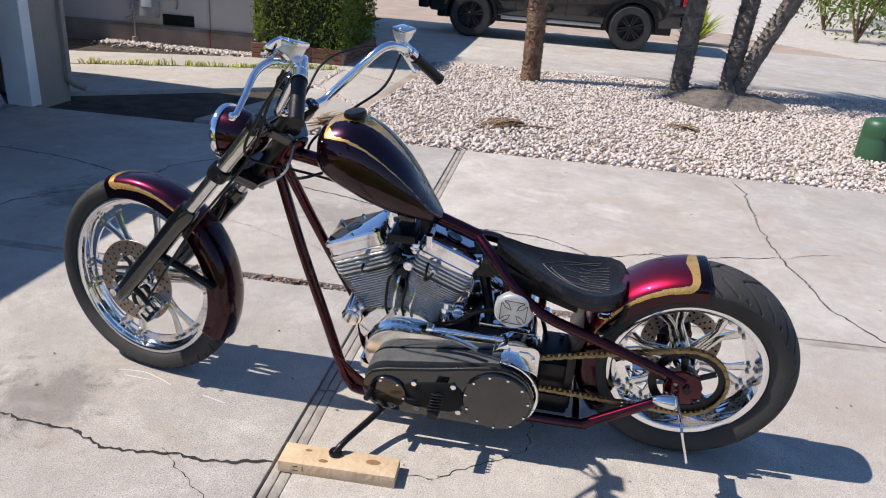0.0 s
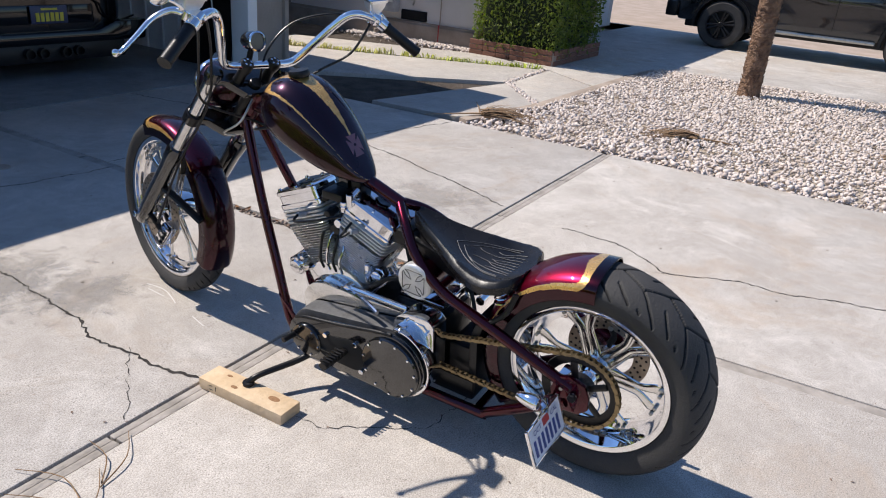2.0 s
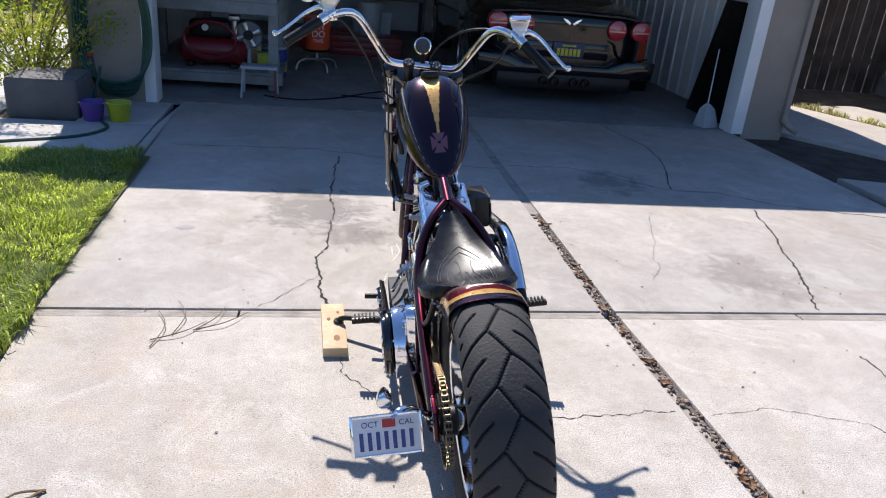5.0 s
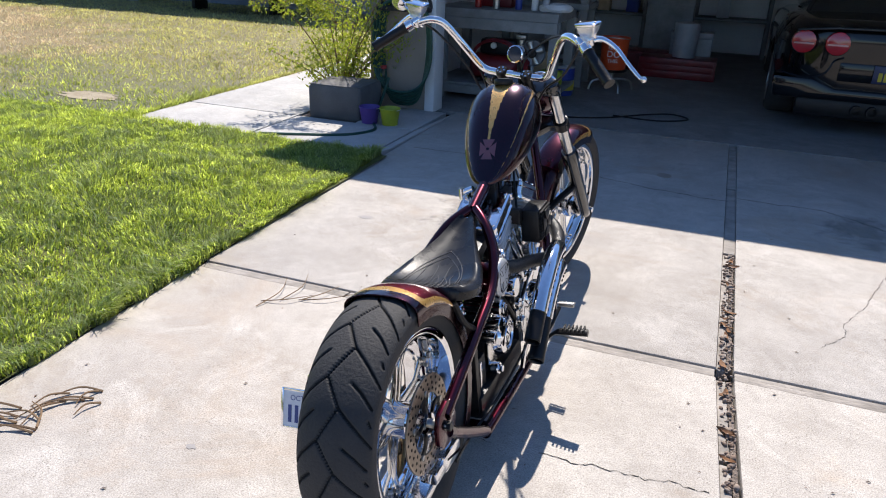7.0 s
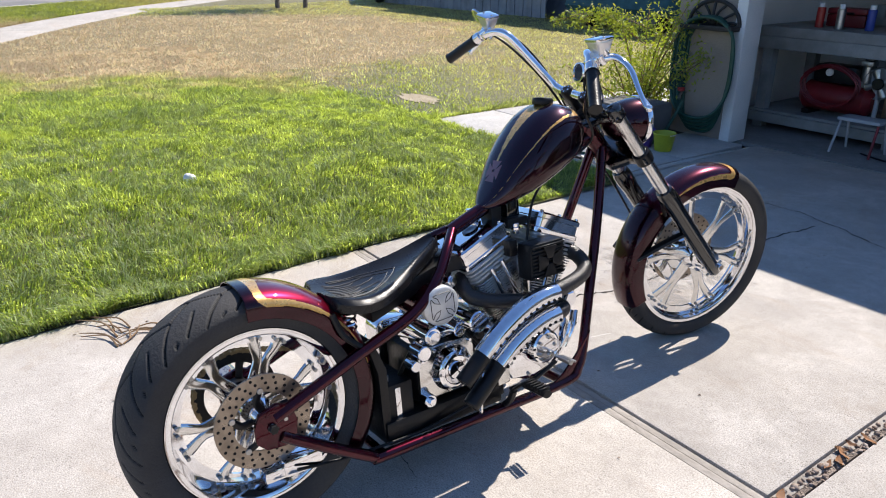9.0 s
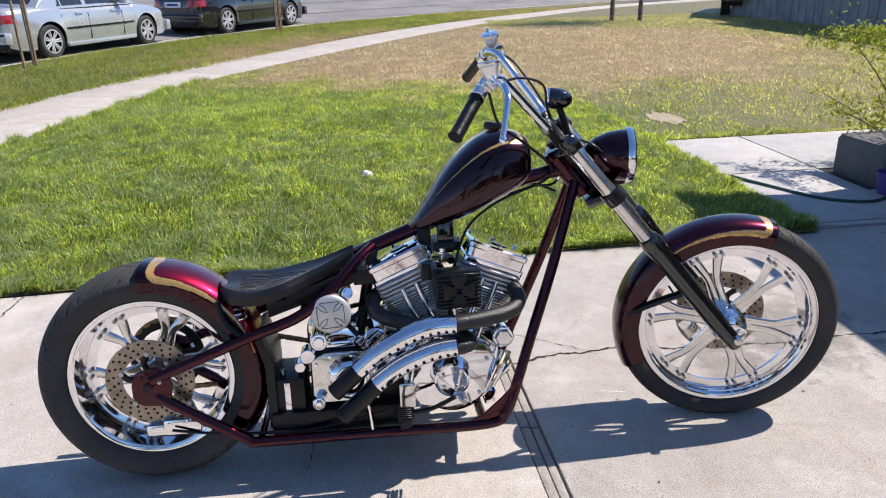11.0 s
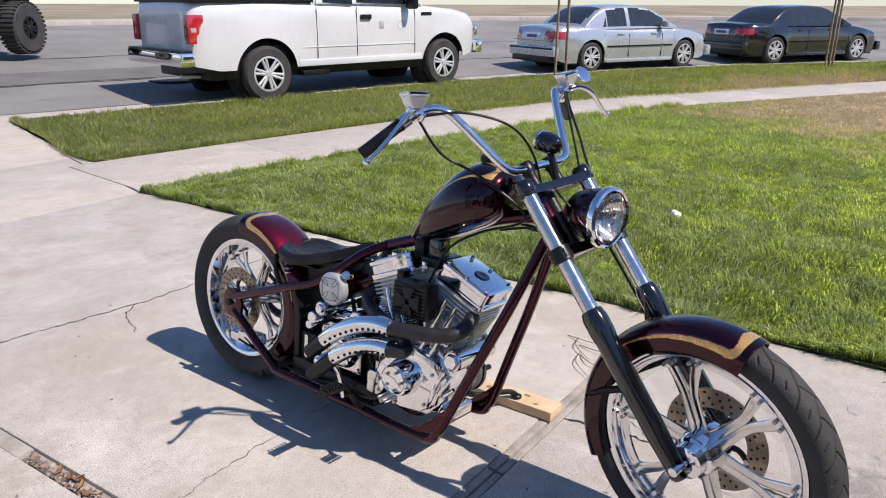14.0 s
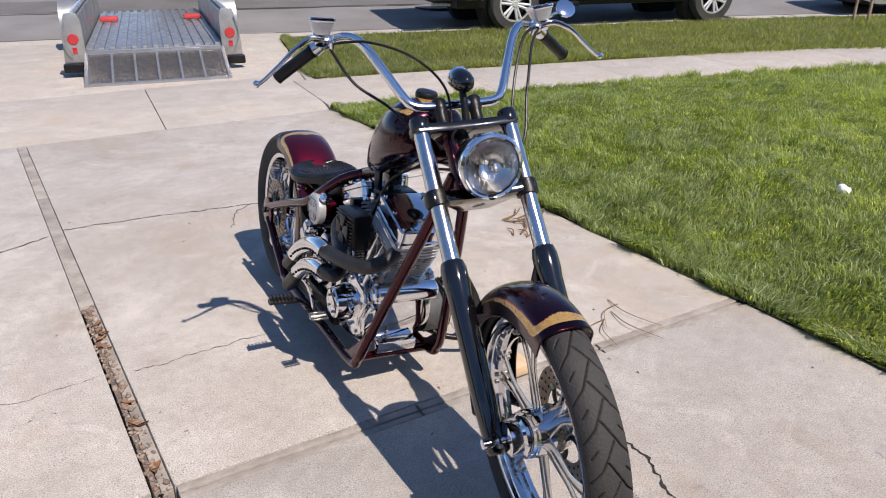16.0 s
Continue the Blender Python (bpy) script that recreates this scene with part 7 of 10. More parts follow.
# white pickup by the kerb
def pickup(m):
    t = thing("pickup_truck", m, "white full-size pickup truck parked at the kerb", "truck")
    half, r, L = 0.98, 0.42, 5.85
    wb = (1.22, 4.92)
    low = 0.50
    top = [(0.0, 1.30), (0.02, 1.43), (0.06, 1.475), (2.1, 1.475), (2.2, 1.455), (4.45, 1.42), (5.2, 1.36), (5.6, 1.28), (5.78, 1.15), (L, 0.85)]

    grid_parts(t, car_skin(L, half, 0.50, top, wb, r, 1.27, 0.02, 12.0, 0.03, 0.03), lambda x, y, z, a, b: ("body",), {"body": M_CARWHITE})
    part("underbody", box(-half + 0.12, half - 0.12, 0.3, L - 0.4, 0.36, 0.85, 0.03), M_SATIN, t)
    part("bed_floor", box(-half + 0.10, half - 0.10, 0.10, 2.06, 1.480, 1.502, 0.005), M_GROOVE, t, "black bed liner")
    for s in (-1, 1):
        part("bed_rail", box(s * 0.90 - 0.06, s * 0.90 + 0.06, 0.04, 2.10, 1.468, 1.512, 0.012), M_SATIN, t, "black bed rail cap")
    part("tailgate_cap", box(-0.84, 0.84, 0.02, 0.10, 1.468, 1.512, 0.012), M_SATIN, t)
    rings = []
    for tt, hs in ((0.0, half - 0.02), (0.5, half - 0.08), (0.92, half - 0.16), (1.0, half - 0.22)):
        z = 1.42 + 0.56 * tt
        yb, yf = 2.12 + 0.10 * tt, 4.45 - 0.72 * tt
        rings.append([(-hs, yb, z), (hs, yb, z), (hs, yf, z), (-hs, yf, z)])
    cabin = loft(rings)
    bmesh.ops.bevel(cabin, geom=list(cabin.edges), offset=0.03, segments=2, affect='EDGES')
    part("cabin", cabin, M_CARWHITE, t)
    for s in (-1, 1):
        for y0, y1 in ((2.28, 2.86), (2.95, 4.06)):
            g = bmesh.new()
            q = []
            for yy, z in ((y0, 1.47), (y1, 1.44), (min(y1, 3.80), 1.86), (y0 + 0.04, 1.86)):
                hs = half - 0.02 - 0.13 * (z - 1.42) / 0.52
                q.append((s * (hs + 0.012), yy, z))
            g.faces.new([g.verts.new(p) for p in q])
            bmesh.ops.solidify(g, geom=list(g.faces), thickness=0.006)
            part("side_window", g, M_GLASS, t, smooth=False)
        part("mirror", box(s * 1.0 - (0.02 if s > 0 else 0.22), s * 1.0 + (0.22 if s > 0 else 0.02), 3.98, 4.10, 1.36, 1.64, 0.05), M_SATIN, t)
        for y in (2.13, 2.92, 4.20):
            part("door_seam", box(s * half - 0.002, s * half + 0.003, y, y + 0.010, 0.62, 1.40, 0), M_GROOVE, t, smooth=False)
        part("door_handle", box(s * half - 0.005, s * half + 0.030, 3.0, 3.22, 1.20, 1.28, 0.012), M_SATIN, t)
        part("fender_badge", box(s * half - 0.004, s * half + 0.012, 4.36, 4.60, 1.26, 1.31, 0.004), M_SATIN, t)
        part("rocker", box(s * half - 0.06, s * half + 0.004, 1.78, 4.36, 0.50, 0.60, 0.012), M_CARWHITE, t)
        part("side_step", box(s * half - 0.12, s * half + 0.06, 1.80, 2.30, 0.36, 0.44, 0.02), M_SATIN, t)
        lo_x, hi_x = sorted((s * (half - 0.15), s * (half + 0.012)))
        tl = part("tail_lamp", plate([(-0.012, 0.90), (0.10, 0.90), (0.105, 1.00), (0.15, 1.05), (0.15, 1.13), (0.22, 1.20), (0.22, 1.295), (-0.006, 1.295)], lo_x, hi_x, 0.012), M_TAIL, t, "red hooked tail lamp")
        part("lamp_insert", box(s * (half + 0.010) - 0.004, s * (half + 0.010) + 0.004, 0.02, 0.10, 1.06, 1.12, 0.003), M_GREYPL, tl)
        part("body_crease", box(s * half - 0.010, s * half + 0.004, 1.80, 4.35, 0.785, 0.795, 0.002), M_CARWHITE, t)
        part("headlamp", box(s * 0.72 - 0.20, s * 0.72 + 0.20, L - 0.10, L + 0.01, 0.88, 1.08, 0.02), M_ALU, t)
        for y in wb:
            wheel_of(t, s * (half - 0.13), y, r, 0.27, s, M_RAWALU, 6, 0.62)
            part("arch_liner", cyl((s * 0.52, y, r), (s * 0.86, y, r), r * 1.22, 28), M_GROOVE, t)
    # faint round door emblem shapes
    part("door_emblem", lathe([(0.060, half + 0.001), (0.070, half + 0.003), (0.074, half + 0.001)], 28, 'X'), M_GREYPL, t, "grey ring emblem on the door", m=Matrix.Translation((0, 3.88, 1.10)))
    part("door_emblem", box(half - 0.002, half + 0.003, 3.40, 3.50, 1.04, 1.17, 0.002), M_GREYPL, t)
    part("rear_bumper", box(-half + 0.02, half - 0.02, -0.16, 0.06, 0.58, 0.78, 0.03), M_CHROME, t, "chrome step bumper")
    part("bumper_pad", box(-half + 0.06, half - 0.06, -0.15, 0.05, 0.775, 0.805, 0.008), M_SATIN, t)
    part("tailgate_seam", box(-0.78, 0.78, -0.004, 0.003, 0.78, 0.79, 0), M_GROOVE, t, smooth=False)
    part("front_bumper", box(-half + 0.02, half - 0.02, L - 0.06, L + 0.12, 0.55, 0.80, 0.04), M_CHROME, t)
    part("exhaust_pipe", cyl((0.55, 0.0, 0.42), (0.55, 0.5, 0.42), 0.04, 14), M_STEEL, t)
    return t


PICK = car_pose((-5.95, -6.72), (-9.62, -6.05), 1.22, -0.02, 0.98)
pickup(PICK)
sedan("sedan", car_pose((-13.55, -4.92), (-16.15, -3.75), 0.98, 0.0, 0.88), "silver four-door sedan parked at the kerb", M_CARSILVER, 4.78, 0.88, 0.32, (0.98, 3.82), group="cars along the kerb")
sedan("sedan", car_pose((-18.75, -2.30), (-21.1, -0.85), 0.98, 0.0, 0.90), "black four-door sedan parked at the kerb", M_CARBLACK, 4.80, 0.90, 0.33, (0.98, 3.85), group="cars along the kerb")


# dark SUV in the next drive
def suv(name, m, label, paint, group=""):
    t = thing(name, m, label, "suv", group)
    half, r, L = 0.94, 0.39, 4.75
    wb = (0.98, 3.86)
    low = 0.40
    outline = [(0.0, 0.62), (0.08, low + 0.04)] + arch(wb[0], r, low) + arch(wb[1], r, low) + [(L - 0.12, low), (L, 0.62), (L - 0.04, 1.0), (L - 0.25, 1.10), (L - 1.25, 1.16), (0.08, 1.18), (0.0, 1.05)]
    shell(t, "body", outline, half, 0.05, paint)
    part("underbody", box(-half + 0.12, half - 0.12, 0.25, L - 0.25, 0.30, 0.80, 0.03), M_SATIN, t)
    rings = []
    for tt, hs in ((0.0, half - 0.03), (0.6, half - 0.12), (0.94, half - 0.18), (1.0, half - 0.26)):
        z = 1.15 + 0.62 * tt
        yb, yf = 0.12 + 0.22 * tt, 3.62 - 0.75 * tt
        rings.append([(-hs, yb, z), (hs, yb, z), (hs, yf, z), (-hs, yf, z)])
    cb = loft(rings)
    bmesh.ops.bevel(cb, geom=list(cb.edges), offset=0.03, segments=2, affect='EDGES')
    part("cabin", cb, paint, t)
    for s in (-1, 1):
        for y0, y1 in ((0.42, 1.18), (1.26, 2.10), (2.18, 3.20)):
            g = bmesh.new()
            q = []
            for yy, z in ((y0, 1.20), (y1, 1.20), (min(y1, 2.95), 1.64), (y0 + 0.03, 1.64)):
                q.append((s * (half - 0.03 - 0.15 * (z - 1.15) / 0.58 + 0.014), yy, z))
            g.faces.new([g.verts.new(p) for p in q])
            bmesh.ops.solidify(g, geom=list(g.faces), thickness=0.006)
            part("side_window", g, M_GLASS, t, smooth=False)
        for y in wb:
            wheel_of(t, s * (half - 0.10), y, r, 0.26, s, M_SATIN, 6, 0.62)
            part("arch_flare", lathe([(r * 1.10, s * (half - 0.05)), (r * 1.24, s * (half - 0.02)), (r * 1.24, s * (half + 0.03)), (r * 1.12, s * (half + 0.03)), (r * 1.10, s * (half - 0.05))], 28, 'X', arc=(-0.15, math.pi + 0.15)), M_SATIN, t, m=Matrix.Translation((0, y, r)))
        part("side_step", box(s * half - 0.06, s * half + 0.08, 1.5, 3.3, 0.36, 0.42, 0.02), M_STEEL, t)
        for y in (1.20, 2.14, 3.05):
            part("door_seam", box(s * half - 0.002, s * half + 0.003, y, y + 0.010, 0.50, 1.12, 0), M_GROOVE, t, smooth=False)
        for y in (1.35, 2.32):
            part("door_handle", box(s * half - 0.004, s * half + 0.025, y, y + 0.18, 0.98, 1.02, 0.006), paint, t)
        part("mirror", box(s * half - (0.02 if s > 0 else 0.20), s * half + (0.20 if s > 0 else 0.02), 3.05, 3.17, 1.12, 1.32, 0.03), paint, t)
        part("tail_lamp", box(s * half - 0.10 if s > 0 else s * half - 0.01, s * half + 0.01 if s > 0 else s * half + 0.10, -0.01, 0.14, 0.82, 1.10, 0.012), M_TAIL, t)
    part("rear_bumper", box(-half + 0.03, half - 0.03, -0.10, 0.10, 0.46, 0.68, 0.04), M_SATIN, t)
    part("front_bumper", box(-half + 0.03, half - 0.03, L - 0.10, L + 0.10, 0.44, 0.70, 0.04), M_SATIN, t)
    return t


SUVM = Matrix.Translation((11.75 + 0.94, -0.72 - 0.98, 0.0))
suv("suv", SUVM, "dark grey off-road suv parked in the next drive", M_CARGREY)
suv("suv", pose(-17.6, 12.0, 0.0, 0, 0, 62), "white suv parked beyond the grey fence", M_CARWHITE)
sedan("van", pose(-44, 2.0, 0.55, 0, 0, -38), "dark van parked across the street", M_CARGREY, 5.2, 0.98, 0.36, (1.05, 4.2), 1.15, 2.0)


# black sports car in the garage, tail outwards
def sports_car(m):
    t = thing("sports_car", m, "glossy black sports car parked nose-in in the garage", "car")
    top = [(0.0, 0.80), (0.02, 0.885), (0.06, 0.905), (0.30, 0.93), (0.9, 0.955), (1.8, 0.93), (2.9, 0.90), (3.7, 0.80), (4.2, 0.64), (4.4, 0.50)]
    grid_parts(t, car_skin(4.4, 0.93, 0.24, top, (0.92, 3.62), 0.335, 1.10, 0.02, 6.0, 0.10, 0.12), lambda x, y, z, a, b: ("body",), {"body": M_SPORT})
    part("deck_lip", plate([(-0.80, 0.868), (-0.5, 0.898), (0.0, 0.908), (0.5, 0.898), (0.80, 0.868), (0.80, 0.852), (0.5, 0.880), (0.0, 0.888), (-0.5, 0.880), (-0.80, 0.852)], -0.045, 0.06, 0.006, 'Y'), M_SPORT, t)
    for sg in (-1, 1):
        part("fascia_crease", tube([(sg * 0.40, -0.012, 0.655), (sg * 0.47, -0.014, 0.62), (sg * 0.52, -0.012, 0.52), (sg * 0.66, 0.0, 0.47), (sg * 0.86, 0.05, 0.50)], 0.012, 8, 5, squash=0.6), M_SPORT, t)
    part("rear_bumper", plate([(-0.90, 0.30), (-0.92, 0.48), (-0.60, 0.47), (-0.42, 0.40), (0.42, 0.40), (0.60, 0.47), (0.92, 0.48), (0.90, 0.30)], -0.06, 0.12, 0.025, 'Y'), M_SPORT, t)
    part("plate_recess", box(-0.42, 0.42, -0.005, 0.02, 0.46, 0.62, 0.02), M_SPORT, t)
    part("diffuser", box(-0.70, 0.70, -0.03, 0.20, 0.15, 0.31, 0.03), M_SATIN, t)
    for x in (-0.73, -0.47, 0.47, 0.73):
        tl = part("tail_lamp", lathe([(0.0, -0.042), (0.060, -0.039), (0.092, -0.030), (0.098, -0.015), (0.098, 0.06)], 32, 'Y'), M_TAIL, t, "round red tail lamp", m=Matrix.Translation((x, 0.03 * (abs(x) > 0.6), 0.765)))
        part("lens_bar", box(x - 0.078, x + 0.078, -0.044 + 0.03 * (abs(x) > 0.6), -0.034, 0.748, 0.762, 0.003), mat("pale_lens", (0.75, 0.35, 0.33), rough=0.2), tl)
    for x in (-0.22, -0.10, 0.10, 0.22):
        part("exhaust_tip", lathe([(0.034, -0.08), (0.046, -0.08), (0.046, 0.05), (0.034, 0.05)], 24, 'Y'), M_SATIN, t, m=Matrix.Translation((x, 0.0, 0.235)))
    npl = part("number_plate", box(-0.16, 0.16, -0.035, -0.02, 0.47, 0.615, 0.004), mat("navy_plate", (0.02, 0.03, 0.09), rough=0.4), t, "dark number plate with yellow marks")
    for k in range(6):
        x = -0.105 + 0.042 * k
        part("plate_bar", box(x - 0.015, x + 0.015, -0.040, -0.034, 0.49, 0.56, 0), M_YELLOW, npl, smooth=False)
    part("plate_bar", box(-0.07, 0.07, -0.040, -0.034, 0.58, 0.597, 0), M_YELLOW, npl, smooth=False)
    for s in (-1, 1):
        part("emblem", plate([(s * 0.01, 0.80), (s * 0.05, 0.83), (s * 0.10, 0.845), (s * 0.055, 0.80), (s * 0.02, 0.775)], -0.022, -0.014, 0.001, 'Y'), M_CHROME, t)
        for y in (0.92, 3.62):
            wheel_of(t, s * 0.79, y, 0.335, 0.27, s, M_STEEL, 5, 0.72)
    rings = []
    for tt, hs in ((0.0, 0.74), (0.5, 0.66), (0.9, 0.55), (1.0, 0.45)):
        z = 0.92 + 0.30 * tt
        rings.append([(-hs, 0.75 + 0.75 * tt, z), (hs, 0.75 + 0.75 * tt, z), (hs, 3.0 - 0.75 * tt, z), (-hs, 3.0 - 0.75 * tt, z)])
    cb = loft(rings)
    bmesh.ops.bevel(cb, geom=list(cb.edges), offset=0.03, segments=2, affect='EDGES')
    part("roof", cb, M_GLASS, t)
    return t


sports_car(pose(1.915, 5.66, 0.004, 0, 0, -1.5))

# car trailer with its ramp down on the apron
def trailer(m):
    t = thing("utility_trailer", m, "aluminium utility trailer with its mesh ramp lowered", "trailer")
    z = 0.29
    part("bed", box(-0.72, 0.72, 0.0, 4.2, z - 0.06, z - 0.01, 0.006), M_TRAILER, t)
    for k in range(13):
        x = -0.66 + 0.11 * k
        part("floor_rib", box(x - 0.030, x + 0.030, 0.02, 4.18, z - 0.010, z + 0.014, 0.010), M_TRAILER, t)
    for s in (-1, 1):
        part("side_wall", box(s * 0.76 - 0.025, s * 0.76 + 0.025, 0.0, 4.2, z - 0.08, z + 0.34, 0.006), M_TRAILER, t)
        part("side_panel", box(s * 0.80 - 0.012, s * 0.80 + 0.012, 0.12, 4.2, z - 0.05, z + 0.38, 0.004), M_CARWHITE, t, "white outer side panel")
        part("tape_mark", box(s * 0.813 - 0.002, s * 0.813 + 0.002, 0.25, 0.6, z + 0.08, z + 0.14, 0), M_TAIL, t, smooth=False)
        part("top_rail", cyl((s * 0.77, 0.0, z + 0.37), (s * 0.77, 4.2, z + 0.37), 0.022, 12), M_TRAILER, t)
        post = part("end_post", plate([(s * 0.70, z - 0.12), (s * 0.70, z + 0.30), (s * 0.73, z + 0.38), (s * 0.85, z + 0.38), (s * 0.90, z + 0.2), (s * 0.92, z - 0.12)], -0.03, 0.02, 0.006, 'Y'), M_TRAILER, t)
        part("tail_lamp", cyl((s * 0.80, -0.045, z + 0.12), (s * 0.80, -0.028, z + 0.12), 0.055, 24), M_TAIL, post)
        part("reflector", box(s * 0.80 - 0.022, s * 0.80 + 0.022, -0.042, -0.03, z - 0.03, z + 0.035, 0.004), M_TAIL, post)
        part("corner_bumper", box(s * 0.84 - 0.10, s * 0.84 + 0.10, -0.08, 0.06, z - 0.22, z - 0.13, 0.02), M_SATIN, t)
        part("latch_chain", tube([(s * 0.86, -0.05, z + 0.30), (s * 0.90, -0.06, z + 0.15), (s * 0.87, -0.06, z + 0.0), (s * 0.83, -0.05, z - 0.06)], 0.008, 6, 5), M_TRAILER, t)
        part("strap", box(s * 0.55 - 0.12, s * 0.55 + 0.12, 2.6, 2.75, z + 0.014, z + 0.08, 0.03), M_PLATERED, t, "coiled red tie-down strap")
        w = wheel_of(t, s * 0.98, 2.3, 0.31, 0.2, s, M_TRAILER)
        part("mudguard", lathe([(0.36, s * 0.86), (0.36, s * 1.10), (0.35, s * 1.10), (0.35, s * 0.86)], 20, 'X', arc=(0, math.pi)), M_TRAILER, t, m=Matrix.Translation((0, 2.3, 0.31)))
    ramp = Matrix.Translation((0, -0.02, z - 0.04)) @ Matrix.Rotation(radians(19.5), 4, 'X')
    for x0, x1, y0, y1 in ((-0.72, -0.68, -0.70, 0), (0.68, 0.72, -0.70, 0), (-0.68, 0.68, -0.70, -0.655), (-0.68, 0.68, -0.05, 0.0)):
        part("ramp_rail", box(x0, x1, y0, y1, -0.02, 0.02, 0.006), M_TRAILER, t, m=ramp)
    for k in range(5):
        x = -0.453 + 0.2265 * k
        part("ramp_bar", box(x - 0.012, x + 0.012, -0.655, -0.05, -0.012, 0.010, 0.003), M_TRAILER, t, m=ramp)
    mesh_b = [box(-0.68, 0.68, -0.645 + 0.024 * k, -0.639 + 0.024 * k, -0.004, 0.004) for k in range(25)]
    mesh_b += [box(-0.672 + 0.04 * k, -0.668 + 0.04 * k, -0.655, -0.05, -0.003, 0.003) for k in range(34)]
    part("ramp_mesh", join(*mesh_b), M_STEEL, t, "expanded metal ramp mesh", smooth=False, m=ramp)
    return t


trailer(pose(-0.47, -5.77, -0.02, 0, 0, 171.0))


# lifted off-roader across the street: tall tyres, frame and lower body in view
def offroader(m):
    t = thing("offroader", m, "lifted grey off-roader with tall knobbly tyres", "suv")
    half, r = 0.95, 0.50
    wb = (0.7, 3.55)
    outline = [(0.0, 0.95), (0.1, 0.85)] + [(p[0], p[1] + 0.22) for p in arch(wb[0], r, 0.62)] + [(p[0], p[1] + 0.22) for p in arch(wb[1], r, 0.62)] + [(4.15, 0.95), (4.2, 1.45), (3.0, 1.55), (0.0, 1.6)]
    shell(t, "body", outline, half - 0.1, 0.04, M_CARSILVER)
    part("cabin", box(-0.75, 0.75, 0.1, 2.8, 1.58, 2.2, 0.08), M_CARSILVER, t)
    part("chassis", box(-0.5, 0.5, 0.1, 4.1, 0.66, 0.86, 0.03), M_SATIN, t)
    for s in (-1, 1):
        part("rock_rail", cyl((s * 0.9, 1.25, 0.80), (s * 0.9, 2.95, 0.80), 0.04, 12), M_SATIN, t)
        for y in wb:
            w = wheel_of(t, s * 0.88, y, r, 0.36, s, M_SATIN, 6, 0.45)
            knobs = []
            for k in range(36):
                a = 2 * math.pi * k / 36
                b = box(s * 0.88 - 0.18, s * 0.88 + 0.18, -0.026, 0.026, r - 0.012, r + 0.016, 0.004, 1)
                b.transform(Matrix.Translation((0, y, r)) @ Matrix.Rotation(a, 4, 'X'))
                knobs.append(b)
            part("tread_block", join(*knobs), M_RUBBER, w)
    part("axle", cyl((-0.8, wb[0], r), (0.8, wb[0], r), 0.06, 12), M_SATIN, t)
    part("axle", cyl((-0.8, wb[1], r), (0.8, wb[1], r), 0.06, 12), M_SATIN, t)
    return t


jm = car_pose((-3.2, -12.2), (-5.64, -13.6), 0.7, 0.22, 0.95)
offroader(jm @ Matrix.Rotation(radians(3.6), 4, 'X'))


# ---- garage contents ----
bench = thing("workbench", pose(-1.4, 5.9, 0.004), "grey timber workbench with a low shelf", "workbench")
part("top", box(-0.75, 0.50, -0.42, 0.42, 0.78, 0.86, 0.006), M_SHELF, bench)
part("apron_rail", box(-0.75, 0.50, -0.44, -0.40, 0.68, 0.78, 0.004), M_SHELF, bench)
for x in (-0.70, 0.42):
    for y in (-0.38, 0.34):
        part("leg", box(x, x + 0.09, y, y + 0.09, 0.0, 0.78, 0.004), M_SHELF, bench)
part("shelf", box(-0.75, 0.55, -0.40, 0.40, 0.12, 0.16, 0.004), M_SHELF, bench)
part("shelf_rail", box(-0.75, 0.55, -0.44, -0.40, 0.06, 0.14, 0.004), M_SHELF, bench)
rack = thing("storage_shelf", pose(-0.95, 7.0, 0.004), "grey timber storage shelf against the wall", "shelf")
for x in (-0.85, 0.0):
    for y in (-0.25, 0.2):
        part("leg", box(x, x + 0.08, y, y + 0.08, 0.0, 1.0, 0.004), M_SHELF, rack)
part("top", box(-0.9, 0.1, -0.3, 0.3, 0.82, 0.88, 0.005), M_SHELF, rack)
part("shelf", box(-0.9, 0.1, -0.3, 0.3, 0.30, 0.35, 0.005), M_SHELF, rack)
M_DKRED = mat("dull_red_paint", (0.22, 0.012, 0.016), (0.15, 0.009, 0.012), rough=0.4, scale=8)
comp = thing("air_compressor", pose(-1.50, 5.75, 0.164), "dull red air compressor with a coiled hose", "compressor")
part("tank", cyl((-0.30, 0, 0.15), (0.30, 0, 0.15), 0.12, 28, bevel=0.05), M_DKRED, comp)
part("motor", box(-0.20, 0.16, -0.10, 0.10, 0.27, 0.42, 0.04), M_SATIN, comp)
part("pump_head", join(cyl((0.20, 0, 0.26), (0.20, 0, 0.43), 0.045, 16), box(0.15, 0.25, -0.05, 0.05, 0.43, 0.47, 0.01)), M_STEEL, comp)
part("gauge", cyl((-0.05, -0.125, 0.36), (-0.05, -0.10, 0.36), 0.03, 18), M_WHITE, comp)
for k in range(9):
    ring = [(0.23 * math.cos(a) * (1 + 0.02 * math.sin(5 * a + k)), 0.015 * math.sin(2 * a + k), 0.16 * math.sin(a) * (1 + 0.03 * math.cos(3 * a + k))) for a in np.linspace(0, 2 * math.pi, 25)]
    part("hose", tube(ring, 0.0055, 6, 1, caps=False), M_DKRED, comp, m=Matrix.Translation((0.0, -0.15 - 0.009 * k, 0.27 - 0.006 * (k % 4))))
for s in (-0.2, 0.2):
    part("foot", box(s - 0.03, s + 0.03, -0.12, 0.12, 0.0, 0.04, 0.005), M_SATIN, comp)
step = thing("step_stool", pose(-1.04, 5.28, 0.004), "small pale folding step by the workbench", "step stool")
part("tread", box(-0.16, 0.16, -0.09, 0.09, 0.245, 0.27, 0.006), M_GREYPL, step)
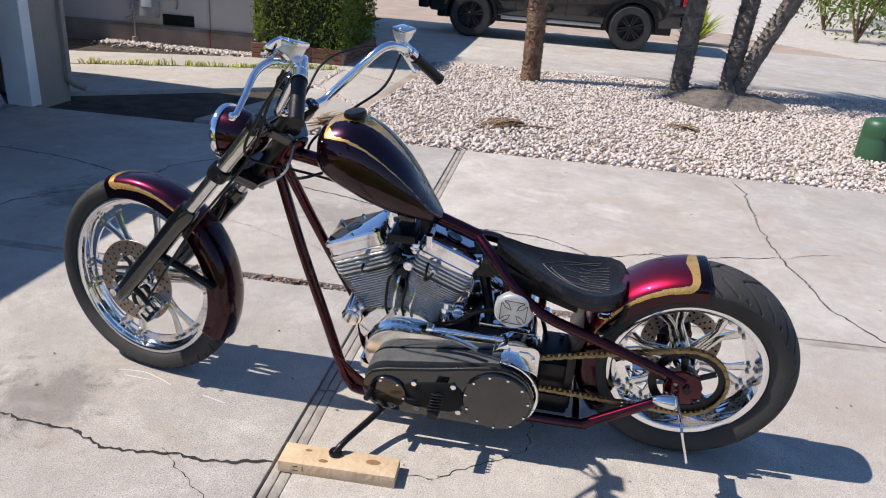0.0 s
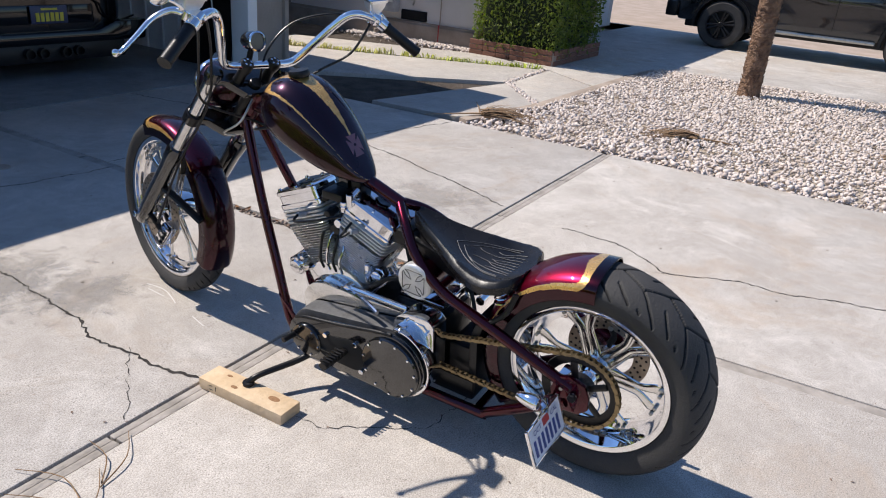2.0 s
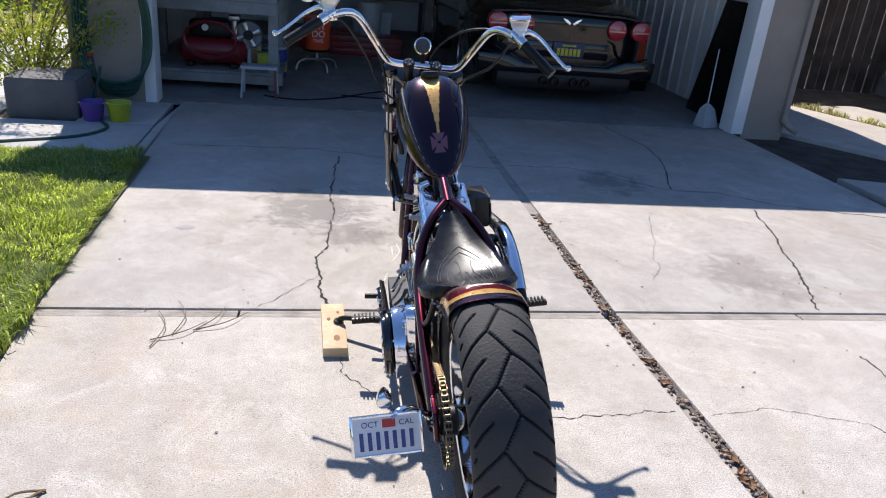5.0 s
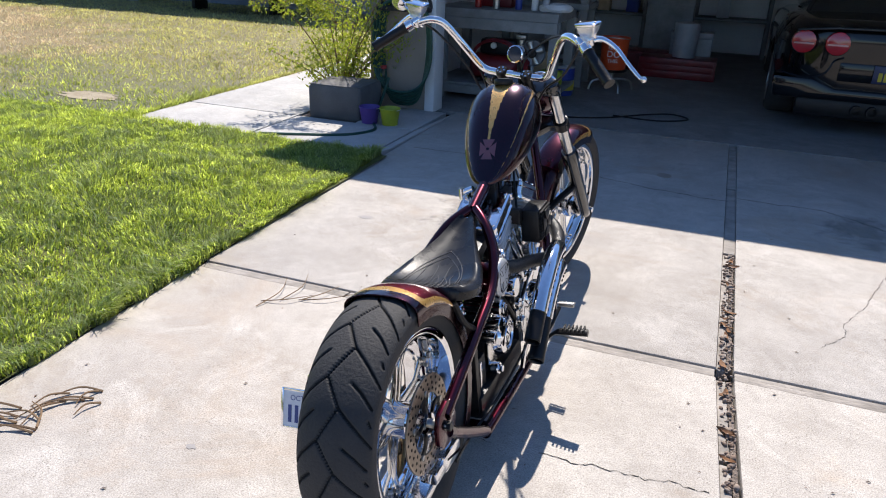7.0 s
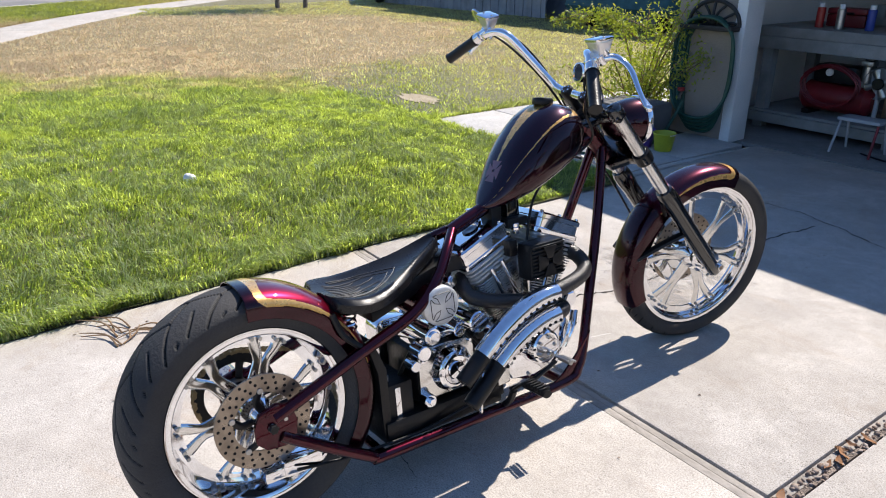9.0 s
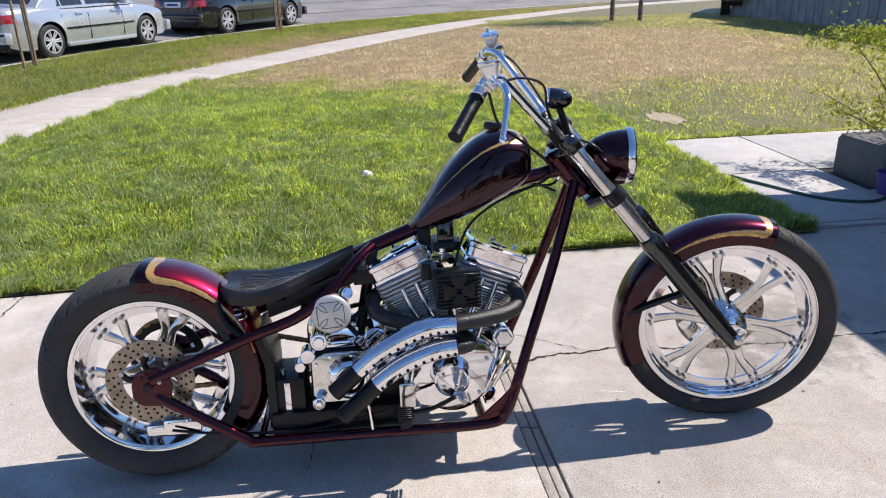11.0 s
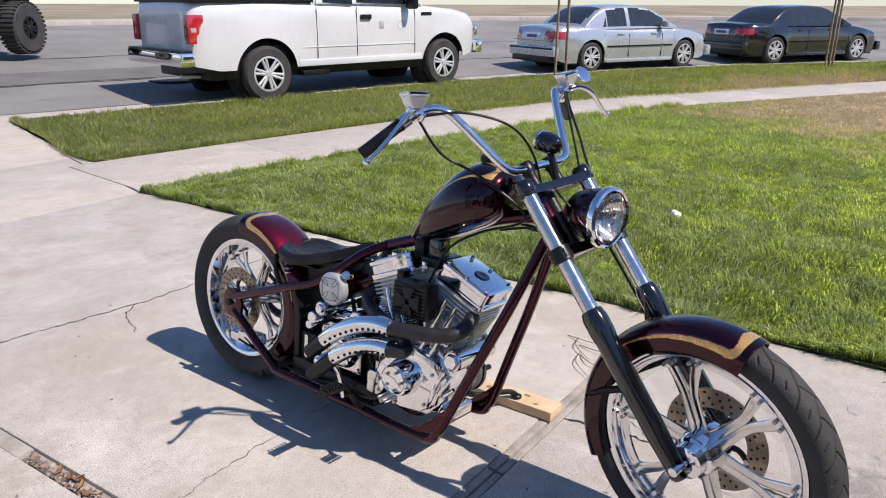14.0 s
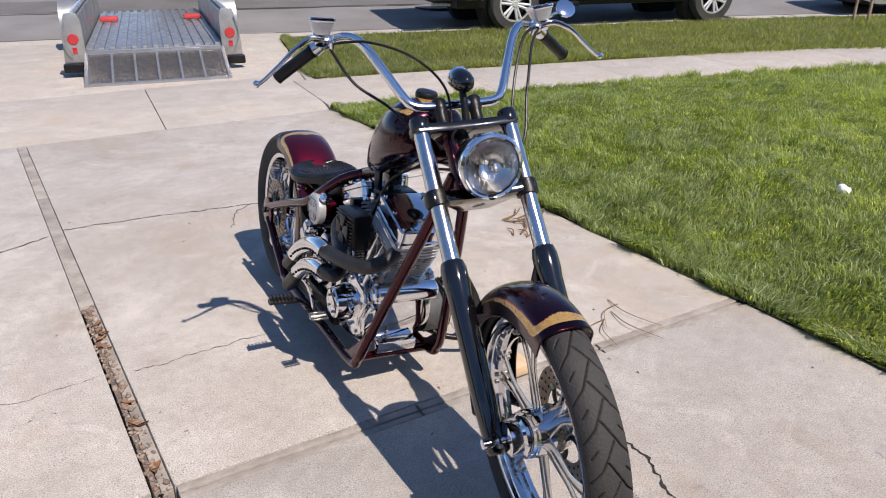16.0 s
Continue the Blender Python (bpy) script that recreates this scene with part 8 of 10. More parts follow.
for s in (-1, 1):
    part("leg", tube([(s * 0.14, 0.06, 0.245), (s * 0.15, 0.12, 0.0)], 0.010, 8, 1), M_GREYPL, step)
    part("leg", tube([(s * 0.14, -0.06, 0.245), (s * 0.15, -0.14, 0.0)], 0.010, 8, 1), (M_GREYPL, M_DKRED)[s > 0], step)
fan = thing("desk_fan", pose(-1.17, 5.70, 0.164), "round grey fan on the low shelf", "fan")
part("base", box(-0.07, 0.07, -0.06, 0.06, 0.0, 0.03, 0.01), M_GREYPL, fan)
part("stem", cyl((0, 0.02, 0.03), (0, 0.02, 0.25), 0.018, 12), M_GREYPL, fan)
part("cage", lathe([(0.12, -0.02), (0.128, 0.0), (0.12, 0.03), (0.05, 0.05), (0.0, 0.055)], 32, 'Y', m=Matrix.Translation((0, 0, 0.31))), M_GREYPL, fan)
part("hub", cyl((0, -0.04, 0.31), (0, -0.015, 0.31), 0.045, 20), M_SATIN, fan)
for k in range(4):
    a = k * math.pi / 2 + 0.4
    part("blade", tube([(0.03 * math.cos(a), -0.02, 0.31 + 0.03 * math.sin(a)), (0.11 * math.cos(a), -0.012, 0.31 + 0.11 * math.sin(a))], [0.016, 0.034], 8, 2, squash=0.3, side=(0, 1, 0)), M_STEEL, fan)
case = thing("tool_case", pose(-1.62, 5.95, 0.864), "red plastic tool case on the workbench", "case")
part("body", box(-0.16, 0.16, -0.09, 0.09, 0.0, 0.10, 0.015), M_DKRED, case)
part("lid", box(-0.162, 0.162, -0.092, 0.092, 0.102, 0.15, 0.015), M_DKRED, case)
part("handle", tube([(-0.06, -0.092, 0.11), (-0.05, -0.13, 0.115), (0.05, -0.13, 0.115), (0.06, -0.092, 0.11)], 0.008, 8, 3), M_SATIN, case)
rag = bmesh.new()
bmesh.ops.create_icosphere(rag, subdivisions=3, radius=1.0)
for v in rag.verts:
    v.co *= 1 + 0.22 * noise.noise(v.co * 1.7) + 0.10 * noise.noise(v.co * 4.5)
    v.co = Vector((v.co.x * 0.17, v.co.y * 0.11, max(0.0, v.co.z * 0.05 + 0.03)))
tagged(link("rag", rag, M_WHITE, m=Matrix.Translation((-0.98, 5.75, 0.862))), "crumpled white rag on the workbench", "rag")
cloth = thing("cord", pose(0, 0, 0), "black power cord lying on the garage floor", "cord")
part("run", tube([(-1.0, 5.25, 0.012), (-0.7, 5.16, 0.012), (-0.35, 5.32, 0.012), (-0.05, 5.62, 0.012), (0.2, 5.78, 0.012), (0.36, 5.62, 0.012), (0.1, 5.42, 0.012), (-0.3, 5.45, 0.012)], 0.007, 6, 6), M_SATIN, cloth)
stool = thing("stool", pose(-0.55, 6.85, 0.004), "low metal tripod stool in the garage", "stool")
part("seat", cyl((0, 0, 0.20), (0, 0, 0.225), 0.16, 28), M_SATIN, stool)
part("post", cyl((0, 0, 0.09), (0, 0, 0.20), 0.02, 14), M_STEEL, stool)
for k in range(4):
    a = 0.5 + math.pi / 2 * k
    part("leg", tube([(0, 0, 0.11), (0.14 * math.cos(a), 0.14 * math.sin(a), 0.11), (0.22 * math.cos(a), 0.22 * math.sin(a), 0.08), (0.25 * math.cos(a), 0.25 * math.sin(a), 0.0)], 0.012, 8, 5), M_STEEL, stool)
bucket = thing("bucket", pose(-0.55, 6.85, 0.229), "orange plastic bucket with white lettering on a stool", "bucket")
part("shell", lathe([(0.0, 0.0), (0.13, 0.0), (0.135, 0.01), (0.148, 0.30), (0.155, 0.31), (0.155, 0.335), (0.148, 0.335), (0.146, 0.33), (0.13, 0.02), (0.0, 0.02)], 40, 'Z'), M_ORANGE, bucket)
ring = tube([(0.155 * math.cos(a), 0.155 * math.sin(a), 0.31 - 0.03 * math.sin(a)) for a in np.linspace(math.pi, 2 * math.pi, 12)], 0.004, 6, 1)
part("bail", ring, M_STEEL, bucket)
for body, z, sz in (("LET'S", 0.235, 0.055), ("DO", 0.165, 0.095), ("THIS.", 0.095, 0.055)):
    tb = text_bm(body, sz, Matrix.Rotation(radians(90), 4, 'X'))
    for v in tb.verts:
        x, zz = v.co.x, v.co.z + z
        rr = 0.1375 + 0.013 * zz / 0.3 + 0.0022
        v.co = Vector((rr * math.sin(x / rr), -rr * math.cos(x / rr), zz))
    part("lettering", tb, M_WHITE, bucket, "white lettering", smooth=False, m=Matrix.Rotation(radians(6), 4, 'Z'))
tub = thing("detergent_tub", pose(-0.98, 6.27, 0.0), "blue and yellow plastic tub beside the shelf", "tub")
part("shell", lathe([(0.0, 0.0), (0.12, 0.0), (0.13, 0.02), (0.13, 0.28), (0.0, 0.28)], 28, 'Z'), M_BLUE, tub)
part("lid", cyl((0, 0, 0.28), (0, 0, 0.31), 0.135, 28), M_GREYPL, tub)
part("label_band", lathe([(0.1315, 0.06), (0.1325, 0.07), (0.1325, 0.15), (0.1315, 0.16)], 28, 'Z'), M_YELLOW, tub)
for x, y, z, w, h, mt, nm, lb, cat in ((-1.0, 5.85, 0.164, 0.2, 0.14, M_LIME, "storage_box", "lime and white box on the low shelf", "box"), (-1.15, 6.0, 0.164, 0.14, 0.30, M_LUMBER, "cardboard_box", "brown carton on the low shelf", "box"), (-0.45, 8.6, 0.004, 0.7, 0.24, M_DKRED, "tool_chest", "low red tool chest against the back", "tool chest"),
                                      (0.15, 8.7, 0.004, 0.5, 0.5, M_GREYPL, "cooler_box", "pale grey lidded box on the floor", "box"), (-0.2, 9.3, 0.004, 0.6, 0.9, M_SHELF, "cabinet", "grey cabinet at the back of the garage", "cabinet")):
    t = thing(nm, pose(x, y, z), lb, cat)
    part("body", box(-w / 2, w / 2, -w * 0.3, w * 0.3, 0, h * 0.86, 0.01), mt, t)
    part("lid", box(-w / 2 - 0.006, w / 2 + 0.006, -w * 0.3 - 0.006, w * 0.3 + 0.006, h * 0.86, h, 0.008), mt, t)
can = thing("canister", pose(0.10, 8.2, 0.24 + 0.004), "tall pale grey canister on a red chest", "canister")
part("shell", lathe([(0.0, 0.0), (0.13, 0.0), (0.135, 0.02), (0.150, 0.40), (0.0, 0.42)], 28, 'Z'), M_GREYPL, can)
chest2 = thing("tool_chest", pose(0.10, 8.2, 0.004), "low red tool chest with drawers", "tool chest")
part("body", box(-0.5, 0.4, -0.22, 0.22, 0, 0.236, 0.01), M_DKRED, chest2)
for k in range(3):
    part("drawer", box(-0.47, 0.37, -0.226, -0.215, 0.02 + 0.072 * k, 0.085 + 0.072 * k, 0.004), M_DKRED, chest2)
for x, c in ((-1.75, M_RED), (-1.55, M_STEEL), (-1.35, M_BLUE), (-1.2, M_WHITE), (-1.08, M_GREYPL)):
    t = thing("spray_can", pose(x, 5.70 + 0.06 * math.sin(x * 9), 0.864), "small can standing on the workbench", "can", "cans on the workbench")
    part("body", cyl((0, 0, 0), (0, 0, 0.16), 0.033, 18), c, t)
    part("cap", cyl((0, 0, 0.16), (0, 0, 0.195), 0.024, 14), M_WHITE, t)
pan = thing("dustpan", pose(3.20, 5.02, 0.004, 0, 0, 20) @ Matrix.Diagonal((0.68, 0.68, 0.75, 1)), "upright white dustpan leaning by the jamb", "dustpan")
part("pan", loft([[(-0.15, -0.10, 0.0), (0.15, -0.10, 0.0), (0.15, 0.10, 0.0), (-0.15, 0.10, 0.0)], [(-0.10, -0.02, 0.22), (0.10, -0.02, 0.22), (0.10, 0.08, 0.22), (-0.10, 0.08, 0.22)], [(-0.03, 0.02, 0.28), (0.03, 0.02, 0.28), (0.03, 0.06, 0.28), (-0.03, 0.06, 0.28)]]), M_GREYPL, pan)
part("handle", cyl((0, 0.04, 0.27), (0.12, 0.16, 0.95), 0.012, 12), M_STEEL, pan)
panel = thing("folded_panel", pose(3.42, 5.5, 0.004, 0, 10, 0), "dark folded panel leaning on the garage wall", "panel")
part("board", box(-0.03, 0.03, -0.35, 0.35, 0.0, 1.15, 0.01), M_SATIN, panel)
crate = thing("crate", pose(3.10, 6.9, 0.004), "black plastic crate on the garage floor", "crate")
part("body", box(-0.20, 0.20, -0.18, 0.18, 0, 0.28, 0.015), M_SATIN, crate)
part("rim", box(-0.21, 0.21, -0.19, 0.19, 0.282, 0.31, 0.008), M_SATIN, crate)
gasc = thing("gas_can", pose(3.10, 6.9, 0.318), "orange plastic fuel can on a black crate", "can")
part("body", box(-0.15, 0.15, -0.12, 0.12, 0, 0.32, 0.04), M_ORANGE, gasc)
part("spout", cyl((0.05, 0, 0.31), (0.12, 0, 0.42), 0.02, 12), M_SATIN, gasc)
rackw = thing("wall_rack", pose(0.2, 10.9, 0.004), "cluttered dark shelf at the back wall", "shelf")
for z in (0.5, 1.1, 1.7):
    part("shelf", box(-2.6, 0.9, -0.4, 0.1, z, z + 0.04, 0.004), M_SHELF, rackw)
for x in (-2.6, -0.9, 0.86):
    part("upright", box(x, x + 0.05, -0.4, 0.1, 0, 2.0, 0.004), M_SHELF, rackw)
for k in range(14):
    x = -2.2 + 0.22 * k
    h = 0.2 + 0.18 * abs(math.sin(k * 2.3))
    t = thing("storage_box", pose(x, 10.75, 0.544 + 0.6 * (k % 2)), "boxed odds and ends on the back shelf", "box", "boxes on the back shelf")
    part("body", box(-0.09, 0.09, -0.12, 0.12, 0, h, 0.008), (M_SHELF, M_BLUE, M_GREYPL, M_RED, M_LUMBER)[k % 5], t)

# ---- by the left pier: hoses, planter, buckets, bush ----
hang = thing("hose_hanger", pose(-2.10, 4.78, 0.90), "ornate black iron hose hanger on the pier", "hose hanger")
for k in range(7):
    a = math.pi * k / 6
    part("scroll", tube([(0.03 * math.cos(a), -0.03, 0.0), (0.13 * math.cos(a) + 0.03 * math.cos(a * 3), -0.045, 0.07 * math.sin(a) + 0.03), (0.21 * math.cos(a), -0.03, 0.17 * math.sin(a) + 0.02)], 0.011, 8, 5), M_IRON, hang)
part("rim", tube([(0.235 * math.cos(a), -0.03, 0.19 * math.sin(a)) for a in np.linspace(0, math.pi, 13)], 0.016, 8, 2), M_IRON, hang)
part("cradle", box(-0.24, 0.24, -0.14, 0.0, -0.03, 0.01, 0.01), M_IRON, hang)
hose = thing("garden_hose", pose(0, 0, 0), "dark green garden hose hung in long loops", "hose")
for k in range(5):
    w = 0.20 + 0.016 * k
    z0 = 0.06 + 0.03 * k
    y = 4.74 - 0.022 * k
    pts = [(-2.10 - w, y, 0.80), (-2.10 - w * 1.02, y, 0.45), (-2.10 - w * 0.7, y - 0.02, z0 + 0.06), (-2.10, y - 0.03, z0), (-2.10 + w * 0.7, y - 0.02, z0 + 0.06), (-2.10 + w * 1.05, y, 0.45), (-2.10 + w, y, 0.80), (-2.10 + w * 0.6, y, 0.93), (-2.10, y, 0.97), (-2.10 - w * 0.6, y, 0.93), (-2.10 - w, y, 0.80)]
    part("loop", tube(pts, 0.0135, 8, 5), M_HOSE, hose)
part("tail", tube([(-2.2, 4.62, 0.30), (-2.22, 4.45, 0.06), (-2.1, 4.1, 0.016), (-1.98, 3.85, 0.016), (-2.1, 3.6, 0.016), (-2.45, 3.42, 0.016), (-2.7, 3.3, 0.02)], 0.0125, 8, 6), M_HOSE, hose)
tap = thing("tap", pose(-2.30, 4.78, 0.34), "brass hose tap on the pier", "tap")
part("spout", tube([(0, 0, 0), (0, -0.07, 0.0), (0.02, -0.11, -0.04)], 0.014, 8, 4), M_STEEL, tap)
part("wheel", cyl((0, -0.07, 0.02), (0, -0.07, 0.05), 0.03, 14), M_PLATERED, tap)
pl = thing("planter", pose(-2.48, 4.32, 0.0, 0, 0, 2), "square dark grey block planter box", "planter")
part("shell", loft([rounded_rect(0.235, 0.225, 0.03, 0.0), rounded_rect(0.245, 0.235, 0.03, 0.02), rounded_rect(0.245, 0.235, 0.03, 0.255), rounded_rect(0.238, 0.228, 0.03, 0.27)]), M_PLANTER, pl)
part("cover", loft([rounded_rect(0.235, 0.225, 0.03, 0.268), rounded_rect(0.235, 0.225, 0.03, 0.285), rounded_rect(0.20, 0.19, 0.03, 0.292)]), M_PLANTER, pl)
for x, y, mt, lb in ((-2.13, 4.08, M_PURPLE, "small purple plastic bucket by the pier"), (-1.95, 4.10, M_LIME, "small lime plastic bucket by the pier")):
    b = thing("toy_bucket", pose(x, y, 0.012, 0, 0, 0), lb, "bucket", "small buckets by the pier")
    part("shell", lathe([(0.0, 0.0), (0.065, 0.0), (0.085, 0.13), (0.09, 0.135), (0.086, 0.14), (0.078, 0.13), (0.06, 0.01), (0, 0.01)], 24, 'Z'), mt, b)
    part("bail", tube([(0.086 * math.cos(a), 0.086 * math.sin(a), 0.13) for a in np.linspace(-0.4, math.pi + 0.4, 9)], 0.004, 6, 2), M_WHITE, b)


def leaf_cloud(name, parent, material, n, place, size, rng, label=""):
    """Many small folded leaves; place(rng) gives a centre and an outward direction."""
    verts, faces = [], []
    for _ in range(n):
        c, nrm = place(rng)
        s = size * rng.uniform(0.6, 1.35)
        d = Vector((rng.gauss(0, 1), rng.gauss(0, 1), rng.gauss(0, 0.6)))
        d = (d.normalized() + nrm * 0.5).normalized()
        u = d.orthogonal().normalized()
        u.rotate(Matrix.Rotation(rng.uniform(0, 6.28), 3, d))
        w = d.cross(u)
        c = Vector(c)
        k = len(verts)
        verts += [c - u * s, c + w * s * 0.42 + d * s * 0.12, c + u * s, c - w * s * 0.42 + d * s * 0.12]
        faces += [(k, k + 1, k + 2), (k, k + 2, k + 3)]
    return raw(name, verts, faces, material, parent, label)


rng = random.Random(5)
bush = thing("shrub", pose(-2.74, 4.72, 0.0), "light green leafy shrub beside the front path", "shrub")
tips = []
for k in range(26):
    a = rng.uniform(0, 6.28)
    lean = rng.uniform(0.2, 0.75)
    h = rng.uniform(0.45, 1.12)
    p = [(0.03 * math.cos(a), 0.03 * math.sin(a), 0.0), (lean * 0.4 * math.cos(a), lean * 0.4 * math.sin(a), h * 0.55), (lean * math.cos(a), lean * math.sin(a), h)]
    tips.append(p)
    part("stem", tube(p, [0.008, 0.006, 0.003], 5, 4), M_STRAW, bush)


def bush_place(r):
    p = r.choice(tips)
    t = r.uniform(0.25, 1.08)
    q = smooth_path(p, 6)[min(12, int(t * 12))]
    off = Vector((r.gauss(0, 0.065), r.gauss(0, 0.065), r.gauss(0, 0.06)))
    return q + off, off.normalized()


leaf_cloud("crown", bush, M_LEAF_Y, 5200, bush_place, 0.019, rng)
for k in range(5):
    p = [(0.0, 0.0, 0.7), (-0.25 + 0.05 * k, -0.35, 0.95), (-0.5 + 0.22 * k, -0.62 + 0.05 * k, 0.88)]
    part("stem", tube(p, 0.004, 5, 4), M_STRAW, bush)
    q = smooth_path(p, 10)
    leaf_cloud("sprig", bush, M_LEAF_Y, 310, lambda r, q=q: (q[r.randrange(4, len(q))] + Vector((r.gauss(0, 0.03), r.gauss(0, 0.03), r.gauss(0, 0.03))), Vector((0, 0, 1))), 0.016, rng)["kind"] = "stuff"

# ---- next door: hedge, meter, palms ----
hedge = thing("hedge", pose(7.55, 3.75, 0.0), "clipped dark green hedge in a brick planter", "hedge")
# added near-black box: paints the shade deep between the leaves
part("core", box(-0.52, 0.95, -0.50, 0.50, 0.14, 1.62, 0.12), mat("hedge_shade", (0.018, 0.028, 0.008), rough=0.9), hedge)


def hedge_place(r):
    f = r.randrange(5)
    x, y, z = r.uniform(-0.6, 1.03), r.uniform(-0.58, 0.58), r.uniform(0.10, 1.70)
    n = Vector((0, 0, 1))
    if f == 0:
        x, n = -0.57, Vector((-1, 0, 0))
    elif f in (1, 2):
        y, n = -0.55, Vector((0, -1, 0))
    elif f == 3:
        y, n = 0.55, Vector((0, 1, 0))
    else:
        z = 1.67
    w = 0.05 * noise.noise(Vector((x * 3, y * 3, z * 3)))
    return Vector((x, y, z)) + n * (r.gauss(0, 0.035) + w), n


leaf_cloud("foliage", hedge, M_LEAF, 15000, hedge_place, 0.026, rng)
bp = thing("brick_planter", pose(7.55, 3.75, 0.0), "low red brick planter edge round the hedge", "planter")
part("mortar", box(-0.60, 1.05, -0.60, 0.60, -0.04, 0.165, 0.004), M_BASE, bp)
brick_me = link("brick", box(-0.098, 0.098, -0.012, 0.012, -0.028, 0.028, 0.004, 1), M_BRICK, bp)
brick_me.location = (-0.49, -0.602, 0.03)
for row in range(3):
    for k in range(8):
        if row == 0 and k == 0:
            continue
        o = brick_me.copy()
        scene.collection.objects.link(o)
        o.parent = bp
        o.location = (-0.49 + 0.205 * k + (0.1 if row % 2 else 0) * (k < 7), -0.602, 0.03 + 0.066 * row)
    for k in range(6):
        o = brick_me.copy()
        scene.collection.objects.link(o)
        o.parent = bp
        o.rotation_euler = (0, 0, math.pi / 2)
        o.location = (-0.602, -0.49 + 0.2 * k, 0.03 + 0.066 * row)

mt_ = thing("gas_meter", pose(7.42, 5.98, 0.0), "grey gas meter with bent supply pipes", "gas meter")
part("case", box(-0.20, -0.04, -0.22, 0.10, 0.40, 0.66, 0.03), M_GREYPL, mt_)
part("index_box", box(-0.215, -0.19, -0.16, 0.04, 0.56, 0.68, 0.01), M_WHITE, mt_)
part("riser_pipe", tube([(-0.12, 0.26, -0.05), (-0.12, 0.26, 0.55), (-0.12, 0.24, 0.80), (-0.12, 0.12, 0.84), (-0.12, 0.02, 0.78), (-0.12, 0.0, 0.66)], 0.020, 10, 5), M_STEEL, mt_)
part("outlet_pipe", tube([(-0.10, -0.14, 0.66), (-0.10, -0.16, 0.76), (-0.09, -0.30, 0.78), (-0.08, -0.52, 0.78), (-0.06, -0.56, 0.90), (-0.04, -0.52, 1.0), (0.0, -0.46, 1.0)], 0.018, 10, 5), M_STEEL, mt_)
part("outlet_pipe", tube([(-0.06, -0.55, 0.82), (-0.06, -0.56, 0.62), (-0.03, -0.52, 0.56), (0.0, -0.5, 0.56)], 0.018, 10, 4), M_STEEL, mt_)
part("regulator", join(cyl((-0.12, 0.26, 0.50), (-0.12, 0.26, 0.58), 0.06, 20), cyl((-0.12, 0.22, 0.42), (-0.12, 0.42, 0.34), 0.022, 12)), M_GREYPL, mt_)
mt_.scale = (0.85, 0.74, 0.84)
part("foot_collar", cyl((-0.12, 0.26, -0.05), (-0.12, 0.26, 0.08), 0.055, 16), M_BASE, mt_)
tagged(link("wall_vent", box(7.40, 7.425, 5.36, 5.80, 0.245, 0.385, 0.004), M_GROOVE), "dark louvred foundation vent", "vent", kind="structure")
tagged(link("conduit", tube([(7.39, 5.12, -0.05), (7.39, 5.12, 0.3), (7.40, 5.12, 2.6)], 0.008, 8, 3), M_BASE), "thin painted conduit on the wall", "pipe", kind="structure")
tagged(link("red_pipe", cyl((7.365, 5.12, -0.05), (7.365, 5.12, 0.24), 0.011, 12), M_RED), "short red pipe at the wall's foot", "pipe", kind="structure")
spout = thing("downspout", pose(3.86, 4.80, 0.0), "tan metal downspout on the garage corner", "downspout")
part("pipe", box(-0.055, 0.0, -0.06, 0.0, 0.14, 2.4, 0.008), M_STUCCO, spout)
part("shoe", tube([(-0.03, -0.03, 0.20), (-0.0, -0.06, 0.12), (0.10, -0.10, 0.06)], 0.032, 8, 4), M_STUCCO, spout)


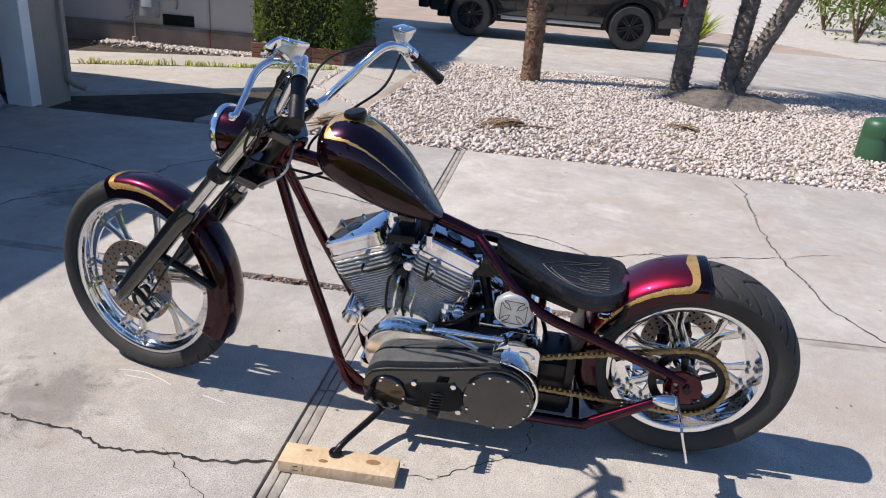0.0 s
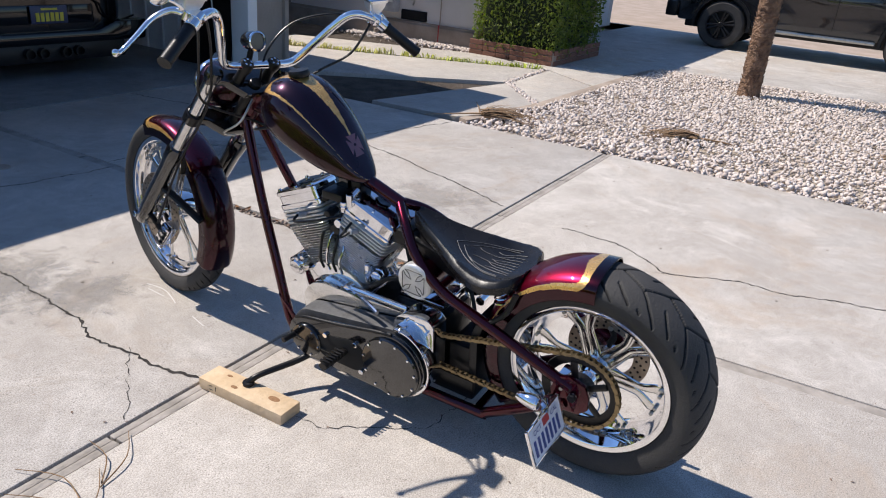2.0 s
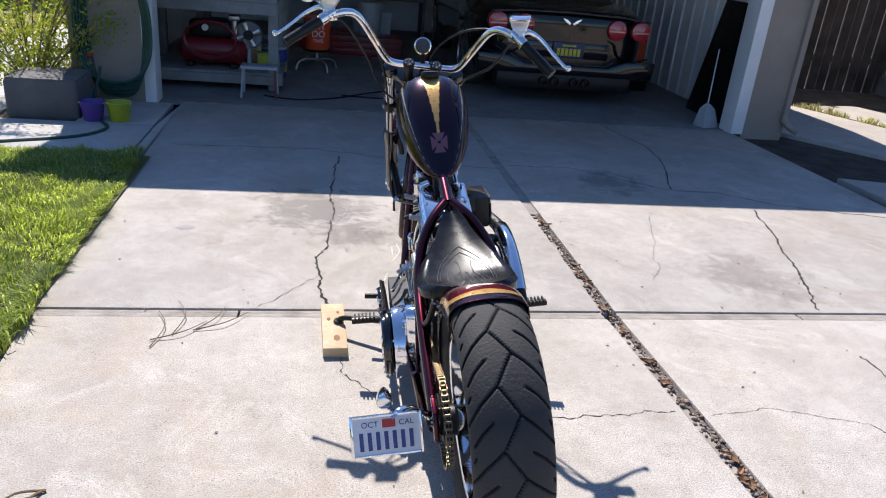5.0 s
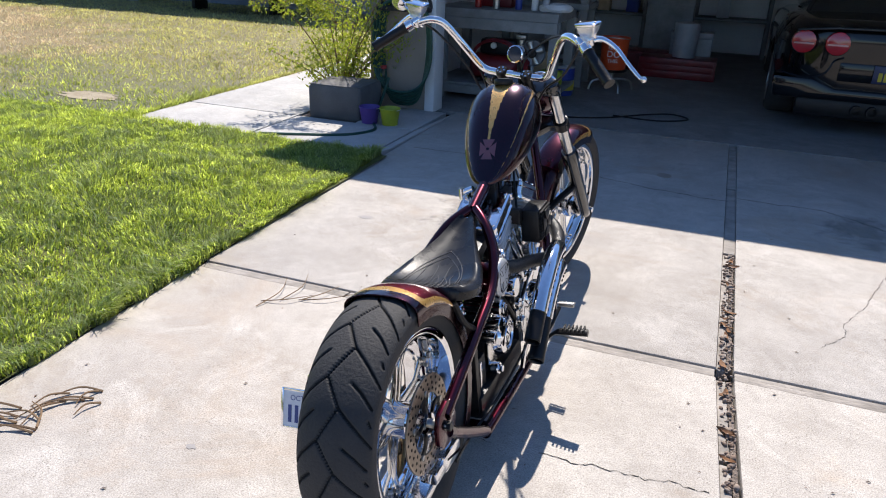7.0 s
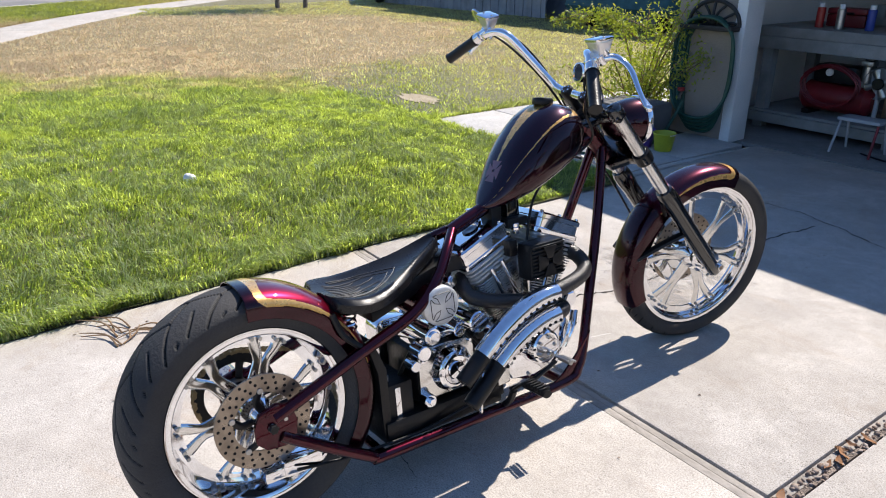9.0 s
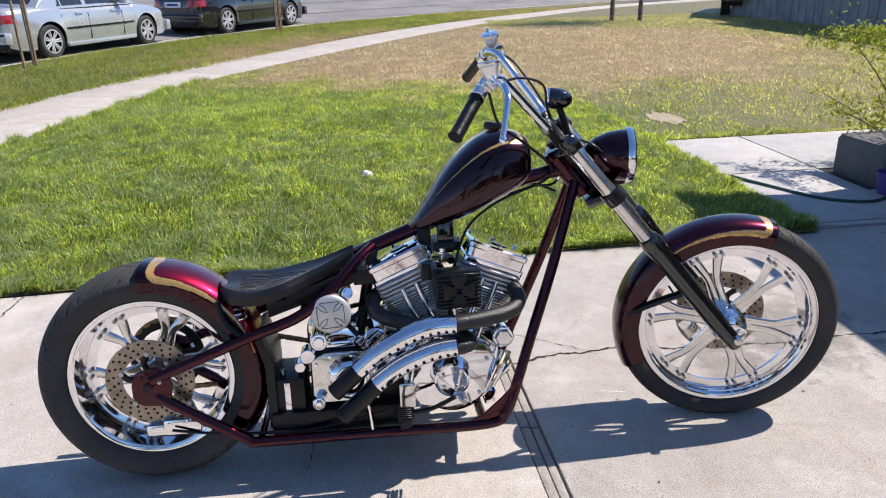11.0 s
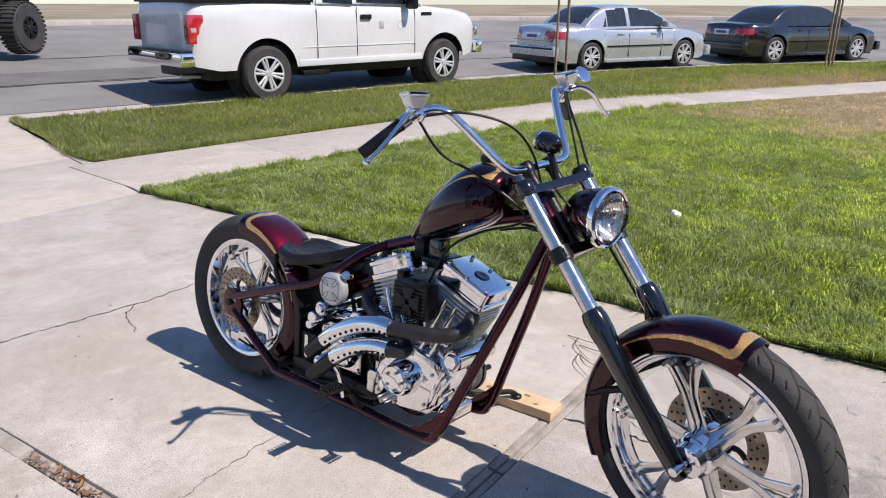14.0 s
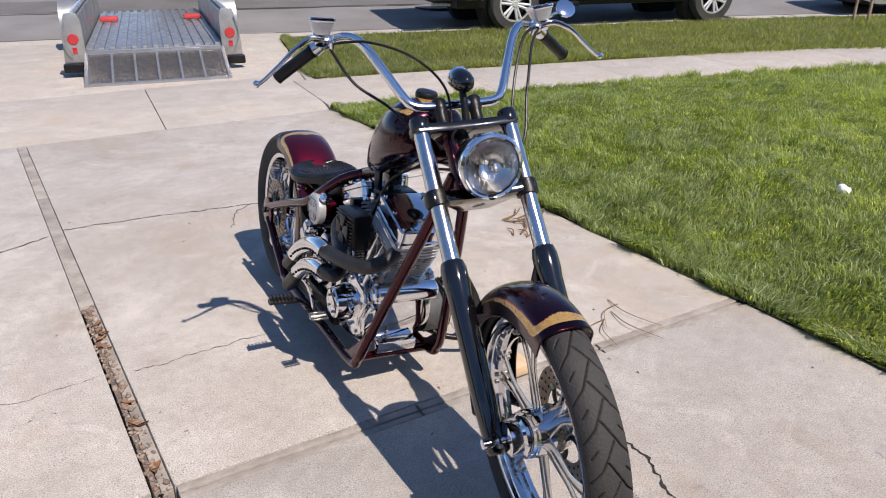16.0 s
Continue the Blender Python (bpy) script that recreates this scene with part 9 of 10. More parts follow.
def palm(name, base, lean, h, r, bark, label, seed, spiky):
    rg = random.Random(seed)
    t = thing(name, Matrix.Translation(base), label, "palm tree", "palms in the gravel")
    n = 26
    pts = [Vector((lean[0] * (k / n) ** 1.2, lean[1] * (k / n) ** 1.2, h * k / n)) for k in range(n + 1)]
    part("trunk", tube(pts, [r * (1.18 if k == 0 else 1.0 + 0.06 * math.sin(k * 2.4)) for k in range(n + 1)], 16, 1), bark, t)
    verts, faces = [], []
    rows = int(h / (0.055 if spiky else 0.06))
    for k in range(rows):
        f = k / rows
        c = pts[min(n, int(f * n))].lerp(pts[min(n, int(f * n) + 1)], f * n - int(f * n))
        for j in range(9):
            a = 2 * math.pi * (j + 0.5 * (k % 2)) / 9 + rg.uniform(-0.12, 0.12)
            o = Vector((math.cos(a), math.sin(a), 0))
            s = Vector((-math.sin(a), math.cos(a), 0))
            out = rg.uniform(0.04, 0.10) if spiky else rg.uniform(0.012, 0.034)
            up = rg.uniform(0.03, 0.07)
            w = r * 0.36
            b = c + o * r * 0.94
            q = len(verts)
            verts += [b - s * w, b + s * w, b + o * 0.012 + Vector((0, 0, up * 0.6)) + s * w * 0.5, b + o * out + Vector((0, 0, up)), b + o * 0.012 + Vector((0, 0, up * 0.6)) - s * w * 0.5, b - o * 0.02 + Vector((0, 0, up * 0.5))]
            faces += [(q, q + 1, q + 2, q + 4), (q + 4, q + 2, q + 3), (q + 1, q + 5, q + 2), (q + 5, q, q + 4), (q + 2, q + 5, q + 3), (q + 5, q + 4, q + 3)]
    sc = raw("bark_scale", verts, faces, bark, t)
    sc["kind"] = "stuff"
    top = pts[-1]
    fv, ff = [], []
    for k in range(30):
        a = rg.uniform(0, 6.28)
        el = rg.uniform(-0.3, 1.1)
        ln = rg.uniform(0.9, 1.4)
        for i in range(22):
            s = i / 22
            p = top + Vector((math.cos(a) * ln * s * math.cos(el), math.sin(a) * ln * s * math.cos(el), ln * s * math.sin(el) - 0.75 * s * s))
            sd = Vector((-math.sin(a), math.cos(a), 0))
            fw = Vector((math.cos(a), math.sin(a), -0.4))
            for sg in (-1, 1):
                q = len(fv)
                lw = 0.26 * (1 - 0.6 * s)
                fv += [p, p + fw * 0.03, p + sd * sg * lw + fw * 0.14 - Vector((0, 0, 0.05))]
                ff.append((q, q + 1, q + 2))
    raw("crown", fv, ff, M_LEAF, t)
    return t


palm("palm_tree", (7.18, 0.80, -0.03), (0.06, 0.02, 0), 3.4, 0.115, M_BARK, "slender palm with reddish brown trunk", 3, False)
palm("palm_tree", (7.30, -1.02, -0.03), (0.06, -0.10, 0), 2.9, 0.115, M_BARK_G, "grey palm trunk rough with old leaf stubs", 4, True)
palm("palm_tree", (7.25, -1.58, 0.0), (0.5, -0.28, 0), 2.7, 0.105, M_BARK_G, "leaning grey palm trunk with spiny stubs", 5, True)
palm("palm_tree", (7.22, -1.66, 0.0), (0.15, -1.15, 0), 2.6, 0.10, M_BARK_G, "steeply leaning grey palm trunk with spiny stubs", 6, True)
mound = lathe([(0.02, 0.15)] + [(0.04 * k, 0.15 * math.cos(min(1.0, 0.04 * k / 0.9) * math.pi / 2) - 0.02) for k in range(1, 24)], 72, 'Z')
for v in mound.verts:
    v.co.z += 0.03 * noise.noise(v.co * 4) + 0.016 * noise.noise(v.co * 17)
tagged(link("mulch_mound", mound, M_MULCH, m=Matrix.Translation((7.0, -1.50, 0.0))), "grey mulch mound at the palms' foot", "mulch", kind="structure")
gb = thing("utility_pedestal", pose(4.66, -2.34, -0.02), "green plastic utility pedestal in the gravel", "utility box")
part("shell", lathe([(0.0, 0.40), (0.05, 0.398), (0.10, 0.385), (0.128, 0.36), (0.136, 0.32), (0.138, 0.24), (0.136, 0.22), (0.140, 0.21), (0.146, 0.0)], 36, 'Z'), M_GREENBOX, gb)
part("latch", box(-0.15, -0.13, -0.02, 0.02, 0.24, 0.30, 0.004), M_GREENBOX, gb)


def frond(name, m, n, ln, spread, label, seed):
    rg = random.Random(seed)
    t = thing(name, m, label, "palm frond", "dry fronds on the gravel")
    strands = []
    for k in range(n):
        a = rg.gauss(0, spread)
        l2 = ln * rg.uniform(0.5, 1.0)
        z = rg.uniform(0.01, 0.07)
        strands.append(tube([(0, rg.gauss(0, 0.03), z), (l2 * 0.5 * math.cos(a), l2 * 0.5 * math.sin(a), z + rg.uniform(0, 0.035)), (l2 * math.cos(a), l2 * math.sin(a), rg.uniform(0.004, 0.03))], [0.006, 0.005, 0.002], 4, 2, squash=0.4))
    b = part("strand", join(*strands), M_STRAW, t)
    b["kind"] = "stuff"
    part("stalk", tube([(-0.5, 0.05, 0.02), (-0.2, 0.0, 0.04), (0.05, 0, 0.04)], [0.006, 0.012, 0.02], 6, 4, squash=0.5), M_STRAW, t)
    return t


frond("palm_frond", pose(4.45, 0.72, -0.01, 0, 0, 98), 60, 0.55, 0.30, "dry brown palm frond lying on gravel", 21)
frond("palm_frond", pose(3.75, 2.42, -0.01, 0, 0, -40), 70, 0.62, 0.42, "dry brown frond by the path corner", 22)
frond("palm_frond", pose(5.0, -0.9, -0.02, 0, 0, 60), 26, 0.5, 0.35, "thin dry straw litter on gravel", 23)

# yucca and far shrubs beyond the next drive
def spiky_clump(name, m, n, h, mat_, label, seed):
    rg = random.Random(seed)
    t = thing(name, m, label, "shrub")
    v, f = [], []
    for k in range(n):
        a = rg.uniform(0, 6.28)
        ln = h * rg.uniform(0.6, 1.0)
        e = rg.uniform(0.5, 1.4)
        d = Vector((math.cos(a) * math.cos(e), math.sin(a) * math.cos(e), math.sin(e)))
        s = Vector((-math.sin(a), math.cos(a), 0)) * 0.022
        q = len(v)
        v += [-s + d * 0.02, s + d * 0.02, d * ln * 0.6 + s, d * ln * 0.6 - s, d * ln - Vector((0, 0, 0.12 * ln))]
        f += [(q, q + 1, q + 2, q + 3), (q + 3, q + 2, q + 4)]
    raw("blade", v, f, mat_, t)["kind"] = "stuff"
    part("crown_base", lathe([(0.0, 0.12), (0.06, 0.10), (0.09, 0.0)], 12, 'Z'), M_BARK, t)
    return t


spiky_clump("yucca", pose(14.4, -2.3, 0.0), 160, 1.1, M_LEAF_Y, "spiky yellow green yucca clump", 31)
for x, y, s in ((18.6, -7.0, 41), (22.5, -7.4, 42), (20.5, -8.6, 43)):
    sh = thing("shrub", pose(x, y, 0.0), "dark leafy shrub beyond the court", "shrub", "far shrubs")
    rg = random.Random(s)
    for k in range(6):
        a = rg.uniform(0, 6.28)
        part("stem", tube([(0, 0, 0), (0.25 * math.cos(a), 0.25 * math.sin(a), 0.7), (0.5 * math.cos(a), 0.5 * math.sin(a), 1.5)], [0.04, 0.03, 0.01], 6, 3), M_BARK, sh)
    leaf_cloud("crown", sh, M_LEAF, 1500, lambda r: (Vector((r.gauss(0, 0.5), r.gauss(0, 0.5), 1.3 + r.gauss(0, 0.5))), Vector((0, 0, 1))), 0.07, rg)

# ---- small things on drive and lawn ----
blk = thing("wood_block", pose(-0.424, 0.993, 0.0, 0, 0, 1.5), "raw pine block under the kickstand", "wood block")
part("lumber", box(-0.045, 0.045, -0.175, 0.175, 0.0, 0.039, 0.003), M_LUMBER, blk)
part("pencil_mark", join(box(-0.0455, -0.045, 0.10, 0.102, 0.012, 0.03), box(-0.0455, -0.045, 0.115, 0.13, 0.012, 0.014), box(-0.0455, -0.045, 0.115, 0.13, 0.026, 0.028)), M_SATIN, blk, smooth=False)
M_KNOT = mat("pine_knot", (0.30, 0.16, 0.07), (0.20, 0.10, 0.045), rough=0.8, scale=60)
for kx, ky, kr in ((0.008, -0.10, 0.016), (-0.018, 0.045, 0.010), (0.020, 0.10, 0.008)):
    part("knot", lathe([(0.0, 0.0402), (kr * 0.6, 0.0400), (kr, 0.0388)], 16, 'Z'), M_KNOT, blk, m=Matrix.Translation((kx, ky, 0)) @ Matrix.Diagonal((0.8, 1.5, 1, 1)))
for (x, y), mt2, r, lb in (((-2.89, 0.73), M_WHITE, 0.036, "small crumpled white scrap lying on the lawn"),):
    b = bmesh.new()
    bmesh.ops.create_icosphere(b, subdivisions=3, radius=r)
    for v in b.verts:
        v.co *= 1 + 0.30 * noise.noise(v.co * 40) + 0.14 * noise.noise(v.co * 95)
    tagged(link("paper_scrap", b, mt2, m=Matrix.Translation((x, y, 0.132))), lb, "scrap")
lf = thing("leaf_litter", pose(-3.35, 0.35, 0.13), "dry reddish leaf lying on the lawn", "leaf")
part("blade", loft([[(-0.03, 0, 0), (0, 0.015, 0.01), (0.03, 0, 0)], [(-0.03, 0.03, 0.012), (0, 0.035, 0.02), (0.03, 0.03, 0.005)]], closed=False, caps=False), M_STRAW, lf)


def twig(m, seed, n, ln, label, thick=1.0):
    rg = random.Random(seed)
    t = thing("twig", m, label, "twig", "twigs on the driveway")
    for k in range(n):
        a = rg.uniform(-0.7, 0.7)
        l2 = ln * rg.uniform(0.4, 1.0)
        o = Vector((rg.uniform(-0.1, 0.1), rg.uniform(-0.04, 0.04), 0.005))
        part("stick", tube([o, o + Vector((l2 * 0.5 * math.cos(a), l2 * 0.5 * math.sin(a), 0.012)), o + Vector((l2 * math.cos(a + 0.3), l2 * math.sin(a + 0.3), 0.004))], [0.0024 * thick, 0.0019 * thick, 0.001 * thick], 5, 4), M_STRAW, t)
    return t


twig(pose(-1.02, 0.96, 0.0, 0, 0, 40), 51, 5, 0.32, "thin dry twigs on the concrete")
twig(pose(-1.28, -0.08, 0.0, 0, 0, 160), 52, 8, 0.30, "tangled dry twigs by the lawn edge", 1.8)
twig(pose(-1.22, 0.10, 0.0, 0, 0, 210), 53, 7, 0.22, "tangled dry twigs by the lawn edge", 1.8)
for x, y, n, hgt in ((-11.75, -4.78, 3, 1.9), (-18.6, -1.05, 4, 1.9)):
    st = thing("tree_stake", pose(x, y, 0.02), "weathered wooden tree stakes in the grass strip", "stake", "stakes in the grass strip")
    for k in range(n):
        part("stake", cyl((0.22 * k - 0.3, 0.12 * (k % 2), 0), (0.20 * k - 0.28, 0.12 * (k % 2), hgt), 0.024, 10), M_STAKE, st)
for x, y in ((-18.3, 8.1), (-17.9, 8.75)):
    tr = thing("tree", pose(x, y, 0.0), "young street tree with slim trunk", "tree", "young trees by the lawn")
    part("trunk", tube([(0, 0, 0), (0.03, 0, 1.2), (0.0, 0.05, 2.4)], [0.07, 0.055, 0.03], 8, 4), M_BARK_G, tr)
    rg = random.Random(int(y * 10))
    for k in range(5):
        a = rg.uniform(0, 6.28)
        part("limb", tube([(0, 0.02, 1.7), (0.3 * math.cos(a), 0.3 * math.sin(a), 2.3), (0.7 * math.cos(a), 0.7 * math.sin(a), 2.9)], [0.03, 0.02, 0.008], 6, 3), M_BARK_G, tr)
    leaf_cloud("crown", tr, M_LEAF, 1800, lambda r: (Vector((r.gauss(0, 0.6), r.gauss(0, 0.6), 2.8 + r.gauss(0, 0.5))), Vector((0, 0, 1))), 0.06, rg)
# blue tarp-covered boat shape and patio pots by the far house
tp = thing("covered_trailer", pose(-8.6, 11.3, 0.0), "low shape under a blue green cover", "trailer")
part("cover", loft([rounded_rect(1.3, 0.45, 0.1, 0.35), rounded_rect(1.35, 0.5, 0.1, 0.45), rounded_rect(1.2, 0.4, 0.1, 0.9), rounded_rect(0.6, 0.15, 0.05, 1.05)]), mat("teal_cover", (0.02, 0.10, 0.12), rough=0.7, bump=0.4, bscale=12), tp)
for x in (-0.9, 0.9):
    part("prop", box(x - 0.04, x + 0.04, -0.2, 0.2, 0, 0.4, 0.005), M_SATIN, tp)
# drain cover and manhole
tagged(link("drain_cap", cyl((0.325, 3.70, -0.002), (0.325, 3.70, 0.004), 0.05, 24), M_BASE), "round metal cap set in the drive", "drain", kind="structure")
tagged(link("manhole", cyl((-6.2, -9.6, 0.12), (-6.2, -9.6, 0.135), 0.42, 36), M_ASPHALT), "cast iron manhole cover in the street", "manhole", kind="structure")


# ---- slabs, joints, cracks ----
def dirt_x(y):
    """Where the dirt-filled joint runs down the drive."""
    return 0.778 - 0.0485 * (y - 1.16) if y < 1.16 else 0.778 - 0.004 * (y - 1.16)


def lawn_x(y):
    return -1.57 + (1.16 - y) * 0.0325 if y < 1.16 else -1.57 - 0.02 * (y - 1.16)


HALF_GAP = 0.031
ROWS = [(-3.075, 1.125), (1.195, 4.875)]
for y0, y1 in ROWS:
    for lo, hi, sgn in ((lambda y: lawn_x(y), lambda y: dirt_x(y) - HALF_GAP, 0), (lambda y: dirt_x(y) + HALF_GAP, lambda y: 3.46 + 0.03 * (1.16 - y), 1)):
        part("slab", slab([(lo(y0), y0), (hi(y0), y0), (hi(y1), y1), (lo(y1), y1)], -0.11, 0.0, 0.008), M_CONCRETE, drive)
part("slab", slab([(-1.78, -4.86), (-0.162, -4.86), (-0.032, -3.085), (-1.41, -3.085)], -0.11, 0.0, 0.008), M_WALK, apron)
part("slab", slab([(-0.157, -4.86), (3.6, -4.86), (3.6, -3.085), (-0.027, -3.085)], -0.11, 0.0, 0.008), M_WALK, apron)
part("slab", slab([(-2.74, -8.75), (3.6, -8.8), (3.6, -4.875), (-1.84, -4.875)], -0.13, -0.002, 0.008), M_WALK, apron)
part("slab", slab([(-1.80, -4.92), (-1.43, -3.10), (-1.62, -3.08), (-2.0, -3.02), (-2.12, -4.50), (-1.97, -4.86)], -0.10, 0.004, 0.006), M_WALK, sidewalk)
# sidewalk slabs of about one and a half metres
cuts, run = [0], 0.0
for k in range(1, len(near)):
    run += math.dist(near[k - 1], near[k])
    if run > 1.45 or k == len(near) - 1:
        cuts.append(k)
        run = 0.0
for a, b in zip(cuts, cuts[1:]):
    part("slab", slab(near[a:b + 1] + list(reversed(walk_far[a:b + 1])), -0.08, 0.008, 0.006), M_WALK, sidewalk)
# front path slabs
for o in ([(-3.93, 3.28), (-2.80, 3.25), (-2.80, 4.02), (-3.93, 4.02)], [(-2.785, 3.25), (-1.70, 3.22), (-1.70, 4.02), (-2.785, 4.02)], [(-3.93, 4.035), (-2.80, 4.035), (-2.80, 6.0), (-3.93, 6.0)], [(-3.93, 6.015), (-2.90, 6.015), (-2.90, 9.0), (-3.93, 9.0)], [(-1.685, 3.22), (-1.63, 3.4), (-1.63, 4.78), (-1.685, 4.02)], [(-2.24, 4.035), (-1.70, 4.035), (-1.70, 4.775), (-2.24, 4.775)]):
    part("slab", slab(o, -0.08, 0.010, 0.006), M_PATH, front_path)
part("bare_soil", flat([(-2.78, 4.03), (-1.7, 4.03), (-1.7, 4.78), (-2.78, 4.78)], 0.0), M_SOIL, front_path)
# side path slabs
for o in ([(3.50, 3.42), (3.58, 2.50), (4.62, 2.30), (5.40, 3.00)], [(4.66, 2.29), (6.0, 2.18), (6.62, 3.05), (5.45, 2.99)], [(3.86, 5.05), (5.42, 3.05), (6.62, 3.10), (5.0, 6.4)], [(3.86, 5.15), (4.98, 6.45), (4.7, 7.9), (3.86, 7.9)], [(6.05, 2.18), (7.25, 2.28), (7.2, 4.3), (6.68, 3.08)], [(5.05, 6.4), (6.66, 3.16), (7.0, 4.2), (6.0, 6.6)]):
    part("slab", slab(o, -0.08, 0.004, 0.008), M_WALK, side_path)
part("edge_kerb", slab([(3.50, 2.42), (4.55, 2.20), (7.3, 2.10), (7.3, 2.24), (4.58, 2.32), (3.54, 2.52)], -0.1, 0.012, 0.008), M_BASE, side_path)

# bare thatch between slab and lawn
for k in range(24):
    y0, y1 = -3.05 + 6.2 * k / 24, -3.05 + 6.2 * (k + 1) / 24
    part("edge_soil", plate([(lawn_x(y0) - 0.10, y0), (lawn_x(y0) - 0.003, y0), (lawn_x(y1) - 0.003, y1), (lawn_x(y1) - 0.10, y1)], -0.04, 0.014 + 0.004 * math.sin(k * 2.1), 0.0, 'Z'), M_THATCH, lawn)
tagged(raw("bare_patch", [(-4.85 + 0.30 * math.cos(k * 0.3142) * (1 + 0.35 * math.sin(k * 2.7)), 3.75 + 0.16 * math.sin(k * 0.3142), 0.018) for k in range(20)], [tuple(range(20))], mat("dry_bare_earth", (0.46, 0.385, 0.27), (0.30, 0.245, 0.16), rough=0.95, scale=7, bump=0.8, bscale=60, bdist=0.01, dirt=0.3)), "patch of bare dry earth in the lawn", "bare earth", kind="structure")
# wooden expansion strips in the cross joint
for x0, x1 in ((lawn_x(1.16), dirt_x(1.16) - HALF_GAP), (dirt_x(1.16) + HALF_GAP, 3.46)):
    n = 3
    for k in range(n):
        a, b = x0 + (x1 - x0) * k / n + 0.004, x0 + (x1 - x0) * (k + 1) / n - 0.004
        part("joint_strip", box(a, b, 1.1270, 1.1575, -0.07, -0.003, 0.004), M_JOINT, drive)
        part("joint_strip", box(a, b, 1.1625, 1.1890, -0.07, -0.007, 0.004), M_JOINT, drive)
for y, y1, wide, top in ((-3.07, -1.76, 0.034, -0.004), (-1.75, -0.18, 0.034, -0.005), (-0.16, 0.62, 0.004, -0.012), (0.64, 1.12, 0.004, -0.012), (1.20, 2.4, 0.004, -0.012), (2.42, 3.6, 0.030, -0.008), (3.62, 4.84, 0.030, -0.006)):
    xa, xb = dirt_x(y), dirt_x(y1)
    part("joint_strip", plate([(xa - 0.029, y), (xa + min(wide, 0.029), y), (xb + min(wide, 0.029), y1), (xb - 0.029, y1)], -0.08, top, 0.003, 'Z'), M_JOINT, drive)


M_FILL = mat("sandy_joint_dirt", (0.30, 0.24, 0.20), (0.15, 0.115, 0.09), rough=0.95, scale=16, bump=0.9, bscale=120, bdist=0.01, dirt=0.5)
for y, y1 in ((-0.16, 1.12), (1.20, 2.41)):
    xa, xb = dirt_x(y), dirt_x(y1)
    part("joint_fill", plate([(xa + 0.006, y), (xa + 0.0235, y), (xb + 0.0235, y1), (xb + 0.006, y1)], -0.08, -0.010, 0.002, 'Z'), M_FILL, drive)


def crack(pts, w, seed, name="crack"):
    """A wandering crack as a flat dark strip on the slab, its inner shade painted."""
    rg = random.Random(seed)
    path = []
    for a, b in zip(pts, pts[1:]):
        n = max(3, int(math.dist(a, b) / 0.014))
        for k in range(n):
            t = k / n
            path.append((a[0] + (b[0] - a[0]) * t, a[1] + (b[1] - a[1]) * t))
    path.append(pts[-1])
    verts, faces = [], []
    ox = 0.0
    for i, (x, y) in enumerate(path):
        ax, ay = path[max(i - 1, 0)]
        bx, by = path[min(i + 1, len(path) - 1)]
        ln = math.hypot(bx - ax, by - ay) or 1
        nx, ny = -(by - ay) / ln, (bx - ax) / ln
        ox = ox * 0.90 + rg.gauss(0, 0.0038)
        ww = w * rg.uniform(0.25, 1.6)
        jag = ox + rg.gauss(0, 0.0022)
        x2, y2 = x + nx * jag, y + ny * jag
        verts += [(x2 + nx * ww, y2 + ny * ww, 0.0016), (x2 - nx * ww, y2 - ny * ww, 0.0016)]
    for i in range(len(path) - 1):
        faces.append((2 * i, 2 * i + 1, 2 * i + 3, 2 * i + 2))
    ob = raw(name, verts, faces, M_CRACK, drive)
    return ob


CRACKS = [([(-0.36, 3.44), (-0.42, 2.62), (-0.43, 2.0), (-0.483, 1.715), (-0.462, 1.345), (-0.424, 1.20)], 0.0048),
          ([(-1.5, 3.56), (-0.52, 3.59), (0.25, 3.36), (0.76, 3.30)], 0.0032), ([(0.80, 3.40), (1.30, 3.38), (1.87, 2.97), (2.22, 2.94), (2.54, 2.71), (3.4, 2.5)], 0.0038),
          ([(2.06, 4.85), (2.20, 4.1), (2.15, 3.65), (1.90, 2.98)], 0.0045), ([(2.30, 2.60), (2.20, 2.2), (2.03, 1.75), (1.83, 1.22)], 0.0050),
          ([(0.25, 0.43), (0.54, 0.44), (0.75, 0.46)], 0.0013), ([(0.85, 0.42), (1.12, 0.47), (1.44, 0.37), (1.54, 0.16)], 0.0010), ([(1.74, 0.81), (1.75, 0.50), (1.54, 0.19), (1.54, 0.13), (1.69, -0.14), (1.67, -0.32), (1.77, -0.53), (1.86, -0.85)], 0.0034),
          ([(3.40, -0.90), (3.09, -0.92), (2.32, -0.86), (1.86, -0.85), (1.59, -0.9), (1.20, -0.94), (0.93, -1.08)], 0.0038),
          ([(0.86, -1.14), (0.52, -1.13), (0.01, -1.06), (-0.40, -1.02), (-0.9, -1.06), (-1.48, -0.98)], 0.0034), ([(-0.10, -1.05), (0.02, -0.92), (0.10, -0.75)], 0.0026),
          ([(1.86, -0.85), (1.98, -1.10), (2.05, -1.25)], 0.0014), ([(1.55, 2.49), (1.33, 1.96), (1.14, 1.52)], 0.0009),
          ([(-0.465, 1.545), (-0.574, 1.405), (-0.715, 1.20)], 0.0012), ([(-0.43, 1.08), (-0.40, 0.7), (-0.2, 0.45), (0.1, 0.42)], 0.0012)]
for i, (pts, w) in enumerate(CRACKS):
    crack(pts, w, 100 + i)

# dark old stains and leaf scraps
rg = random.Random(77)
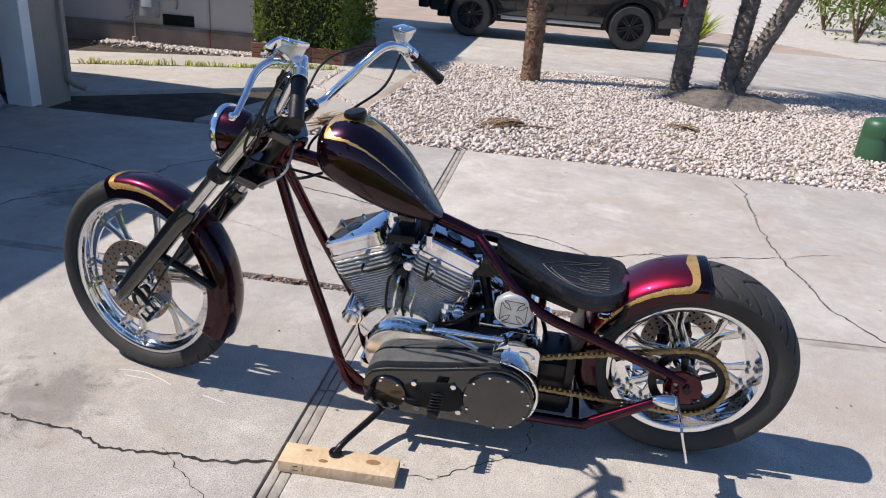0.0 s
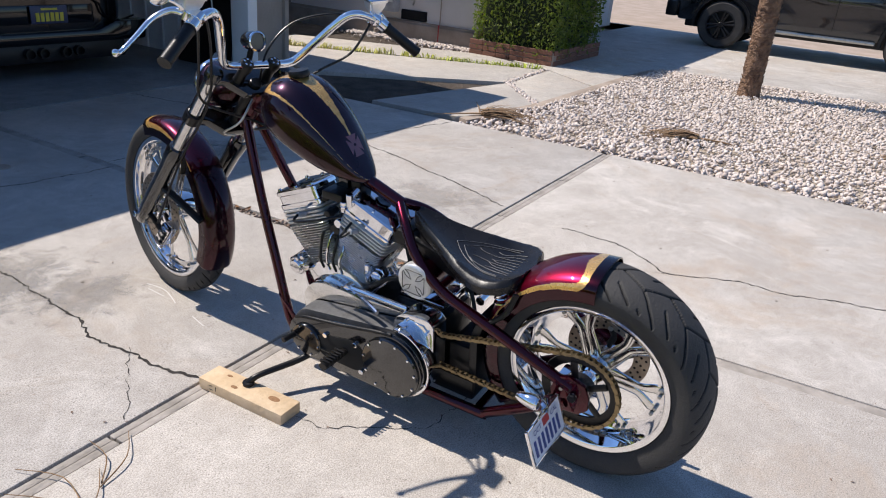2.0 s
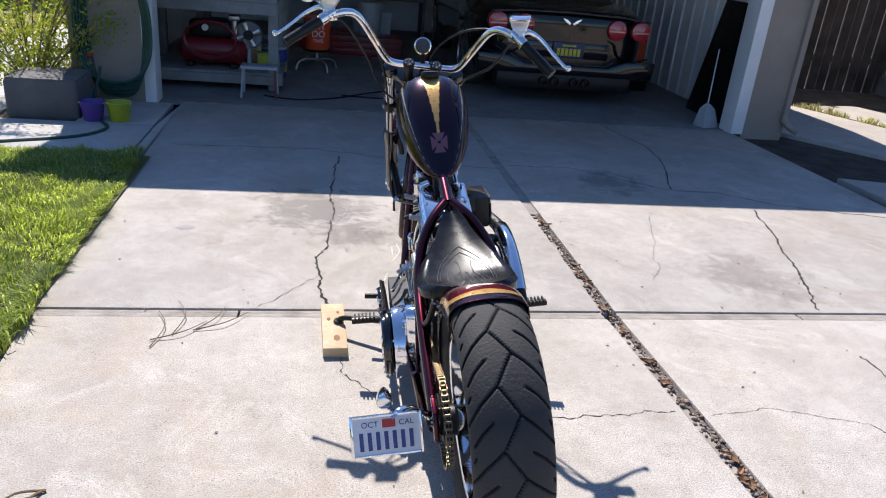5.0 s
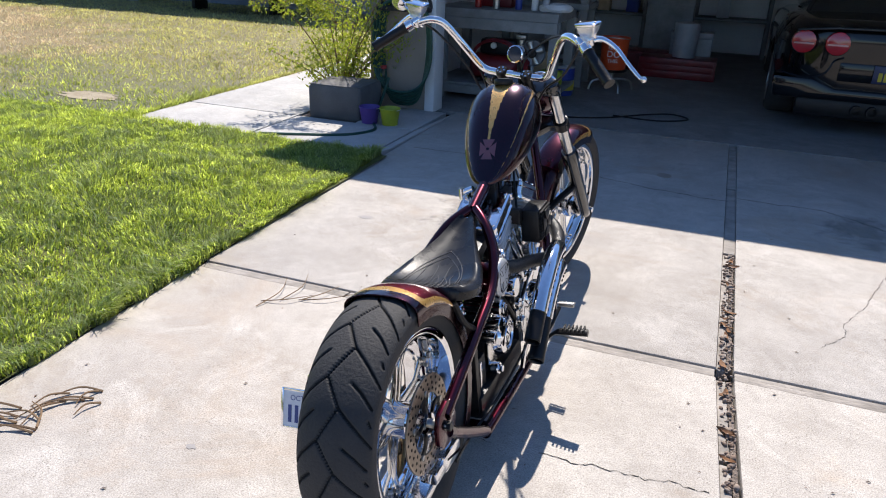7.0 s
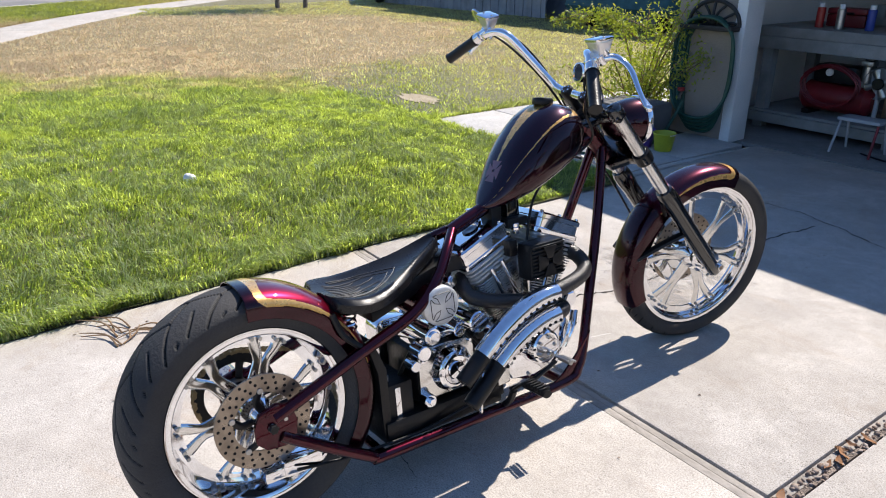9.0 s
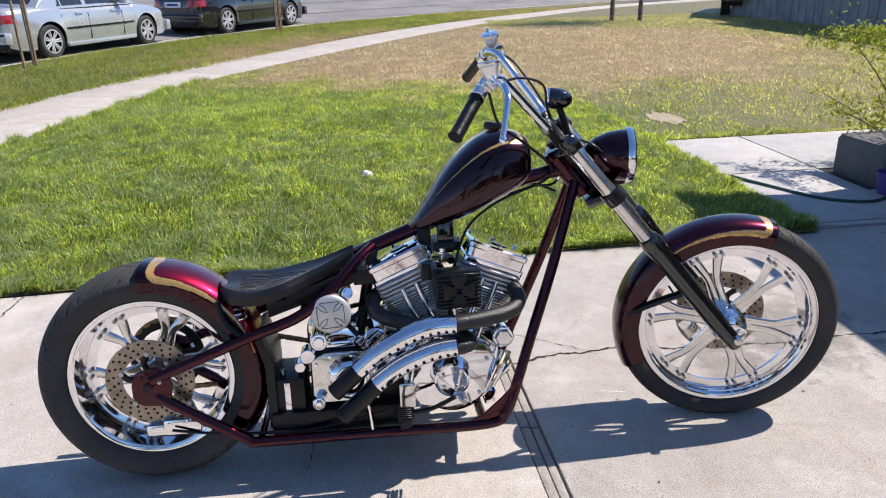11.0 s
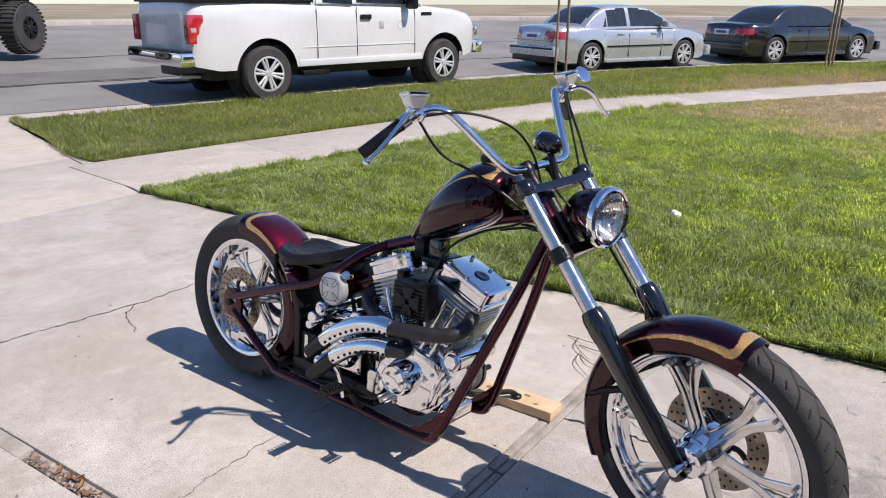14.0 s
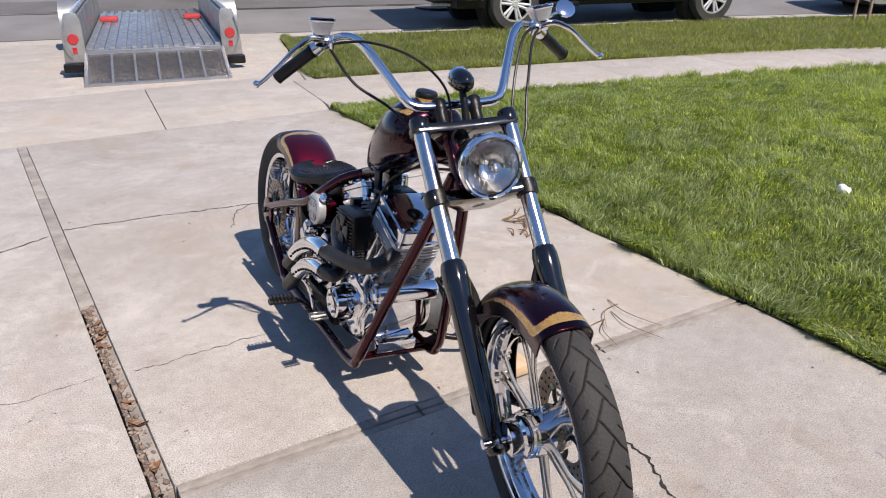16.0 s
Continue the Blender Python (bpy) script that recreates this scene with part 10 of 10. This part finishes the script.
for x, y, r in ((-0.735, 0.037, 0.020), (-1.15, 2.05, 0.05), (0.45, 3.25, 0.035)):
    v = []
    for k in range(14):
        a = 2 * math.pi * k / 14
        q = r * rg.uniform(0.6, 1.1)
        v.append((x + q * math.cos(a), y + q * 0.7 * math.sin(a), 0.0014))
    raw("stain", v, [tuple(range(14))], mat("grey_stain", (0.30, 0.285, 0.275), (0.38, 0.355, 0.335), rough=0.9), drive)


def worn_stain(x, y, r, seed, depth, tone=(0.30, 0.275, 0.245)):
    """A thin soaked-in stain with a ragged, fading outline."""
    m, nt, b = node_mat("soaked_stain")
    v = coords(nt)
    gap = nt.nodes.new("ShaderNodeVectorMath")
    gap.operation = 'LENGTH'
    nt.links.new(v, gap.inputs[0])
    shift = nt.nodes.new("ShaderNodeVectorMath")
    shift.inputs[1].default_value = (seed * 3.7, seed * 1.9, 0)
    nt.links.new(v, shift.inputs[0])
    rag = ramp_of(nt, noise_of(nt, shift.outputs[0], 3.2 / r, 7.0, 0.7, 0.5), 0.25, 0.75, -0.6 * r, 0.6 * r)
    add = nt.nodes.new("ShaderNodeMath")
    nt.links.new(gap.outputs["Value"], add.inputs[0])
    nt.links.new(rag, add.inputs[1])
    nt.links.new(mix_of(nt, noise_of(nt, v, 60.0), tone, tuple(c * 0.8 for c in tone)), b.inputs["Base Color"])
    b.inputs["Roughness"].default_value = 0.8
    nt.links.new(ramp_of(nt, add.outputs[0], r * 0.25, r * 0.75, depth, 0.0), b.inputs["Alpha"])
    pts = [(1.3 * r * math.cos(k * math.pi / 12), 1.3 * r * math.sin(k * math.pi / 12), 0.0) for k in range(24)]
    raw("stain", pts, [tuple(range(24))], m, drive).location = (x, y, 0.0012)


for i, (x, y, r, d) in enumerate(((-0.52, 2.38, 0.46, 0.55), (-0.32, 2.02, 0.30, 0.42), (1.5, 3.1, 0.4, 0.4), (1.7, 1.6, 0.45, 0.28))):
    worn_stain(x, y, r, i + 1, d)
dots = []
for k in range(420):
    x, y = rg.uniform(-1.5, 3.4), rg.uniform(-3.0, 4.6)
    s = rg.uniform(0.003, 0.010)
    a = rg.uniform(0, 3.14)
    c, s2 = math.cos(a) * s, math.sin(a) * s
    dots.append([(x - c, y - s2, 0.0015), (x + s2 * 0.4, y - c * 0.4, 0.005), (x + c, y + s2, 0.0015), (x - s2 * 0.4, y + c * 0.4, 0.004)])
crumbs = raw("crumb", [p for d in dots for p in d], [tuple(range(4 * i, 4 * i + 4)) for i in range(len(dots))], M_PEBBLE, drive)
crumbs["kind"] = "stuff"
# pale scuff marks in front of the wheel
M_SCUFF = mat("pale_scuff", (0.62, 0.60, 0.57), (0.54, 0.51, 0.47), rough=0.9)
for pts in ([(-0.10, 1.90), (-0.092, 1.80), (-0.14, 1.68)], [(-0.125, 1.86), (-0.13, 1.76)], [(-0.17, 1.55), (-0.194, 1.46)]):
    part("scuff", tube([(x, y, 0.001) for x, y in pts], 0.0026, 4, 4, squash=0.2, side=(0, 0, 1)), M_SCUFF, drive)


# ---- stones, grass ----
def ico():
    bm = bmesh.new()
    bmesh.ops.create_icosphere(bm, subdivisions=1, radius=1.0)
    v = np.array([p.co[:] for p in bm.verts])
    f = np.array([[p.index for p in q.verts] for q in bm.faces])
    bm.free()
    return v, f


def mesh_np(name, co, faces, material, parent=None):
    me = bpy.data.meshes.new(name)
    n = faces.shape[1]
    me.vertices.add(len(co))
    me.vertices.foreach_set("co", co.astype(np.float32).ravel())
    me.loops.add(faces.size)
    me.loops.foreach_set("vertex_index", faces.astype(np.int32).ravel())
    me.polygons.add(len(faces))
    me.polygons.foreach_set("loop_start", np.arange(0, faces.size, n, dtype=np.int32))
    me.polygons.foreach_set("loop_total", np.full(len(faces), n, dtype=np.int32))
    me.update(calc_edges=True)
    me.materials.append(material)
    ob = new(name, me)
    if parent:
        ob.parent = parent
    return ob


def stones(name, centres, sizes, material, rs, parent):
    v, f = ico()
    n = len(centres)
    sc = sizes[:, None] * np.stack([rs.uniform(0.7, 1.35, n), rs.uniform(0.6, 1.1, n), rs.uniform(0.4, 0.75, n)], 1)
    q = rs.normal(size=(n, 4))
    q[:, 1:3] *= 0.45
    q /= np.linalg.norm(q, axis=1)[:, None]
    w, x, y, z = q.T
    R = np.stack([1 - 2 * (y * y + z * z), 2 * (x * y - z * w), 2 * (x * z + y * w), 2 * (x * y + z * w), 1 - 2 * (x * x + z * z), 2 * (y * z - x * w), 2 * (x * z - y * w), 2 * (y * z + x * w), 1 - 2 * (x * x + y * y)], 1).reshape(n, 3, 3)
    jit = 1 + rs.uniform(-0.22, 0.22, (n, len(v), 1))
    P = np.einsum('nij,nkj->nki', R, v[None] * jit * sc[:, None, :]) + centres[:, None, :]
    F = (f[None] + (np.arange(n) * len(v))[:, None, None]).reshape(-1, 3)
    return mesh_np(name, P.reshape(-1, 3), F, material, parent)


rs = np.random.RandomState(11)


def bed_points(n):
    x, y = rs.uniform(3.42, 8.15, n), rs.uniform(-6.5, 2.5, n)
    edge = 3.47 + 0.03 * (1.16 - y) + rs.normal(0, 0.012, n)
    top = np.where(x < 4.5, 2.46 - 0.24 * (x - 3.5), 2.20 - 0.035 * (x - 4.5))
    ok = (x > edge) & (y < top) & (np.hypot(x - 7.15, y + 1.66) > 0.55)
    return np.stack([x, y], 1)[ok]


pts = bed_points(46000)
z = -0.022 + 0.012 * rs.uniform(0, 1, len(pts)) + np.clip((pts[:, 0] - 3.5) * 0.06, 0, 0.035)
st = stones("gravel_stone", np.column_stack([pts, z]), rs.uniform(0.008, 0.023, len(pts)), M_STONE, rs, gravel_bed)
st["kind"] = "stuff"
one = stones("stone", np.array([[0.0, 0.0, 0.0]]), np.array([0.024]), M_STONE, rs, gravel_bed)
one.location = (3.62, 1.0, 0.0)
near_rg = random.Random(9)
shapes = [one.data]
for k in range(5):
    t = stones("stone", np.array([[0.0, 0.0, 0.0]]), np.array([0.022 + 0.002 * k]), M_STONE, rs, gravel_bed)
    t.location = (3.66 + 0.05 * k, 1.3 - 0.4 * k, 0.004)
    shapes.append(t.data)
for k in range(290):
    o = bpy.data.objects.new("stone", near_rg.choice(shapes))
    scene.collection.objects.link(o)
    o.parent = gravel_bed
    y = near_rg.uniform(-1.9, 2.3)
    o.location = (3.50 + 0.03 * (1.16 - y) + abs(near_rg.gauss(0, 0.28)), y, near_rg.uniform(-0.004, 0.012))
    o.rotation_euler = (near_rg.gauss(0, 0.3), near_rg.gauss(0, 0.3), near_rg.uniform(0, 6.28))
# stones at the neighbour's footing
fx, fy = 7.36 - np.abs(rs.normal(0, 0.20, 900)), rs.uniform(4.4, 6.6, 900)
fs = stones("footing_stone", np.column_stack([fx, fy, np.full(900, -0.01)]), rs.uniform(0.010, 0.030, 900), M_STONE, rs, side_path)
fs["kind"] = "stuff"
# small stones caught in the side path's open joint
su = rs.uniform(0, 1, 420)
sx = np.where(su < 0.45, 4.64 + (5.42 - 4.64) * su / 0.45, 5.42 + (6.66 - 5.42) * (su - 0.45) / 0.55)
sy = np.where(su < 0.45, 2.30 + 0.71 * su / 0.45, 3.02 + 0.08 * (su - 0.45) / 0.55) + rs.normal(0, 0.025, 420)
ss = stones("path_stone", np.column_stack([sx, sy, np.full(420, 0.004)]), rs.uniform(0.008, 0.020, 420), M_STONE, rs, side_path)
ss["kind"] = "stuff"
# debris in the drive joint
jy = rs.uniform(-0.17, 2.40, 420)
jx = np.where(jy < 1.16, 0.778 - 0.0485 * (jy - 1.16), 0.778 - 0.004 * (jy - 1.16)) + rs.uniform(-0.02, 0.029, 420)
jd_ = stones("joint_debris", np.column_stack([jx, jy, rs.uniform(-0.012, -0.005, 420)]), rs.uniform(0.004, 0.011, 420), M_PEBBLE, rs, drive)
jd_["kind"] = "stuff"
big_y = rs.uniform(-0.15, 2.38, 46)
big_x = np.where(big_y < 1.16, 0.778 - 0.0485 * (big_y - 1.16), 0.778 - 0.004 * (big_y - 1.16)) + rs.uniform(-0.012, 0.02, 46)
jb_ = stones("joint_debris", np.column_stack([big_x, big_y, np.full(46, -0.008)]), rs.uniform(0.009, 0.017, 46), M_PEBBLE, rs, drive)
jb_["kind"] = "stuff"
# curled dead leaves caught in the joint
M_DEAD = island_mat("dead_leaf", (0.36, 0.17, 0.07), (0.16, 0.08, 0.04), 0.8)
leaf_rg = random.Random(19)
for k in range(22):
    y = leaf_rg.uniform(-0.14, 2.36)
    ln, wd, cu = leaf_rg.uniform(0.018, 0.034), leaf_rg.uniform(0.007, 0.013), leaf_rg.uniform(0.004, 0.012)
    rows_ = [[(-wd * q, ln * (j - 2) / 2, 0.002 + cu * abs(j - 2) / 2), (0, ln * (j - 2) / 2, cu * 0.4 * abs(j - 2)), (wd * q, ln * (j - 2) / 2, 0.004 + cu * abs(j - 2) / 2)] for j, q in enumerate((0.15, 0.8, 1.0, 0.75, 0.1))]
    part("dead_leaf", loft(rows_, closed=False, caps=False), M_DEAD, drive, m=pose(dirt_x(y) + leaf_rg.uniform(-0.014, 0.018), y, -0.004, 0, leaf_rg.uniform(-25, 25), leaf_rg.uniform(0, 180)))


TUFTS = np.random.RandomState(31).uniform(0, 1, (512, 512))


def tuft(x, y):
    """Smooth patchiness of the turf at two sizes."""
    out = 0.0
    for size, share in ((0.34, 0.55), (0.075, 0.45)):
        u, v = x / size + 900, y / size + 900
        i, j = np.floor(u).astype(int), np.floor(v).astype(int)
        f, g = u - i, v - j
        f, g = f * f * (3 - 2 * f), g * g * (3 - 2 * g)
        q = lambda a, b: TUFTS[a % 512, b % 512]
        out = out + share * ((q(i, j) * (1 - f) + q(i + 1, j) * f) * (1 - g) + (q(i, j + 1) * (1 - f) + q(i + 1, j + 1) * f) * g)
    return out


def ease(t):
    t = np.clip(t, 0, 1)
    return t * t * (3 - 2 * t)


def rise(x, y):
    """The lawn swells gently between the drive and the walks."""
    south = np.interp(-x, [1.4, 2.3, 5.2, 8.4, 13.0, 19.0], [-3.10, -3.0, -2.48, -1.68, 0.78, 4.8])
    return 0.10 * ease((-1.62 - x) / 1.2) * ease((y - south) / 1.2) * ease((3.15 - y) / 1.2) * ease((x + 9.0) / 4.0)


gx, gy = np.meshgrid(np.linspace(-9.1, -1.58, 96), np.linspace(-3.05, 3.2, 80), indexing='ij')
gz = rise(gx, gy)
gi = np.arange(96 * 80).reshape(96, 80)
keep = (gz[:-1, :-1] + gz[1:, 1:] + gz[1:, :-1] + gz[:-1, 1:]) > 0.004
gf = np.stack([gi[:-1, :-1], gi[1:, :-1], gi[1:, 1:], gi[:-1, 1:]], -1)[keep]
mesh_np("turf", np.stack([gx, gy, gz + 0.008], -1).reshape(-1, 3), gf, M_LAWN, lawn)


def blades(name, xy, base_z, h_lo, h_hi, w, material, parent, label="", bent=False):
    n = len(xy)
    a = rs.uniform(0, 2 * math.pi, n)
    lean = rs.uniform(0.2, 1.15, n)
    # neighbouring blades fall over the same way, in drifts
    la = 14.0 * tuft(xy[:, 0] * 0.55 + 40, xy[:, 1] * 0.55) + rs.normal(0, 0.9, n)
    h = rs.uniform(h_lo, h_hi, n)
    h = h * np.clip(0.25 + 1.5 * tuft(xy[:, 0], xy[:, 1]), 0.3, 1.8)
    w = w * rs.uniform(0.6, 1.3, n)
    dx, dy = np.cos(a) * w * 0.5, np.sin(a) * w * 0.5
    b = np.column_stack([xy, base_z + rise(xy[:, 0], xy[:, 1])])
    side = np.column_stack([dx, dy, np.zeros(n)])
    if bent:
        mid = b + np.column_stack([np.cos(la) * lean * h * 0.35, np.sin(la) * lean * h * 0.35, h * 0.72])
        tip = b + np.column_stack([np.cos(la) * lean * h * 1.25, np.sin(la) * lean * h * 1.25, h * 0.90])
        co = np.stack([b + side, b - side, mid - side * 0.8, mid + side * 0.8, tip], 1).reshape(-1, 3)
        q = np.arange(n)[:, None] * 5
        faces = np.concatenate([q + np.array([0, 1, 2]), q + np.array([0, 2, 3]), q + np.array([3, 2, 4])])
    else:
        tip = b + np.column_stack([np.cos(la) * lean * h, np.sin(la) * lean * h, h])
        co = np.stack([b + side, b - side, tip], 1).reshape(-1, 3)
        faces = np.arange(3 * n).reshape(-1, 3)
    ob = mesh_np(name, co, faces, material)
    return tagged(ob, label, "grass", kind="stuff")


def in_lawn(x, y):
    edge = np.where(y < 1.16, -1.57 + (1.16 - y) * 0.0325, -1.57 - 0.02 * (y - 1.16))
    south = np.interp(-x, [1.4, 2.3, 5.2, 8.4, 13.0, 19.0], [-3.10, -3.0, -2.48, -1.68, 0.78, 4.8])
    path = (x > -3.95) & (y > 3.22)
    return (x < edge - 0.03 + 0.07 * (tuft(x * 0.4, y) - 0.5)) & (y > south - 0.02) & ~path


def scatter(n, x0, x1, y0, y1, near_pow=1.0):
    u = rs.uniform(0, 1, n) ** near_pow
    x = x1 + (x0 - x1) * u
    y = rs.uniform(y0, y1, n)
    ok = in_lawn(x, y)
    ok &= ((x + 4.85) / 0.34) ** 2 + ((y - 3.75) / 0.20) ** 2 > 1.2 * tuft(x * 0.8 + 7, y * 0.8)
    return np.stack([x, y], 1)[ok]


blades("lawn_grass", scatter(230000, -5.2, -1.4, -3.2, 3.3, 1.25), 0.006, 0.024, 0.052, 0.0062, M_BLADE, None, "short mown lawn grass, green and patchy", True)
blades("lawn_grass", scatter(150000, -11.0, -4.8, -3.2, 3.3, 1.2), 0.006, 0.022, 0.050, 0.0095, M_BLADE, None, "short mown lawn grass, green and patchy")
blades("lawn_grass", scatter(190000, -20.0, -3.95, -2.6, 12.5, 1.0), 0.006, 0.020, 0.046, 0.015, M_BLADE, None, "thin dry lawn grass further off")
ex = rs.uniform(-3.1, 3.2, 15000)
exx = np.where(ex < 1.16, -1.57 + (1.16 - ex) * 0.0325, -1.57 - 0.02 * (ex - 1.16)) - np.abs(rs.normal(0, 0.03, 15000)) + 0.0 + 0.055 * (tuft(ex, ex * 0.3) - 0.40)
blades("edge_grass", np.stack([exx, ex], 1), 0.004, 0.028, 0.075, 0.0065, M_BLADE, None, "ragged grass fringe along the drive", True)
px = rs.uniform(-25, -1.8, 120000)
k_near = np.interp(-px, [1.8, 5.2, 8.4, 13.0, 16, 19.8, 25.9], [-4.5, -3.86, -3.0, -0.55, 1.0, 3.6, 10.0])
k_kerb = np.interp(-px, [1.8, 2.6, 6.2, 10.0, 13.8, 17.5, 21.4, 25.4], [-5.0, -7.6, -6.85, -6.05, -4.75, -2.7, 0.3, 5.6])
py = k_kerb + (k_near - k_kerb) * rs.uniform(0, 1, 120000)
okp = k_near > k_kerb
blades("strip_grass", np.stack([px, py], 1)[okp], 0.018, 0.03, 0.070, 0.011, M_STRIP, None, "longer grass on the strip by the kerb")
fx2 = rs.uniform(-3.95, -1.62, 3000)
blades("edge_grass", np.stack([fx2, 3.262 - 0.017 * (fx2 + 3.9) - np.abs(rs.normal(0, 0.03, 3000)) + 0.02], 1), 0.006, 0.025, 0.06, 0.007, M_BLADE, None, "grass fringe along the front path")
fy2 = rs.uniform(3.28, 9.0, 5000)
blades("edge_grass", np.stack([-3.925 - np.abs(rs.normal(0, 0.04, 5000)), fy2], 1), 0.006, 0.025, 0.06, 0.008, M_BLADE, None, "grass fringe along the front path")
wx = rs.uniform(-9, -1.6, 9000)
wy = np.interp(-wx, [1.4, 2.3, 5.2, 8.4, 13.0], [-3.10, -3.0, -2.48, -1.68, 0.78]) + np.abs(rs.normal(0, 0.05, 9000)) - 0.02
blades("edge_grass", np.stack([wx, wy], 1), 0.004, 0.04, 0.10, 0.009, M_BLADE, None, "taller grass fringe along the sidewalk")
su = rs.uniform(0, 1, 16000) * (len(walk_far) - 8) + 2
si = su.astype(int)
wf_ = np.array(walk_far)
sp = wf_[si] + (wf_[si + 1] - wf_[si]) * (su - si)[:, None]
sp[:, 1] -= np.abs(rs.normal(0, 0.06, len(sp))) - 0.02
sp = sp[sp[:, 0] < -1.9]
blades("edge_grass", sp, 0.010, 0.04, 0.09, 0.010, M_STRIP, None, "grass fringe of the strip along the sidewalk")
# weeds in the side path's joints
wk_ = rs.uniform(0, 1, 900)
wkx, wky = 5.03 + 1.60 * wk_ + rs.normal(0, 0.02, 900), 6.42 - 3.28 * wk_ + rs.normal(0, 0.03, 900)
wk_ok = tuft(wkx * 0.5, wky * 0.5) > 0.5
blades("joint_weed", np.stack([wkx, wky], 1)[wk_ok], 0.0, 0.03, 0.08, 0.012, M_BLADE, None, "thin weeds growing in the path's joints", True)
st_ = rs.uniform(0, 1, 3000)
sx_ = -1.83 - 0.70 * st_ - np.abs(rs.normal(0, 0.06, 3000)) + 0.03
blades("edge_grass", np.stack([sx_, -4.52 - 3.20 * st_], 1), 0.010, 0.04, 0.09, 0.009, M_STRIP, None, "grass fringe of the strip along the apron")
